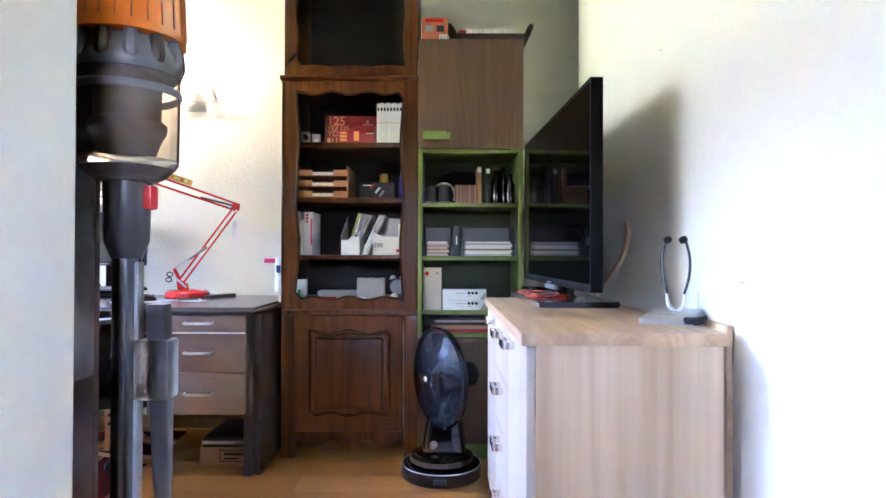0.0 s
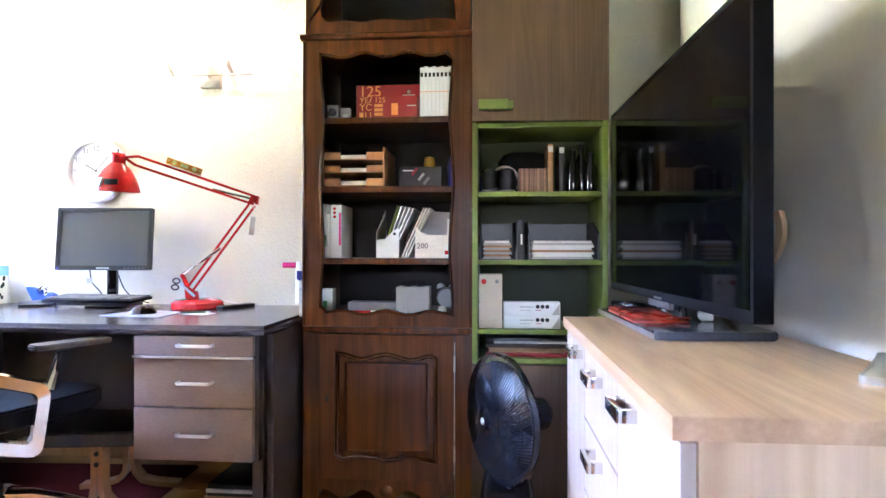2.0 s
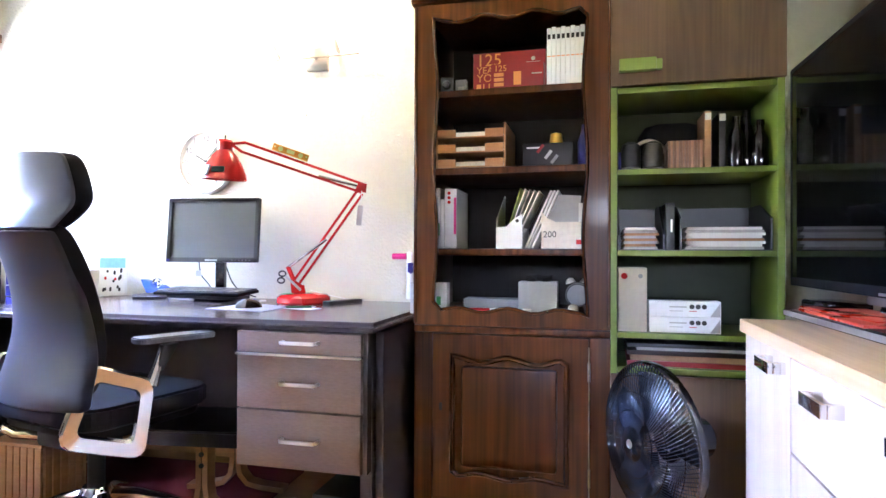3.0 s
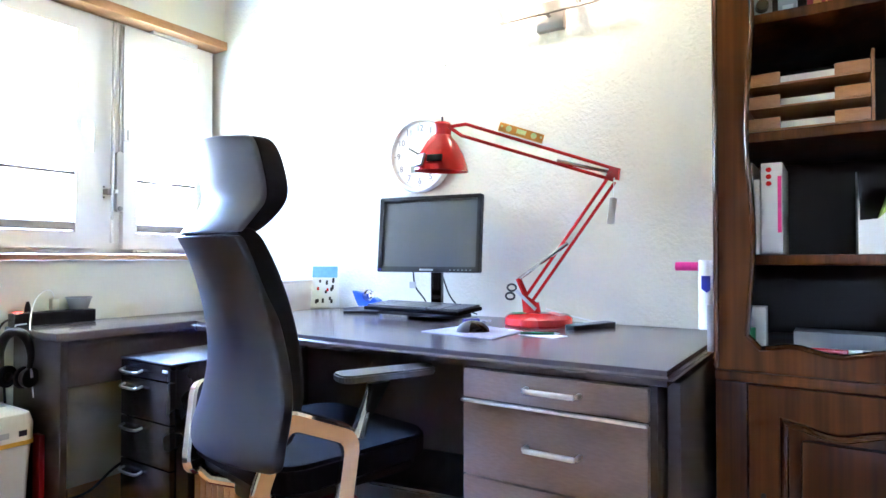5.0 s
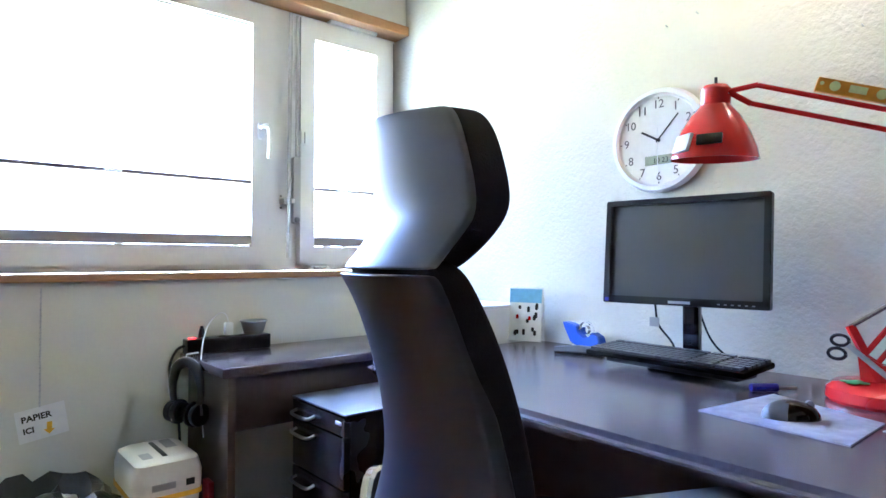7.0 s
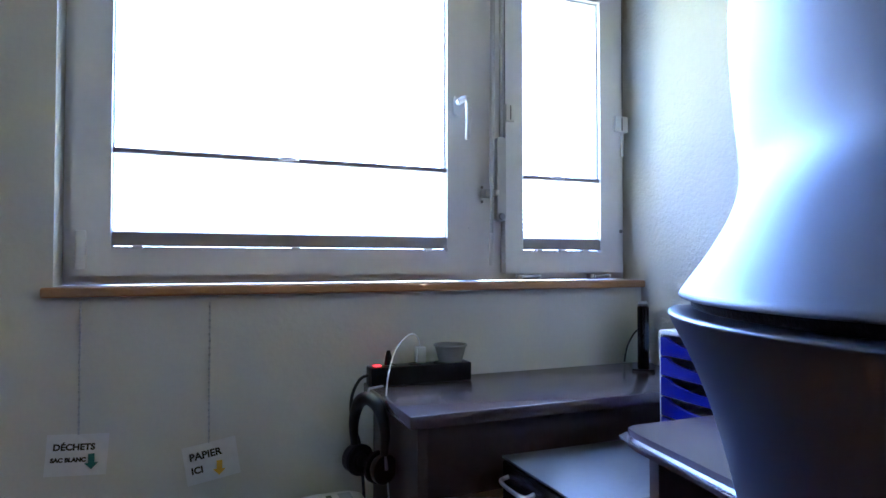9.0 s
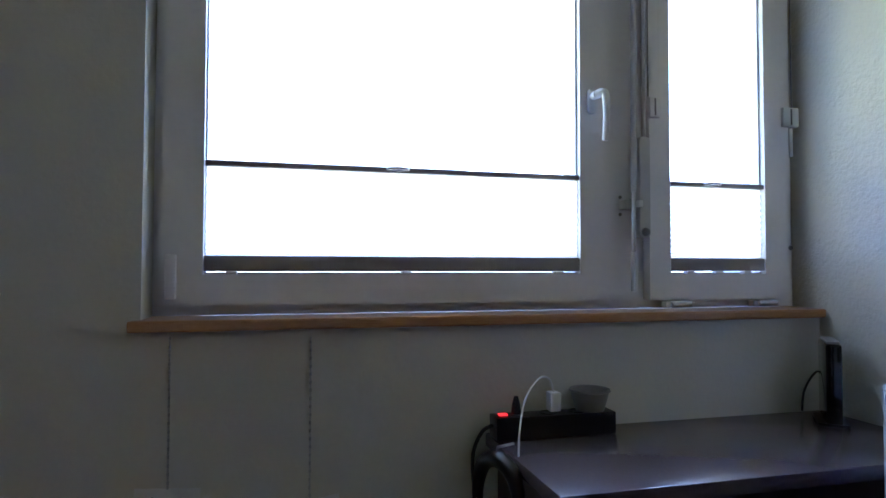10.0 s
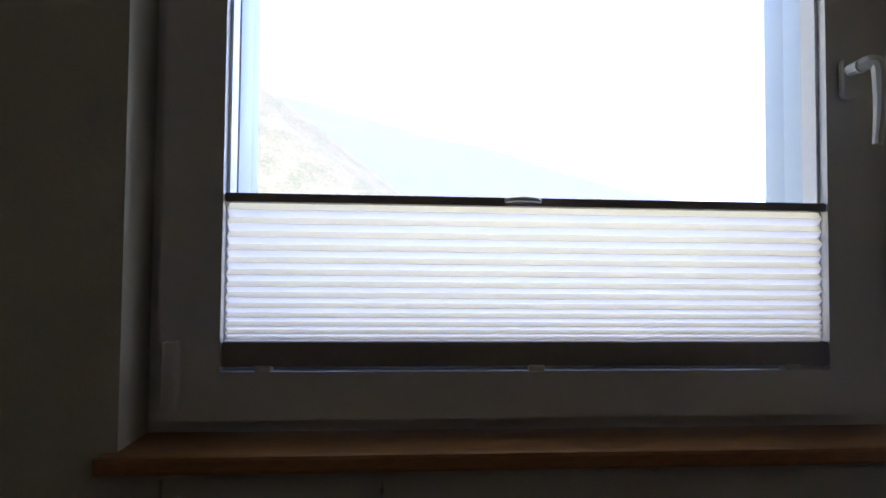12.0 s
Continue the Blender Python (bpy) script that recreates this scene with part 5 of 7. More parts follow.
FAN = Matrix.Translation((-0.012, -0.03, 0.438)) @ pose(0, 0, 0, 0, 0, -60) @ pose(0, 0, 0, 90, 0, 0)
motor = part("motor_housing", lathe([(0.0, -0.20), (0.030, -0.195), (0.055, -0.17), (0.062, -0.10), (0.060, -0.05), (0.0, -0.05)], 24, FAN), BLACK_GLOSS, fan)
R = 0.222
part("rim", lathe([(R - 0.006, -0.014), (R, -0.010), (R + 0.002, 0.0), (R, 0.010), (R - 0.006, 0.014)], 64, FAN), BLACK_GLOSS, fan)


def guard(profile, count, twist):
    """Spiral wires of one half of the guard, each its own part on a shared mesh."""
    pts = [Vector((r * math.cos(twist * r / R), r * math.sin(twist * r / R), z)) for r, z in profile]
    first = part("guard_wire", add_tube(bmesh.new(), pts, 0.0015, 4, caps=False), GUARD, fan)
    first.matrix_basis = FAN
    for k in range(1, count):
        wire = new("guard_wire", first.data)
        wire.parent = fan
        wire.matrix_basis = FAN @ Matrix.Rotation(k * math.tau / count, 4, "Z")


guard([(0.048, 0.062), (0.09, 0.060), (0.14, 0.050), (0.185, 0.030), (R - 0.002, 0.008)], 108, 0.55)
guard([(0.05, -0.062), (0.11, -0.06), (0.17, -0.045), (R - 0.002, -0.008)], 72, -0.4)
for r, z in ((0.09, 0.060), (0.14, 0.050), (0.185, 0.030)):
    part("guard_ring", add_tube(bmesh.new(), [FAN @ Vector((r * math.cos(a), r * math.sin(a), z)) for a in [k * math.tau / 48 for k in range(49)]], 0.0015, 5), BLACK_GLOSS, fan)
part("centre_cap", lathe([(0.0, 0.070), (0.030, 0.068), (0.048, 0.062), (0.048, 0.055), (0.0, 0.055)], 32, FAN), BLACK_GLOSS, fan)
part("badge", lathe([(0.0, 0.0732), (0.010, 0.0722), (0.013, 0.069), (0.0, 0.069)], 20, FAN), SATIN, fan, "bright centre badge")
for k in range(5):
    secs = []
    a0 = k * math.tau / 5
    for r, da, pitch in ((0.03, 0.0, 0.024), (0.08, 0.1, 0.024), (0.14, 0.2, 0.018), (0.195, 0.25, 0.010)):
        w = 0.30 if r > 0.05 else 0.5
        pts = []
        for f, zz in ((-1, -1), (-0.3, -0.2), (0.4, 0.5), (1, 1)):
            pts.append(FAN @ Vector((r * math.cos(a0 + da + w * f), r * math.sin(a0 + da + w * f), zz * pitch + 0.0012)))
        for f, zz in ((1, 1), (0.4, 0.5), (-0.3, -0.2), (-1, -1)):
            pts.append(FAN @ Vector((r * math.cos(a0 + da + w * f), r * math.sin(a0 + da + w * f), zz * pitch - 0.0012)))
        secs.append(pts)
    part("blade", loft(secs), BLACK_GLOSS, fan)

# ---- dark cupboard and the cordless vacuum hung on it ----
cup = thing("tall_cupboard", "tall dark brown cupboard beside the doorway", "cupboard", 0, 0, 0)
part("carcass", box(-1.10, -0.624, 0.874, 1.12, 0.0, 2.05, 0.002), BROWN_DARK, cup)
part("door", box(-1.098, -0.626, 1.122, 1.140, 0.05, 2.04, 0.002), BROWN_DARK, cup)
part("knob", lathe([(0.0, 0.0), (0.008, 0.0), (0.014, 0.018), (0.0, 0.022)], 14, pose(-0.67, 1.14, 1.0, -90, 0, 0)), STEEL, cup)

MILKY = clear("milky_clear_plastic", (0.92, 0.92, 0.95), 0.45, 1.3)
vac = thing("cordless_vacuum", "grey cordless stick vacuum with amber filter and clear bin", "vacuum cleaner", -0.540, 1.055, 0.0)
part("filter", lathe([(0.0, 1.50), (0.045, 1.495), (0.060, 1.46), (0.071, 1.39), (0.076, 1.300), (0.077, 1.285), (0.0, 1.285)], 40), ORANGE_CLEAR, vac, "amber translucent filter cover")
for k in range(12):
    a = k * math.tau / 12
    d = Vector((math.cos(a), math.sin(a), 0))
    cy = part("cyclone", tube([d * 0.062 + Vector((0, 0, 1.292)), d * 0.064 + Vector((0, 0, 1.284)), d * 0.064 + Vector((0, 0, 1.258)), d * 0.058 + Vector((0, 0, 1.240))], 0.012, 8, [0.006, 0.009, 0.013, 0.010]), BROWN_DARK if k % 2 else VAC_GREY, vac)
part("collar", lathe([(0.0, 1.237), (0.070, 1.237), (0.073, 1.245), (0.070, 1.262), (0.060, 1.284), (0.0, 1.284)], 40), VAC_GREY, vac)
part("bin", lathe([(0.0, 1.105), (0.064, 1.105), (0.068, 1.112), (0.070, 1.236), (0.067, 1.236), (0.065, 1.116), (0.0, 1.110)], 40), SMOKE, vac, "clear dust bin")
part("inner_shroud", lathe([(0.0, 1.116), (0.034, 1.116), (0.046, 1.150), (0.052, 1.158), (0.052, 1.168), (0.044, 1.176), (0.046, 1.235), (0.0, 1.235)], 36), SHROUD, vac, "dusty perforated inner shroud")
part("bin_band", lathe([(0.0702, 1.206), (0.0716, 1.208), (0.0716, 1.216), (0.0702, 1.218)], 40), VAC_GREY, vac)
for k in range(24):
    a = k * math.tau / 24
    rib = [Vector((math.cos(a) * r, math.sin(a) * r, z)) for r, z in ((0.0462, 1.493), (0.0612, 1.458), (0.0722, 1.388), (0.0772, 1.298))]
    part("filter_rib", tube(rib, 0.0012, 5), ORANGE_RIB, vac)
part("bin_base", lathe([(0.0, 1.085), (0.038, 1.085), (0.052, 1.092), (0.062, 1.1045), (0.0, 1.1045)], 40), VAC_DARK, vac)
part("motor", box(-0.145, -0.075, -0.04, 0.04, 1.14, 1.46, 0.02), VAC_GREY, vac)
part("dock", box(-0.083, -0.060, -0.03, 0.03, 0.80, 1.135, 0.01), VAC_GREY, vac)
part("wand_socket", lathe([(0.0, 0.975), (0.020, 0.975), (0.030, 1.00), (0.032, 1.084), (0.0, 1.084)], 24), VAC_DARK, vac, "dark brown-grey wand socket")
part("release_button", box(0.022, 0.040, -0.012, 0.012, 1.045, 1.080, 0.005), RED, vac, "red release button")
part("wand", tube([(0, 0, 0.06), (0, 0, 0.976)], 0.019, 20), GUNMETAL, vac, "grey metal wand")
part("wand_stripe", box(0.013, 0.021, -0.010, 0.010, 0.10, 0.97, 0.003), GREY, vac)
part("floor_head", prism(rounded_rect(-0.075, 0.125, -0.04, 0.05, 0.03), 0.0, 0.058, "xy", 0.008), VAC_GREY, vac)
part("tool_clip", box(0.020, 0.068, -0.020, 0.020, 0.775, 0.860, 0.005), MILKY, vac, "clear plastic tool clip")
part("crevice_tool", loft([[(x + 0.047 + (0.90 - z) * 0.03, y, z) for x, y in rounded_rect(-w, w, -d, d, 0.005, 3)] for w, d, z in ((0.009, 0.006, 0.615), (0.0115, 0.010, 0.66), (0.0135, 0.013, 0.78), (0.0135, 0.013, 0.91))]), VAC_DARK, vac, "dark grey crevice tool")

# ---- television neighbours ----
mg = thing("magazine", "red glossy magazines lying on the television stand", "magazine", 0.300, 2.50, 0.8275, 90)
part("cover", box(-0.17, 0.19, -0.06, 0.075, 0.0, 0.006, 0.001), MAG_RED, mg)
part("cover", box(-0.13, 0.22, -0.07, 0.050, 0.0065, 0.010, 0.001, pose(0, 0, 0, 0, 0, 4)), MAG_RED, mg)
mb = thing("media_player", "small black set-top box on the television stand", "set-top box", 0.315, 2.73, 0.8275, 8)
part("casing", box(-0.05, 0.05, -0.07, 0.06, 0.0, 0.022, 0.006), BLACK_GLOSS, mb)
cs = thing("coiled_cable", "white charger and cable behind the television stand", "cable", 0.42, 2.44, 0.8275)
part("plug", box(-0.02, 0.02, -0.05, 0.05, 0.0, 0.022, 0.004), WHITE, cs)
part("lead", tube([(0, 0.05, 0.01), (0.02, 0.10, 0.02), (-0.02, 0.14, 0.012), (0.01, 0.17, 0.006)], 0.003, 6), WHITE, cs)

ws = thing("bent_wooden_strip", "curved pale wooden strip leaning on the wall", "wooden strip", 0.555, 2.51, 0.806)
bm = bmesh.new()
rows = []
for k in range(12):
    f = k / 11
    p = Vector((-0.010 + 0.040 * f, 0.150 - 0.330 * math.sin(f * 2.0) ** 1.2, 0.0 + 0.30 * f))
    rows.append([bm.verts.new(p + Vector((u * 0.006, v * 0.018, 0))) for u, v in ((-1, -1), (1, -1), (1, 1), (-1, 1))])
for r0, r1 in zip(rows, rows[1:]):
    for k in range(4):
        bm.faces.new((r0[k], r0[(k + 1) % 4], r1[(k + 1) % 4], r1[k]))
bm.faces.new(rows[0][::-1])
bm.faces.new(rows[-1])
bmesh.ops.recalc_face_normals(bm, faces=bm.faces)
part("strip", bm, BEECH, ws)

hs = thing("tv_headset_dock", "stethoscope-style listening headset in its silver charging dock", "headset", 0.520, 1.762, 0.8055, -38)
part("dock", loft([[(x, y, 0.0) for x, y in rounded_rect(-0.075, 0.075, -0.055, 0.055, 0.012, 3)], [(x, y, 0.012) for x, y in rounded_rect(-0.075, 0.075, -0.055, 0.055, 0.012, 3)], [(x, y + 0.004, 0.022 + (0.014 if y > 0 else 0)) for x, y in rounded_rect(-0.062, 0.062, -0.046, 0.048, 0.01, 3)]]), STEEL, hs, "silver charging dock")
part("dock_side", box(0.04, 0.077, -0.056, 0.056, 0.002, 0.022, 0.006), BLACK, hs)
part("button_row", box(-0.04, 0.01, -0.03, -0.012, 0.0215, 0.0245, 0.002), GREY, hs)
recv = part("receiver", tube([(-0.022, 0.02, 0.075), (-0.018, 0.02, 0.045), (0.0, 0.02, 0.030), (0.018, 0.02, 0.045), (0.022, 0.02, 0.075)], 0.005, 10), WHITE, hs)
for s in (-1, 1):
    part("ear_arm", tube([(s * 0.022, 0.02, 0.075), (s * 0.034, 0.02, 0.12), (s * 0.036, 0.02, 0.17), (s * 0.026, 0.02, 0.215)], 0.0035, 8), BLACK, hs)
    part("ear_tip", lathe([(0.0, -0.012), (0.008, -0.009), (0.010, 0.0), (0.007, 0.009), (0.0, 0.011)], 12, Matrix.Translation((s * 0.020, 0.02, 0.218)) @ pose(0, 0, 0, 0, 60, 0)), BLACK, hs)
part("aerial", tube([(0.05, 0.045, 0.02), (0.05, 0.045, 0.085)], 0.0015, 6), STEEL, hs)

# ---- things on the oak cabinet's shelves ----
SY = 3.135


def boxed(name, label, category, x0, x1, y0, depth, z, h, mat, rz=0.0, group=""):
    """A carton whose front lies at y0; returns its root, with local x from its middle."""
    root = thing(name, label, category, (x0 + x1) / 2, y0, z, rz, group)
    w = (x1 - x0) / 2
    part("carton", box(-w, w, 0.0, depth, 0.0, h, 0.0015), mat, root)
    return root


def bar(root, x0, x1, z0, z1, mat, y=-0.0012, name="print_bar"):
    return part(name, box(x0, x1, y, y + 0.0010, z0, z1, 0), mat, root)


rb = boxed("gift_box", "red anniversary gift box printed 125", "box", -0.672, -0.415, SY + 0.06, 0.12, 1.531, 0.145, RED_BOX)
lettering("number", "125", 0.062, Matrix.Translation((-0.118, -0.0008, 0.098)) @ FRONT, ORANGE_INK, rb)
lettering("words", "YEAR", 0.034, Matrix.Translation((-0.116, -0.0008, 0.072)) @ FRONT, ORANGE_INK, rb)
lettering("words", "YOU", 0.040, Matrix.Translation((-0.116, -0.0008, 0.042)) @ FRONT, ORANGE_INK, rb)
lettering("words", "LIF", 0.040, Matrix.Translation((-0.095, -0.0008, 0.008)) @ FRONT, ORANGE_INK, rb)
bar(rb, -0.116, -0.100, 0.008, 0.034, ORANGE_INK)
part("emblem", lathe([(0.0, 0.0), (0.007, 0.0), (0.007, 0.001), (0.0, 0.001)], 16, Matrix.Translation((0.085, 0, 0.115)) @ FRONT), GREY_LIGHT, rb)
bar(rb, 0.060, 0.110, 0.100, 0.104, GREY_LIGHT)
rb2 = boxed("gift_box", "smaller red gift box with orange print", "box", -0.600, -0.418, SY + 0.012, 0.045, 1.531, 0.088, RED_BOX)
lettering("number", "125", 0.030, Matrix.Translation((-0.080, -0.0008, 0.062)) @ FRONT, ORANGE_INK, rb2)
for k in range(3):
    bar(rb2, -0.080, -0.046, 0.010 + k * 0.017, 0.022 + k * 0.017, ORANGE_INK)
bar(rb2, -0.012, 0.014, 0.012, 0.058, ORANGE_INK)
bar(rb2, 0.050, 0.085, 0.046, 0.050, GREY_LIGHT)
for k in range(8):
    x = -0.408 + k * 0.0158
    bk = boxed("slim_case", "slim white disc case standing upright", "case", x, x + 0.0150, SY + 0.015, 0.13, 1.531, 0.198 + 0.004 * (k % 2), WHITE, group="white disc cases")
    bar(bk, -0.005, 0.005, 0.160, 0.176, INK)
    bar(bk, -0.006, 0.006, 0.100, 0.103, ORANGE_INK)
cm = thing("compact_camera", "small dark compact camera on the shelf", "camera", -0.762, SY + 0.03, 1.531, 10)
part("body", box(-0.022, 0.022, 0.0, 0.03, 0.0, 0.060, 0.004), GREY, cm)
part("lens", lathe([(0.0, 0.0), (0.015, 0.0), (0.013, 0.018), (0.0, 0.018)], 18, Matrix.Translation((0, 0, 0.03)) @ FRONT), BLACK_GLOSS, cm)
cm2 = boxed("small_gadget", "small grey electronic gadget", "gadget", -0.728, -0.690, SY + 0.02, 0.03, 1.531, 0.045, GREY)
bar(cm2, -0.010, 0.012, 0.008, 0.020, GREY_LIGHT)

lt = thing("wooden_letter_tray", "three-tier plywood letter tray holding papers", "letter tray", -0.672, SY + 0.01, 1.260)
for s in (-1, 1):
    part("side", box(s * 0.121 - 0.003, s * 0.121 + 0.003, 0.0, 0.26, 0.0, 0.158, 0.001), BENTWOOD, lt)
for k in range(3):
    z = 0.004 + k * 0.052
    part("tier", box(-0.117, 0.117, 0.0, 0.26, z, z + 0.004, 0.001), BENTWOOD, lt)
    for s in (-1, 1):
        part("front_lip", box(min(s * 0.117, s * 0.052), max(s * 0.117, s * 0.052), -0.001, 0.005, z + 0.004, z + 0.030, 0.002), BENTWOOD, lt)
    part("paper_wad", box(-0.108, 0.108, 0.008, 0.25, z + 0.0045, z + 0.020, 0.0), PAPER, lt)
kn = boxed("knife_box", "black product box with a red and steel print", "box", -0.488, -0.322, SY + 0.012, 0.05, 1.260, 0.078, BLACK)
for k, (x, mt) in enumerate(((-0.030, RED_BOX), (0.004, STEEL), (0.030, GREY))):
    part("print_shape", box(x, x + 0.010, -0.0016, -0.0004, 0.010, 0.044, 0, pose(0, 0, 0, 0, 38, 0) @ Matrix.Translation((-0.03, 0, 0.005))), mt, kn)
bar(kn, -0.07, -0.025, 0.060, 0.065, WHITE)
toy = thing("small_figure", "small yellow and blue plastic toy block figure", "toy", -0.385, SY + 0.16, 1.260)
part("block", box(-0.028, 0.028, -0.02, 0.02, 0.0, 0.085, 0.006), BLUE, toy)
part("top_block", lathe([(0.0, 0.0), (0.022, 0.0), (0.024, 0.02), (0.020, 0.05), (0.0, 0.056)], 18, Matrix.Translation((0, 0, 0.0855))), YELLOW, toy)
tin = thing("dark_bottle", "dark blue bottle at the back of the shelf", "bottle", -0.285, SY + 0.14, 1.260)
part("glass_body", lathe([(0.0, 0.0), (0.022, 0.0), (0.024, 0.10), (0.012, 0.135), (0.010, 0.16), (0.0, 0.16)], 20), BLUE, tin)

for k, (x0, x1, h, mt) in enumerate(((-0.800, -0.782, 0.215, WHITE), (-0.781, -0.768, 0.175, PAPER), (-0.766, -0.722, 0.212, WHITE))):
    bd = boxed("binder", "white binder standing on the shelf", "binder", x0, x1, SY + 0.02, 0.19, 0.979, h, mt, group="binders")
    if k == 2:
        for j in range(3):
            part("red_dot", lathe([(0.0, 0.0), (0.006, 0.0), (0.006, 0.001), (0.0, 0.001)], 12, Matrix.Translation((-0.006, 0, 0.196 - j * 0.016)) @ FRONT), RED, bd)
        bar(bd, 0.012, 0.020, 0.05, 0.18, PINK)
    if k == 0:
        bar(bd, -0.007, 0.007, 0.045, 0.090, material("green_print", (0.03, 0.30, 0.06), 0.5))
fh = thing("file_holder", "white card magazine holder with leaning papers", "file holder", -0.535, SY + 0.012, 0.979)
part("front", prism([(-0.045, 0.0), (0.045, 0.0), (0.045, 0.118), (0.020, 0.105), (-0.010, 0.075), (-0.045, 0.072)], 0.0, 0.003, "xz"), WHITE, fh)
for s in (-1, 1):
    part("side", prism([(0.003, 0.0), (0.20, 0.0), (0.20, 0.20), (0.003, 0.10)], s * 0.0435 - 0.0015, s * 0.0435 + 0.0015, "yz"), WHITE, fh)
part("hole", lathe([(0.0, 0.0), (0.006, 0.0), (0.006, 0.001), (0.0, 0.001)], 12, Matrix.Translation((0.028, 0, 0.095)) @ FRONT), INK, fh)
for k in range(5):
    part("paper_sheet", box(-0.002, 0.002, 0.012, 0.19, 0.0, 0.215, 0, Matrix.Translation((-0.025 + k * 0.009, 0, 0.003)) @ pose(0, 0, 0, 0, 17 + 2 * k, 0)), material("lime_paper", (0.45, 0.55, 0.10), 0.6) if k == 0 else PAPER, fh)
for k in range(3):
    x = -0.480 + k * 0.012
    single("leaning_booklet", box(-0.003, 0.003, 0.0, 0.17, 0.0, 0.215, 0.0005), PAPER, "white booklet leaning between the holders", "booklet", pose(x, SY + 0.02, 0.980 + 0.001, 0, 24, 0), group="leaning booklets")
sb = thing("sleeve_box", "white card box of sleeves marked 200", "box", -0.347, SY + 0.012, 0.979)
part("front", prism([(-0.078, 0.0), (0.078, 0.0), (0.078, 0.098), (0.050, 0.090), (-0.030, 0.090), (-0.060, 0.105), (-0.078, 0.128)], 0.0, 0.003, "xz"), material("cream_card", (0.78, 0.70, 0.60), 0.6), sb)
for s in (-1, 1):
    part("side", box(s * 0.0765 - 0.0015, s * 0.0765 + 0.0015, 0.003, 0.13, 0.0, 0.098, 0), PAPER, sb)
part("base", box(-0.075, 0.075, 0.003, 0.13, 0.0, 0.003, 0), PAPER, sb)
part("rear_card", box(-0.070, 0.040, 0.05, 0.055, 0.003, 0.185, 0, pose(0, 0, 0, 0, 4, 0)), GREY_LIGHT, sb)
part("rear_card", box(0.045, 0.072, 0.03, 0.035, 0.003, 0.155, 0), PAPER, sb)
lettering("number", "200", 0.030, Matrix.Translation((-0.072, -0.0008, 0.038)) @ FRONT, INK, sb)
bar(sb, 0.038, 0.060, 0.014, 0.030, RED)
bar(sb, 0.060, 0.074, 0.014, 0.030, BLUE)

gb = boxed("grey_box", "plain grey card box", "box", -0.507, -0.375, SY + 0.05, 0.10, 0.758, 0.105, GREY_LIGHT)
gl = boxed("grey_case", "long flat grey case", "case", -0.705, -0.510, SY + 0.06, 0.09, 0.758, 0.042, GREY)
for k in range(2):
    single("plastic_cup", lathe([(0.0, 0.0), (0.018, 0.0), (0.022, 0.024), (0.020, 0.024), (0.016, 0.003), (0.0, 0.003)], 18), CLEAR, "small clear plastic cup on the grey box", "cup", pose(-0.465 + 0.05 * k, SY + 0.09, 0.8635), group="small cups")
wb = boxed("small_carton", "small white carton with a green mark", "carton", -0.800, -0.758, SY + 0.02, 0.05, 0.758, 0.098, WHITE)
bar(wb, -0.016, 0.0, 0.02, 0.05, material("green_mark", (0.05, 0.3, 0.1), 0.5))
for k, (x, mt, a) in enumerate(((-0.62, RED, 3), (-0.57, WHITE, -2), (-0.52, BLUE, 4))):
    pn = thing("felt_pen", "felt pen lying at the shelf's edge", "pen", x, SY + 0.006, 0.7655, a, "felt pens")
    part("barrel", tube([(-0.055, 0, 0), (0.03, 0, 0)], 0.0065, 10), mt, pn)
    part("cap", tube([(0.031, 0, 0), (0.062, 0, 0)], 0.0072, 10), WHITE, pn)
dk = thing("alarm_clock", "dark round twin-bell alarm clock on the shelf", "alarm clock", -0.305, SY + 0.06, 0.758)
part("case", lathe([(0.0, 0.0), (0.040, 0.0), (0.042, 0.02), (0.040, 0.035), (0.0, 0.035)], 28, Matrix.Translation((0, 0.03, 0.062)) @ FRONT), BLACK, dk)
part("dial", lathe([(0.0, 0.0), (0.036, 0.0), (0.036, 0.002), (0.0, 0.002)], 28, Matrix.Translation((0, -0.0055, 0.062)) @ FRONT), GREY, dk)
for s in (-1, 1):
    part("bell", lathe([(0.0, 0.018), (0.012, 0.014), (0.018, 0.0), (0.0, 0.0)], 16, Matrix.Translation((s * 0.024, 0.015, 0.103)) @ pose(0, 0, 0, 0, 18 * s, 0)), STEEL, dk)
    part("foot", tube([(s * 0.02, 0.015, 0.026), (s * 0.028, 0.015, 0.0)], 0.004, 8), STEEL, dk)
bm = bmesh.new()
bmesh.ops.create_icosphere(bm, subdivisions=3, radius=0.018)
single("small_ball", bm, GREY_LIGHT, "small pale ball at the shelf's edge", "ball", pose(-0.318, SY + 0.005, 0.776))

# ---- things in and on the green bookcase ----
GY = 3.10
for k in range(2):
    spk = thing("round_speaker", "small rounded black speaker", "speaker", -0.135 + k * 0.068, GY + 0.035, 1.2315, 0, "small speakers")
    part("body", lathe([(0.0, 0.0), (0.028, 0.0), (0.032, 0.02), (0.032, 0.065), (0.026, 0.085), (0.012, 0.094), (0.0, 0.095)], 24), BLACK, spk)
    part("foot_ring", lathe([(0.030, 0.004), (0.0335, 0.006), (0.030, 0.010)], 24), GREY, spk)
ph = thing("headband", "pale looped headband behind the speakers", "headband", -0.075, GY + 0.09, 1.2315)
part("band", tube([(0.055 * math.cos(a), 0, 0.045 + 0.062 * math.sin(a)) for a in [math.pi * k / 14 - 0.4 for k in range(18)]], 0.006, 8), CREAM, ph)
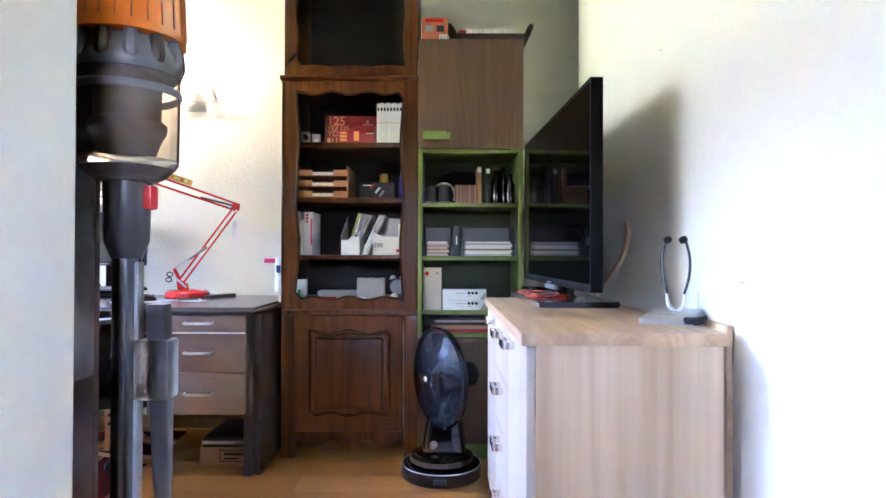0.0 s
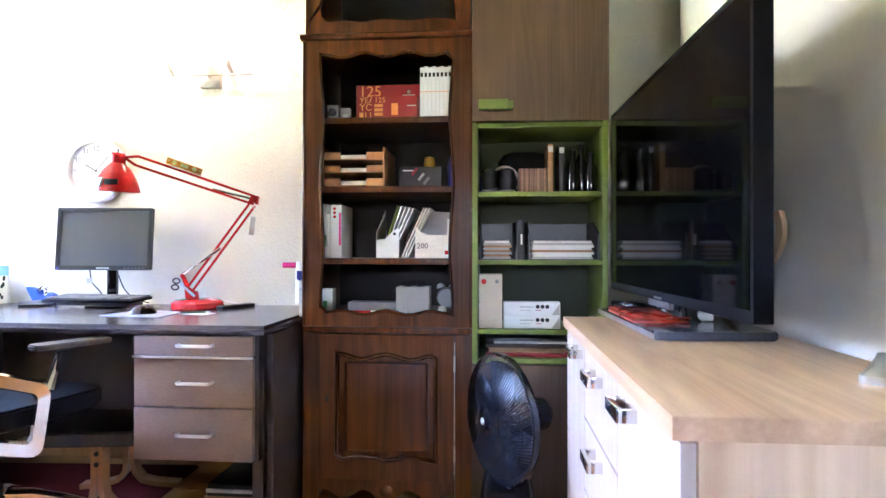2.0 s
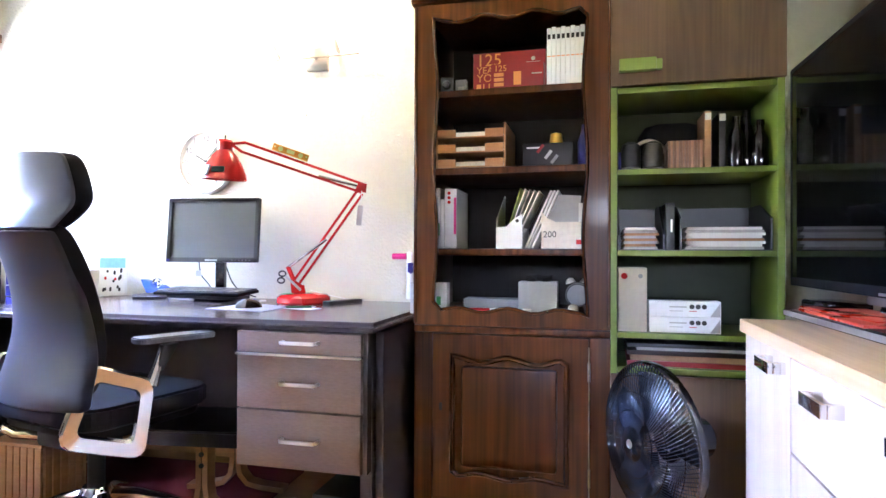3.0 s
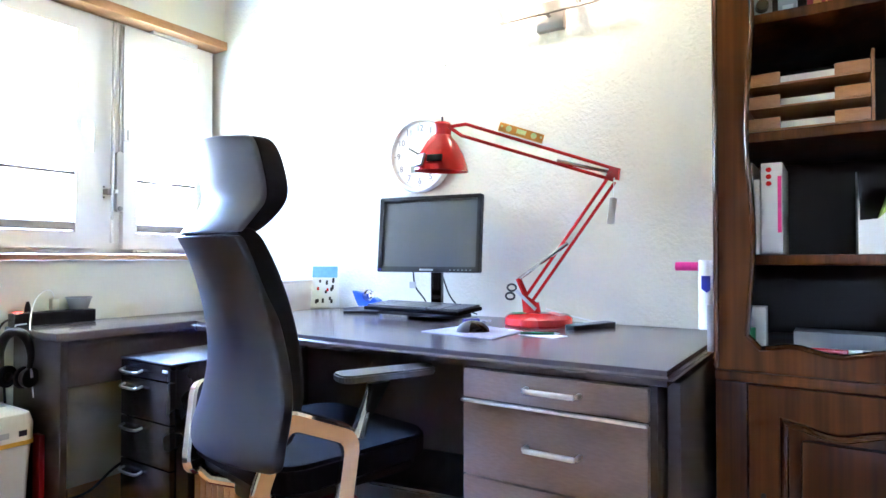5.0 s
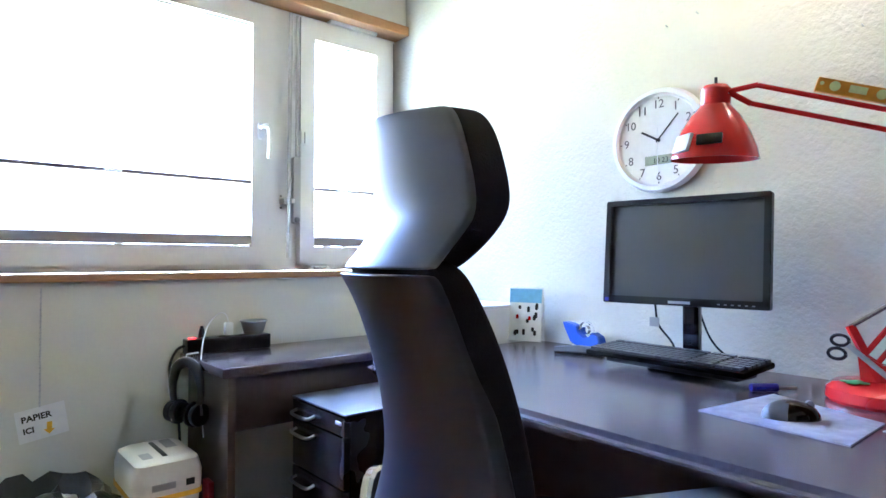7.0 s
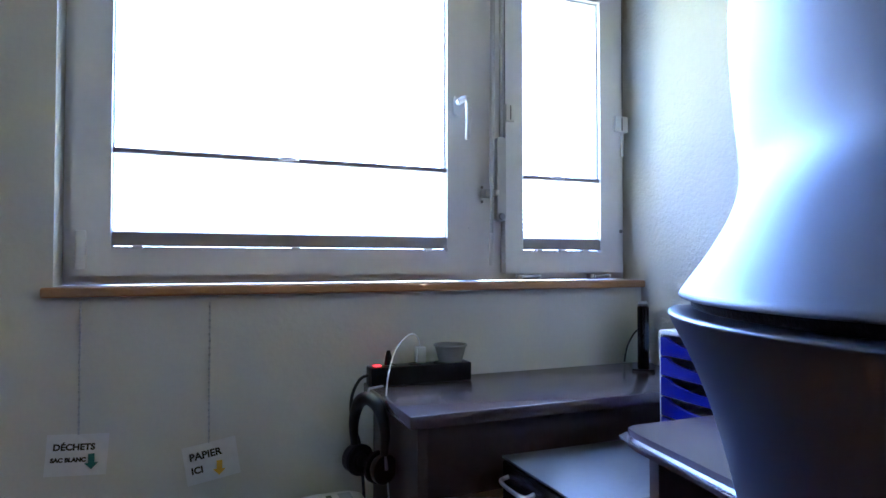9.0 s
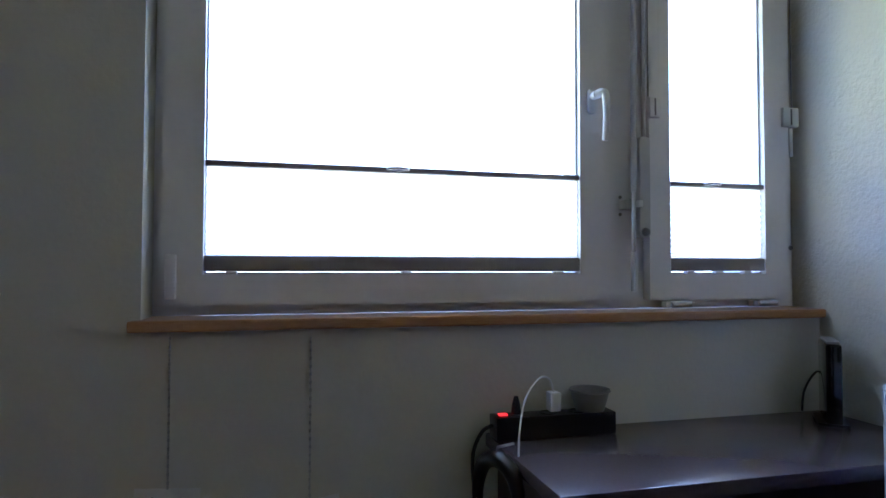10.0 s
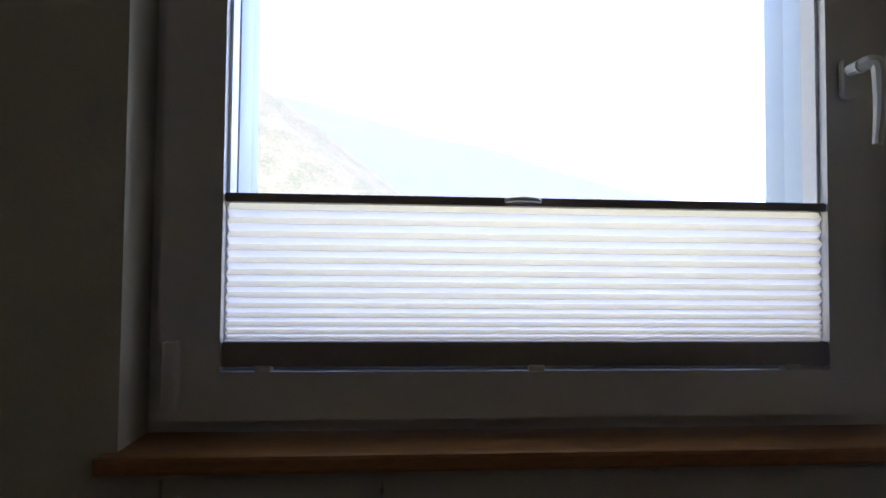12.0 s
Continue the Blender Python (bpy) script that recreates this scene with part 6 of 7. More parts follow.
for k in range(12):
    x = -0.022 + k * 0.0088
    single("disc_case", box(0.0, 0.0078, 0.0, 0.12, 0.0, 0.093, 0.0006), material("salmon_case", (0.42, 0.22, 0.13), 0.4, vary=0.3, random_tone=0.6) if k == 0 else bpy.data.materials["salmon_case"], "slim salmon coloured disc case", "disc case", pose(x, GY + 0.03, 1.2315), group="disc cases")
bag = thing("camera_bag", "black soft camera bag at the back", "bag", 0.01, GY + 0.17, 1.2315)
part("body", loft([[(x, y, z) for x, y in rounded_rect(-w, w, 0.0, 0.12, 0.03, 4)] for w, z in ((0.10, 0.0), (0.11, 0.06), (0.11, 0.14), (0.09, 0.17), (0.06, 0.178))]), FABRIC, bag)
for k, (x, h) in enumerate(((0.098, 0.185), (0.140, 0.180))):
    fl = thing("clasp_folder", "brown folder with a metal clasp standing upright", "folder", x, GY + 0.03, 1.2315, 0, "upright folders")
    part("cover", box(-0.010, 0.010, 0.0, 0.15, 0.0, h, 0.002), CARDBOARD if k == 0 else BLACK, fl)
    part("clasp", box(-0.009, 0.009, -0.003, -0.0005, h - 0.03, h - 0.008, 0.001), STEEL, fl)
for k, (x, y, h) in enumerate(((0.185, 0.05, 0.165), (0.222, 0.09, 0.190), (0.252, 0.045, 0.150))):
    bo = thing("dark_flask", "dark glossy flask with a dark cap", "flask", x, GY + y, 1.2315, 0, "dark flasks")
    part("body", lathe([(0.0, 0.0), (0.022, 0.0), (0.024, 0.012), (0.023, h * 0.62), (0.012, h * 0.8), (0.011, h * 0.9), (0.0, h * 0.9)], 22), BLACK_GLOSS, bo)
    part("cap", lathe([(0.0, h * 0.9), (0.013, h * 0.9), (0.012, h), (0.0, h)], 16), BLACK_GLOSS, bo)
single("blue_pen", tube([(0, 0, 0), (0, 0, 0.06)], 0.004, 8), BLUE, "short blue pen standing in the corner", "pen", pose(-0.170, GY + 0.02, 1.2315))

for name, x0, x1, top in (("paper_basket", -0.172, -0.035, 0.115), ("paper_basket", 0.015, 0.275, 0.12)):
    pb = thing(name, "black mesh basket filled with stacked papers", "basket", (x0 + x1) / 2, GY + 0.01, 0.9735, 0, "paper baskets")
    w = (x1 - x0) / 2
    part("floor_plate", box(-w, w, 0.0, 0.27, 0.0, 0.003, 0), BLACK, pb)
    for s in (-1, 1):
        part("side_wall", prism([(0.0, 0.0), (0.27, 0.0), (0.27, 0.15), (0.14, 0.15), (0.0, 0.05 + 0.05 * (x0 > 0))], s * w - 0.003, s * w + 0.003, "yz"), BLACK, pb)
    part("rear_wall", box(-w + 0.004, w - 0.004, 0.264, 0.27, 0.003, 0.15, 0), BLACK, pb)
    n = 8
    for k in range(n):
        t = 0.0088
        mt = PAPER if (k % 3 and x0 > 0) or k == n - 1 else CARDBOARD if k % 2 else GREY_LIGHT
        part("booklet", box(-w + 0.014 + 0.004 * (k % 2), w - 0.014 - 0.005 * ((k + 1) % 3), 0.004 + 0.003 * (k % 3), 0.25, 0.0035 + k * t, 0.0030 + (k + 1) * t, 0.0008), mt, pb)
blk = boxed("upright_box", "black upright box with small white lettering", "box", -0.030, -0.004, GY + 0.005, 0.17, 0.9735, 0.150, BLACK)
bar(blk, 0.001, 0.007, 0.058, 0.098, WHITE)
cr = boxed("cream_carton", "tall cream carton with a red dot", "carton", -0.174, -0.086, GY + 0.01, 0.10, 0.7125, 0.205, material("cream_carton_card", (0.60, 0.52, 0.42), 0.6, vary=0.06))
part("red_dot", lathe([(0.0, 0.0), (0.010, 0.0), (0.010, 0.001), (0.0, 0.001)], 18, Matrix.Translation((-0.026, 0, 0.178)) @ FRONT), RED, cr)
part("dark_dot", lathe([(0.0, 0.0), (0.007, 0.0), (0.007, 0.001), (0.0, 0.001)], 18, Matrix.Translation((0.024, 0, 0.178)) @ FRONT), GREY, cr)
for k in range(2):
    lb = boxed("light_bulb_box", "long white box printed with three dark dots", "box", -0.080, 0.133, GY + 0.012, 0.06, 0.7125 + k * 0.0505, 0.050, WHITE, group="long white boxes")
    for j in range(3):
        part("dark_dot", lathe([(0.0, 0.0), (0.0075, 0.0), (0.0075, 0.001), (0.0, 0.001)], 16, Matrix.Translation((0.022 + j * 0.018, 0, 0.033)) @ FRONT), INK, lb)
    bar(lb, -0.045, 0.006, 0.030, 0.034, GREY_LIGHT)
    bar(lb, -0.045, -0.005, 0.018, 0.020, GREY_LIGHT)
    bar(lb, 0.014, 0.036, 0.018, 0.020, RED)
    part("corner_print", prism([(0.075, 0.002), (0.104, 0.002), (0.104, 0.045)], -0.0012, -0.0002, "xz"), GREY_LIGHT, lb)
for k, (mt, w, h) in enumerate(((RED_BOX, 0.20, 0.016), (CARDBOARD, 0.19, 0.018), (BROWN_DARK, 0.20, 0.014), (GREY_LIGHT, 0.17, 0.010), (BLACK, 0.20, 0.012))):
    z = 0.6035 + sum((0.0165, 0.0185, 0.0145, 0.0105, 0.0125)[:k])
    single("flat_book", box(-w, w, 0.0, 0.24, 0.0, h, 0.0015), mt, "flat book lying in a stack", "book", pose(0.053, GY + 0.012 + 0.006 * (k % 2), z, 0, 0, 0.6 * (k - 2)), group="stacked books")

rt = boxed("red_carton", "red and orange carton with a barcode", "carton", -0.186, -0.058, 3.10, 0.10, 2.0185, 0.118, material("orange_red_card", (0.42, 0.10, 0.045), 0.5, vary=0.12))
bar(rt, -0.045, 0.040, 0.095, 0.110, RED)
bar(rt, -0.048, -0.008, 0.048, 0.078, GREY)
bar(rt, 0.008, 0.045, 0.048, 0.078, BLACK)
bar(rt, 0.022, 0.060, 0.004, 0.034, WHITE)
for k in range(5):
    bar(rt, 0.026 + k * 0.006, 0.029 + k * 0.006, 0.008, 0.030, INK, -0.0022)
bs = thing("wicker_tray", "dark wicker tray with raised handles, full of packets", "tray", 0.155, 3.20, 2.0185)
part("floor", prism(rounded_rect(-0.155, 0.155, -0.09, 0.13, 0.03), 0.0, 0.008, "xy"), BROWN_DARK, bs)
for j in range(5):
    z = 0.010 + j * 0.007
    gro = 0.004 * j
    loop_pts = [(x, y, z) for x, y in rounded_rect(-0.155 - gro, 0.155 + gro, -0.09 - gro * 0.4, 0.13, 0.03)]
    part("wicker_strand", tube(loop_pts + loop_pts[:1], 0.0052, 6), BROWN_DARK, bs)
for s in (-1, 1):
    pts = [(s * 0.165, -0.05, 0.03), (s * 0.185, -0.04, 0.07), (s * 0.205, 0.0, 0.115), (s * 0.205, 0.04, 0.115), (s * 0.185, 0.08, 0.07), (s * 0.165, 0.09, 0.03)]
    part("handle", tube(pts, 0.014, 8), BROWN_DARK, bs)
pk = boxed("tea_packet_box", "pale patterned packet box in the tray", "packet", 0.035, 0.275, 3.125, 0.05, 2.050, 0.042, PAPER)
for k in range(5):
    bar(pk, -0.115 + k * 0.048, -0.095 + k * 0.048, 0.004, 0.038, CREAM)
    bar(pk, -0.092 + k * 0.048, -0.088 + k * 0.048, 0.004, 0.038, ORANGE_INK)
for k, (x, r, mt) in enumerate(((0.02, 0.034, RED_BOX), (0.05, 0.030, BROWN_DARK), (0.10, 0.026, CARDBOARD), (0.19, 0.026, CREAM))):
    bm = bmesh.new()
    bmesh.ops.create_icosphere(bm, subdivisions=2, radius=r)
    for v in bm.verts:
        v.co *= 1 + 0.12 * noise.noise(v.co * 40 + Vector((k, 0, 0)))
    single("wrapped_packet", bm, mt, "small rounded wrapped packet in the tray", "packet", pose(x, 3.225, 2.0265 + r + 0.030), group="tray packets")
sp2 = boxed("white_packet", "white packet standing in the tray", "packet", 0.13, 0.24, 3.26, 0.03, 2.0270, 0.095, WHITE)
hp2 = thing("dark_hoop", "dark curved handle standing behind the packets", "handle", 0.155, 3.31, 2.0270)
part("hoop", tube([(0.07 * math.cos(a), 0, 0.035 + 0.075 * math.sin(a)) for a in [math.pi * k / 14 for k in range(15)]], 0.007, 8), BROWN_DARK, hp2)

# ---- marker holder on the cabinet side ----
mh = thing("marker_holder", "white hanging tube holder with a pink marker", "holder", -0.880, 3.135, 0.80)
part("tube", lathe([(0.0, 0.0), (0.020, 0.0), (0.020, 0.165), (0.018, 0.165), (0.018, 0.003), (0.0, 0.003)], 20), WHITE, mh)
part("blue_print", prism([(-0.010, 0.096), (0.002, 0.088), (0.010, 0.094), (0.010, 0.128), (-0.010, 0.128)], -0.0212, -0.0180, "xz"), BLUE, mh)
part("pink_marker", tube([(-0.072, 0.0, 0.150), (-0.021, 0.0, 0.150)], 0.011, 12), PINK, mh, "bright pink marker cap")
part("clip", box(0.004, 0.022, -0.034, -0.021, -0.05, 0.06, 0.002), STEEL, mh)
part("hook", tube([(0.012, 0, 0.165), (0.016, 0, 0.19), (0.022, 0, 0.20)], 0.0015, 6), STEEL, mh)

# ---- small things on the desk ----
pcard = thing("photo_card", "standing photo card of black penguin-like specks on snow", "card", -2.525, 3.513, 0.7505, 20)
part("front_leaf", box(-0.062, 0.062, -0.0008, 0.0008, 0.0, 0.190, 0, pose(0, 0, 0, -6, 0, 0)), PAPER, pcard)
part("rear_leaf", box(-0.062, 0.062, -0.0008, 0.0008, 0.0, 0.190, 0, Matrix.Translation((0, 0.034, 0)) @ pose(0, 0, 0, 5, 0, 0)), PAPER, pcard)
part("sky_print", box(-0.060, 0.060, -0.0020, -0.0010, 0.135, 0.188, 0, pose(0, 0, 0, -6, 0, 0)), material("sky_blue_print", (0.22, 0.50, 0.70), 0.5), pcard)
rng = random.Random(4)
for k in range(16):
    x, z = rng.uniform(-0.052, 0.05), rng.uniform(0.01, 0.135)
    bm = prism(rounded_rect(x - 0.005, x + 0.005, z, z + rng.uniform(0.013, 0.022), 0.0045, 4), -0.0022, -0.0010, "xz")
    bmesh.ops.transform(bm, matrix=pose(0, 0, 0, -6, 0, 0), verts=bm.verts)
    part("dark_speck", bm, RED if k in (3, 9) else INK, pcard)
tp = thing("tape_dispenser", "blue plastic tape dispenser", "tape dispenser", -2.280, 3.525, 0.7505, -6)
part("body", prism([(-0.082, 0.082), (-0.066, 0.052), (-0.045, 0.018), (-0.02, 0.010), (0.055, 0.010), (0.080, 0.026), (0.074, 0.046), (0.046, 0.058), (0.035, 0.044), (0.012, 0.036), (-0.010, 0.050), (-0.018, 0.072), (-0.050, 0.080)], -0.016, 0.016, "xz", 0.003), material("mid_blue_plastic", (0.035, 0.10, 0.52), 0.3), tp, "mid blue plastic body")
part("foot", box(-0.04, 0.05, -0.014, 0.014, 0.0, 0.0095, 0.002), WHITE, tp)
part("tape_roll", lathe([(0.014, -0.009), (0.026, -0.009), (0.026, 0.009), (0.014, 0.009)], 24, Matrix.Translation((0.012, 0, 0.062)) @ FRONT), CLEAR, tp)
st = thing("stapler", "slim black and green stapler lying on the desk", "stapler", -2.215, 3.415, 0.7505, 20)
part("base", box(-0.075, 0.075, -0.015, 0.015, 0.0, 0.008, 0.003), BLACK, st)
part("arm", loft([[(x, y, z) for y, z in ((-0.014, z0), (0.014, z0), (0.012, z1), (-0.012, z1))] for x, z0, z1 in ((-0.075, 0.010, 0.020), (0.0, 0.012, 0.028), (0.072, 0.010, 0.024))]), GREY, st)
sd = thing("blue_pocket_tool", "small blue pocket tool on the desk", "pocket tool", -1.635, 3.325, 0.7505, 50)
part("handle", tube([(-0.045, 0, 0.009), (0.012, 0, 0.009)], 0.009, 10), BLUE, sd)
part("tip", tube([(0.0125, 0, 0.009), (0.055, 0, 0.008)], 0.0035, 8), STEEL, sd)
rm = thing("remote_control", "slim black remote control on the desk", "remote control", -1.268, 3.415, 0.7505, -20)
part("case", prism(rounded_rect(-0.024, 0.024, -0.10, 0.10, 0.012), 0.0, 0.015, "xy", 0.004), BLACK, rm)
for r in range(6):
    for c in range(3):
        part("button", box(-0.015 + c * 0.012, -0.009 + c * 0.012, -0.06 + r * 0.022, -0.054 + r * 0.022, 0.015, 0.0165, 0), GREY, rm)
nt_ = thing("paper_note", "white paper note on the desk", "note", -1.322, 3.165, 0.7503, -14)
part("sheet", box(-0.062, 0.062, -0.035, 0.035, 0.0, 0.0012, 0), PAPER, nt_)
pe = thing("green_pen", "green pen lying on the note", "pen", -1.325, 3.165, 0.7558, 28)
part("barrel", tube([(-0.06, 0, 0), (0.035, 0, 0)], 0.004, 8), material("green_pen_barrel", (0.02, 0.13, 0.05), 0.35), pe)
part("tip", tube([(0.0352, 0, 0), (0.052, 0, 0)], 0.003, 8, [0.004, 0.001]), STEEL, pe)

# ---- things on the side desk ----
ps = thing("power_strip", "black power strip with a red lit switch", "power strip", -3.268, 2.735, 0.7055, 90)
part("housing", box(-0.142, 0.160, -0.028, 0.028, 0.0, 0.052, 0.004), BLACK, ps)
part("lit_switch", box(-0.128, -0.108, -0.008, 0.008, 0.0525, 0.056, 0.001), glowing("red_switch_glow", (1.0, 0.03, 0.02), 0.045), ps, "glowing red switch")
for k in range(3):
    part("socket", lathe([(0.0, 0.0522), (0.020, 0.0522), (0.020, 0.054), (0.016, 0.054), (0.016, 0.0528), (0.0, 0.0528)], 20, Matrix.Translation((-0.08 + k * 0.075, 0, 0))), BLACK, ps)
part("black_plug", lathe([(0.0, 0.055), (0.012, 0.055), (0.010, 0.075), (0.005, 0.095), (0.0, 0.096)], 14, Matrix.Translation((-0.085, 0, 0))), BLACK, ps)
part("mains_lead", tube([(-0.142, 0, 0.03), (-0.168, 0.0, 0.018), (-0.190, 0.0, -0.03), (-0.188, 0.0, -0.10), (-0.165, 0.01, -0.16), (-0.15, 0.02, -0.30), (-0.14, 0.03, -0.50)], 0.0045, 8), BLACK, ps)
ch = thing("usb_charger", "white phone charger with a looping white cable", "charger", -3.268, 2.745, 0.7615)
part("block", box(-0.014, 0.014, -0.014, 0.014, 0.0, 0.045, 0.004), WHITE, ch)
part("lead", tube([(0.0, 0.0, 0.045), (0.0, -0.01, 0.075), (0.01, -0.04, 0.080), (0.05, -0.09, 0.045), (0.11, -0.13, -0.02), (0.16, -0.15, -0.10), (0.18, -0.155, -0.20), (0.19, -0.15, -0.30)], 0.0022, 6), WHITE, ch)
bw = thing("glass_bowl", "small grey plastic bowl on the power strip", "bowl", -3.265, 2.838, 0.7600)
part("bowl", lathe([(0.0, 0.0), (0.034, 0.0), (0.046, 0.044), (0.050, 0.046), (0.048, 0.050), (0.044, 0.048), (0.032, 0.004), (0.0, 0.004)], 32), GREY, bw)
ro = thing("internet_router", "upright black router in the corner", "router", -3.215, 3.50, 0.7055, 50)
part("case", box(-0.018, 0.018, -0.075, 0.075, 0.006, 0.205, 0.006), BLACK_GLOSS, ro)
part("foot", prism(rounded_rect(-0.035, 0.035, -0.07, 0.07, 0.015), 0.0, 0.006, "xy"), BLACK, ro)
part("top_vent", box(-0.014, 0.014, -0.068, 0.068, 0.2055, 0.212, 0.002), GREY, ro)
part("lead", tube([(0, 0.07, 0.10), (-0.02, 0.10, 0.11), (-0.05, 0.09, 0.06), (-0.06, 0.05, 0.01)], 0.003, 6), BLACK, ro)
hd = thing("headphones", "black over-ear headphones hung on the side desk", "headphones", -3.14, 2.560, 0.625, 22)
part("headband", tube([(-0.062, 0.0, -0.055), (-0.066, 0.0, 0.0), (-0.045, 0.0, 0.055), (0.0, 0.0, 0.075), (0.045, 0.0, 0.055), (0.066, 0.0, 0.0), (0.062, 0.0, -0.055)], 0.015, 12, [0.010, 0.013, 0.017, 0.018, 0.017, 0.013, 0.010]), BLACK, hd, "thick padded black headband")
for s in (-1, 1):
    cup_ = part("ear_cup", lathe([(0.0, -0.018), (0.030, -0.018), (0.036, -0.008), (0.036, 0.006), (0.0, 0.010)], 24, Matrix.Translation((s * 0.062, 0.0, -0.090)) @ pose(0, 0, 0, 0, 90 * s, 0)), BLACK, hd)
    part("ear_pad", lathe([(0.018, -0.034), (0.030, -0.036), (0.040, -0.030), (0.040, -0.020), (0.030, -0.0185), (0.018, -0.019)], 24, Matrix.Translation((s * 0.062, 0.0, -0.090)) @ pose(0, 0, 0, 0, 90 * s, 0)), FABRIC, cup_)
    part("yoke", tube([(s * 0.064, 0.0, -0.055), (s * 0.070, 0.0, -0.072), (s * 0.072, 0.0, -0.090)], 0.005, 8), GREY, cup_)
part("hook", tube([(0, 0.045, 0.10), (0, 0.0, 0.10), (0, -0.004, 0.086)], 0.003, 6), STEEL, hd)

fc = thing("floor_cable", "black cable loop lying under the side desk", "cable", -3.18, 2.95, 0.0055)
part("lead", tube([(-0.02, -0.22, 0.0), (0.02, -0.12, 0.02), (0.03, -0.02, 0.09), (0.02, 0.08, 0.11), (0.0, 0.18, 0.06), (-0.03, 0.26, 0.0)], 0.006, 8), BLACK, fc)
part("adapter", box(-0.045, 0.035, -0.30, -0.20, -0.0055, 0.06, 0.012), BLACK, fc, "black power adapter")

# ---- signs, shredder, rubbish bag ----
def hung_sign(y, z, rx, drop, words, sizes, arrow, label):
    sg = thing("paper_sign", label, "sign", -3.3325, y, z, 0, "hanging signs")
    tilt = pose(0, 0, 0, rx, 0, 0)
    part("card", box(0.0, 0.0012, -0.066, 0.066, -0.10, 0.0, 0, tilt), PAPER, sg)
    zz = -0.038
    for w, s in zip(words, sizes):
        lettering("words", w, s, tilt @ Matrix.Translation((0.0016, -0.052 if s > 0.02 else -0.055, zz)) @ pose(0, 0, 0, 90, 0, 90), INK, sg, bold=0.0009)
        zz -= s * 1.35
    part("arrow", prism([(0.020, -0.050), (0.034, -0.050), (0.034, -0.072), (0.042, -0.072), (0.027, -0.088), (0.012, -0.072), (0.020, -0.072)], 0.0014, 0.0022, "yz"), arrow, sg)
    for k in range(int(drop / 0.009)):
        part("chain_link", box(-0.0018, 0.0018, -0.0018, 0.0018, 0.0, 0.0075, 0, Matrix.Translation((0.006, 0, k * 0.009)) @ pose(0, 0, 0, 0, 0, 45 * (k % 2))), STEEL, sg)
    return sg


hung_sign(2.180, 0.578, 9, 0.375, ("PAPIER", "ICI"), (0.026, 0.024), YELLOW, "white paper sign reading PAPIER ICI on a chain")
hung_sign(1.885, 0.630, -4, 0.325, ("DÉCHETS", "SAC BLANC"), (0.021, 0.014), material("teal_print", (0.02, 0.15, 0.15), 0.5), "paper sign reading DÉCHETS SAC BLANC on a chain")
sh = thing("paper_shredder", "cream paper shredder with a yellow band", "shredder", -3.135, 2.472, 0.015)
sh.matrix_basis = sh.matrix_basis @ Matrix.Diagonal((0.84, 0.84, 1.0, 1.0))
part("bin", loft([[(x, y, z - 0.015 * (z == 0.0)) for x, y in rounded_rect(-w, w, -d, d, 0.03, 4)] for w, d, z in ((0.135, 0.095, 0.0), (0.150, 0.108, 0.25), (0.155, 0.112, 0.30))]), CREAM, sh)
part("head", loft([[(x, y, z) for x, y in rounded_rect(-w, w, -d, d, 0.035, 4)] for w, d, z in ((0.160, 0.118, 0.302), (0.162, 0.120, 0.375), (0.150, 0.110, 0.410), (0.130, 0.090, 0.420))]), CREAM, sh)
part("slot", box(-0.10, 0.10, -0.008, 0.008, 0.4195, 0.4225, 0.001), BLACK, sh)
part("top_label", box(-0.11, 0.0, 0.03, 0.07, 0.4195, 0.4215, 0.001), GREY_LIGHT, sh)
part("top_label", box(0.03, 0.10, -0.075, -0.04, 0.4195, 0.4215, 0.001), GREY_LIGHT, sh)
part("side_label", box(0.1615, 0.1635, -0.06, 0.02, 0.335, 0.355, 0.001), GREY_LIGHT, sh)
part("display", box(0.1615, 0.1640, 0.055, 0.085, 0.335, 0.355, 0.001), BLACK, sh)
part("yellow_band", ring_frame(rounded_rect(-0.163, 0.163, -0.121, 0.121, 0.036), rounded_rect(-0.1565, 0.1565, -0.1145, 0.1145, 0.03), 0.303, 0.318, "xy"), YELLOW, sh)
rc = thing("red_crate", "dark red box behind the shredder", "box", -3.02, 2.612, 0.0)
part("carton", box(-0.06, -0.005, -0.018, 0.0, 0.0, 0.33, 0.003), RED_BOX, rc)


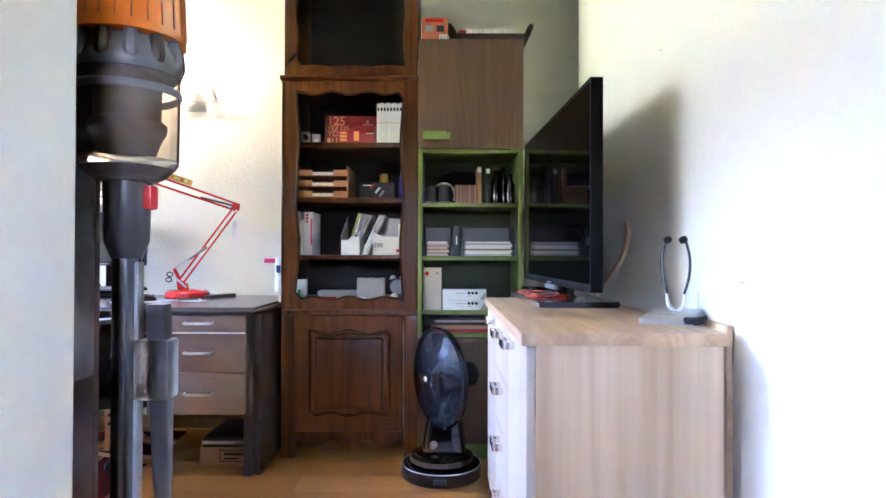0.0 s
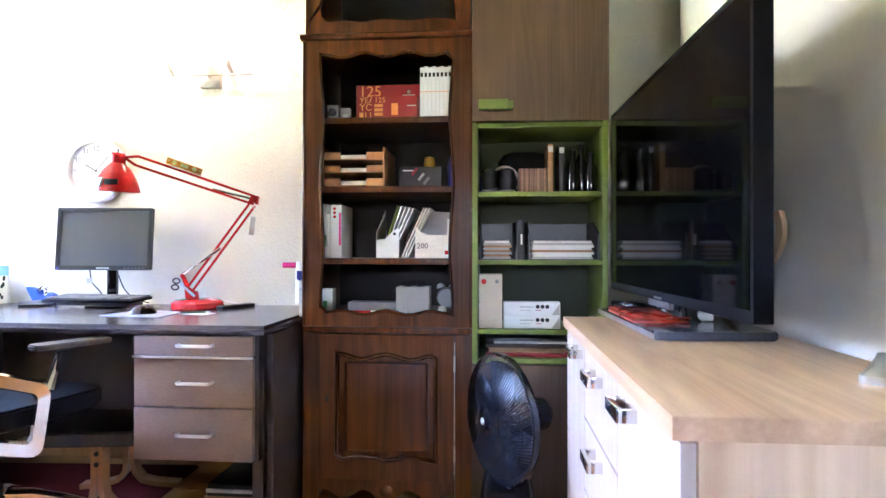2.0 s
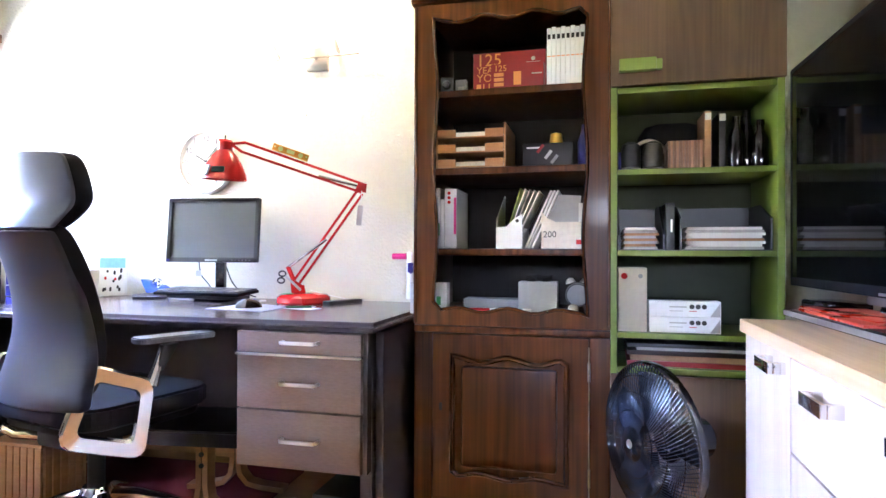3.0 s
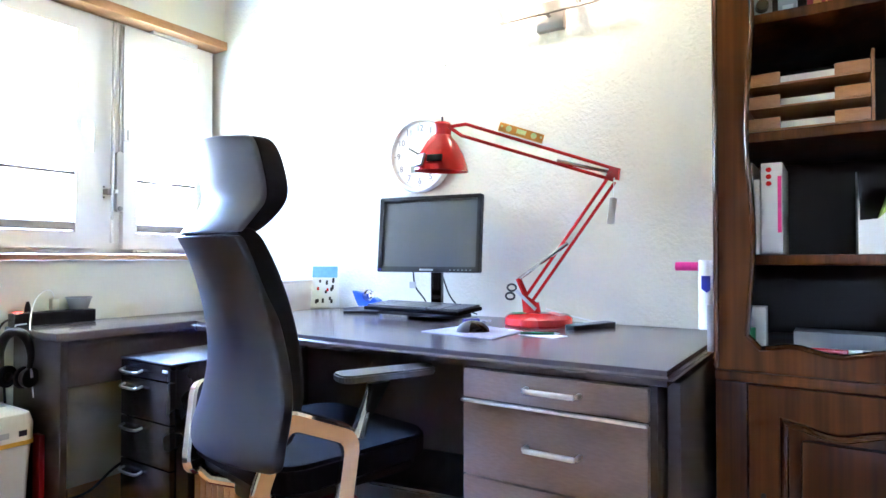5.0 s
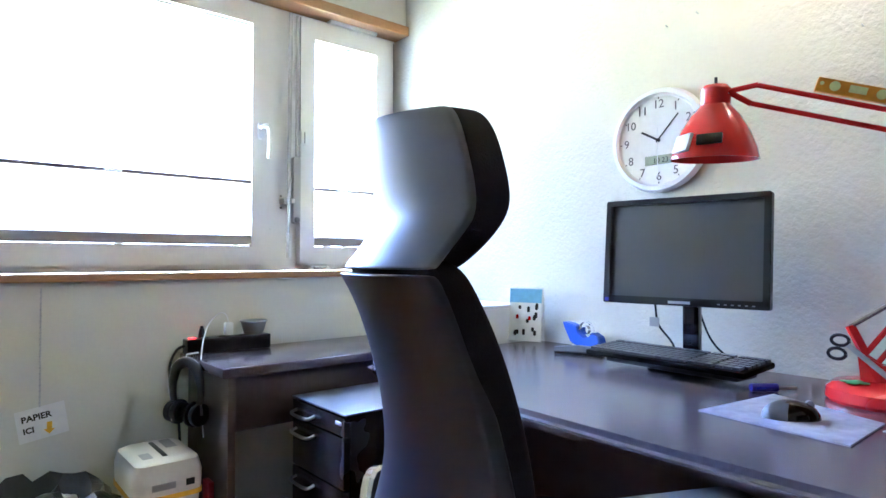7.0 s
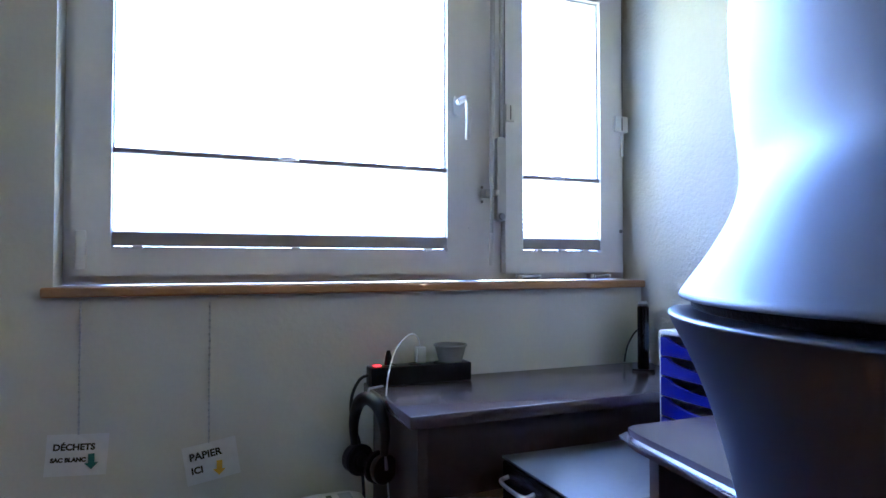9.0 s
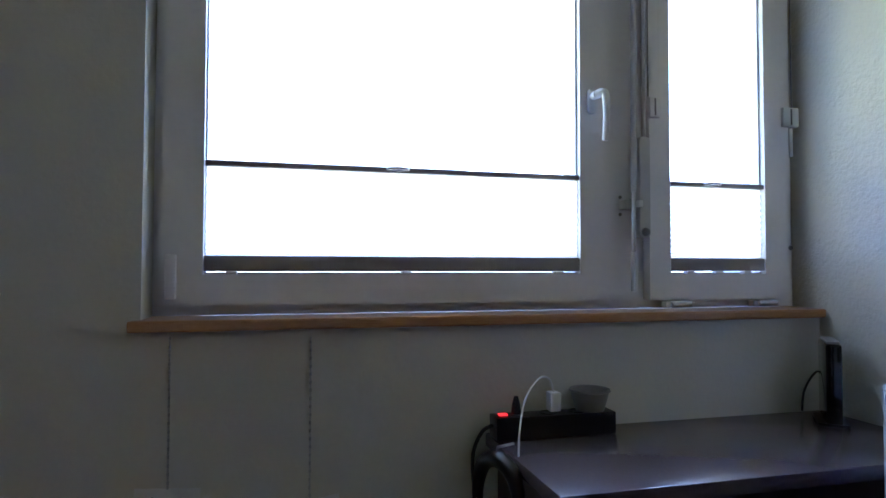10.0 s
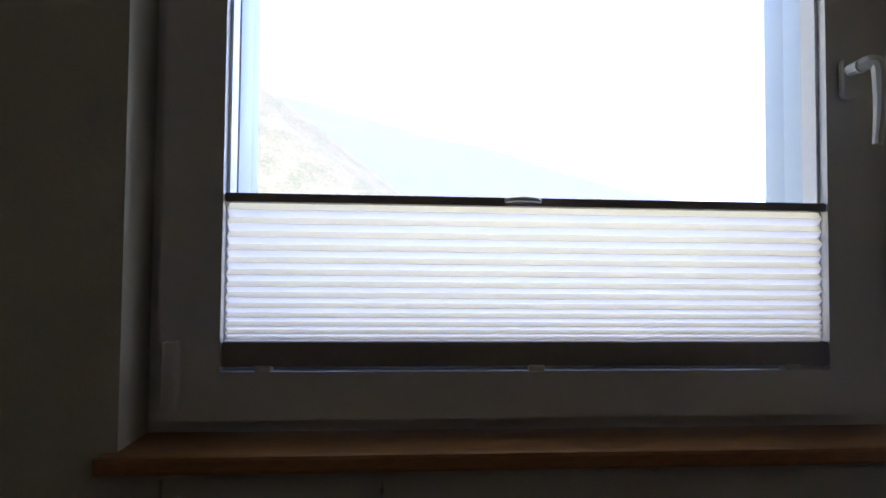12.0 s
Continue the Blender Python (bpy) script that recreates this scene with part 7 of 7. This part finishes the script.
def crumpled(name, radius, squash, seed, amount):
    bm = bmesh.new()
    bmesh.ops.create_icosphere(bm, subdivisions=4, radius=radius)
    for v in bm.verts:
        d = v.co.normalized()
        n = noise.noise(d * 2.2 + Vector((seed, 0, 0))) + 0.6 * abs(noise.noise(d * 5.5 + Vector((0, seed, 0)))) + 0.25 * noise.noise(d * 13)
        v.co = d * radius * (1 + amount * n)
        v.co.z = max(v.co.z * squash, -radius * 0.75 * squash)
    bmesh.ops.translate(bm, verts=bm.verts, vec=(0, 0, radius * 0.75 * squash))
    return bm


rbg = thing("rubbish_bag", "open black rubbish bag with white scraps", "rubbish bag", -3.06, 2.13, 0.0)
bm = crumpled("sack", 0.23, 1.15, 2.0, 0.22)
for v in bm.verts:
    d = math.hypot(v.co.x, v.co.y)
    if v.co.z > 0.30 and d < 0.17:
        v.co.z -= 0.12 * min(1.0, (0.17 - d) / 0.05)
part("sack", bm, BIN_BAG, rbg)
for k, (x, y, z, r) in enumerate(((0.05, 0.05, 0.315, 0.045), (-0.03, 0.08, 0.31, 0.04), (0.06, -0.04, 0.305, 0.035))):
    ob = part("paper_scrap", crumpled("scrap", r, 0.7, 5.0 + k, 0.6), PAPER, rbg)
    ob.location = (x, y, z)

# ---- nails and marks on the walls ----
for x, z in ((-1.529, 1.590), (-2.025, 1.735), (-1.93, 1.745)):
    single("wall_nail", tube([(0, 0, 0), (0, -0.012, 0.002)], 0.0018, 6), STEEL, "small bare nail in the plaster wall", "nail", pose(x, 3.594, z), group="wall nails")
for y, z in ((2.05, 1.62), (1.55, 0.92)):
    single("wall_nail", tube([(0, 0, 0), (-0.012, 0, 0.002)], 0.0018, 6), STEEL, "small bare nail in the plaster wall", "nail", pose(0.599, y, z), group="wall nails")

# ---- floor boards ----
for r in range(26):
    for c in range(5):
        x0 = -3.33 + (c - 1) * 1.28 + (0.43 * r) % 1.28
        y0 = -1.25 + r * 0.187
        a, b = max(x0, -3.334), min(x0 + 1.278, 0.949)
        if b - a < 0.06:
            continue
        bm = box(a, b, y0, y0 + 0.1858, -0.0115, 0.0, 0)
        part("plank", bm, LAMINATE, bpy.data.objects["floor"], smooth=False)
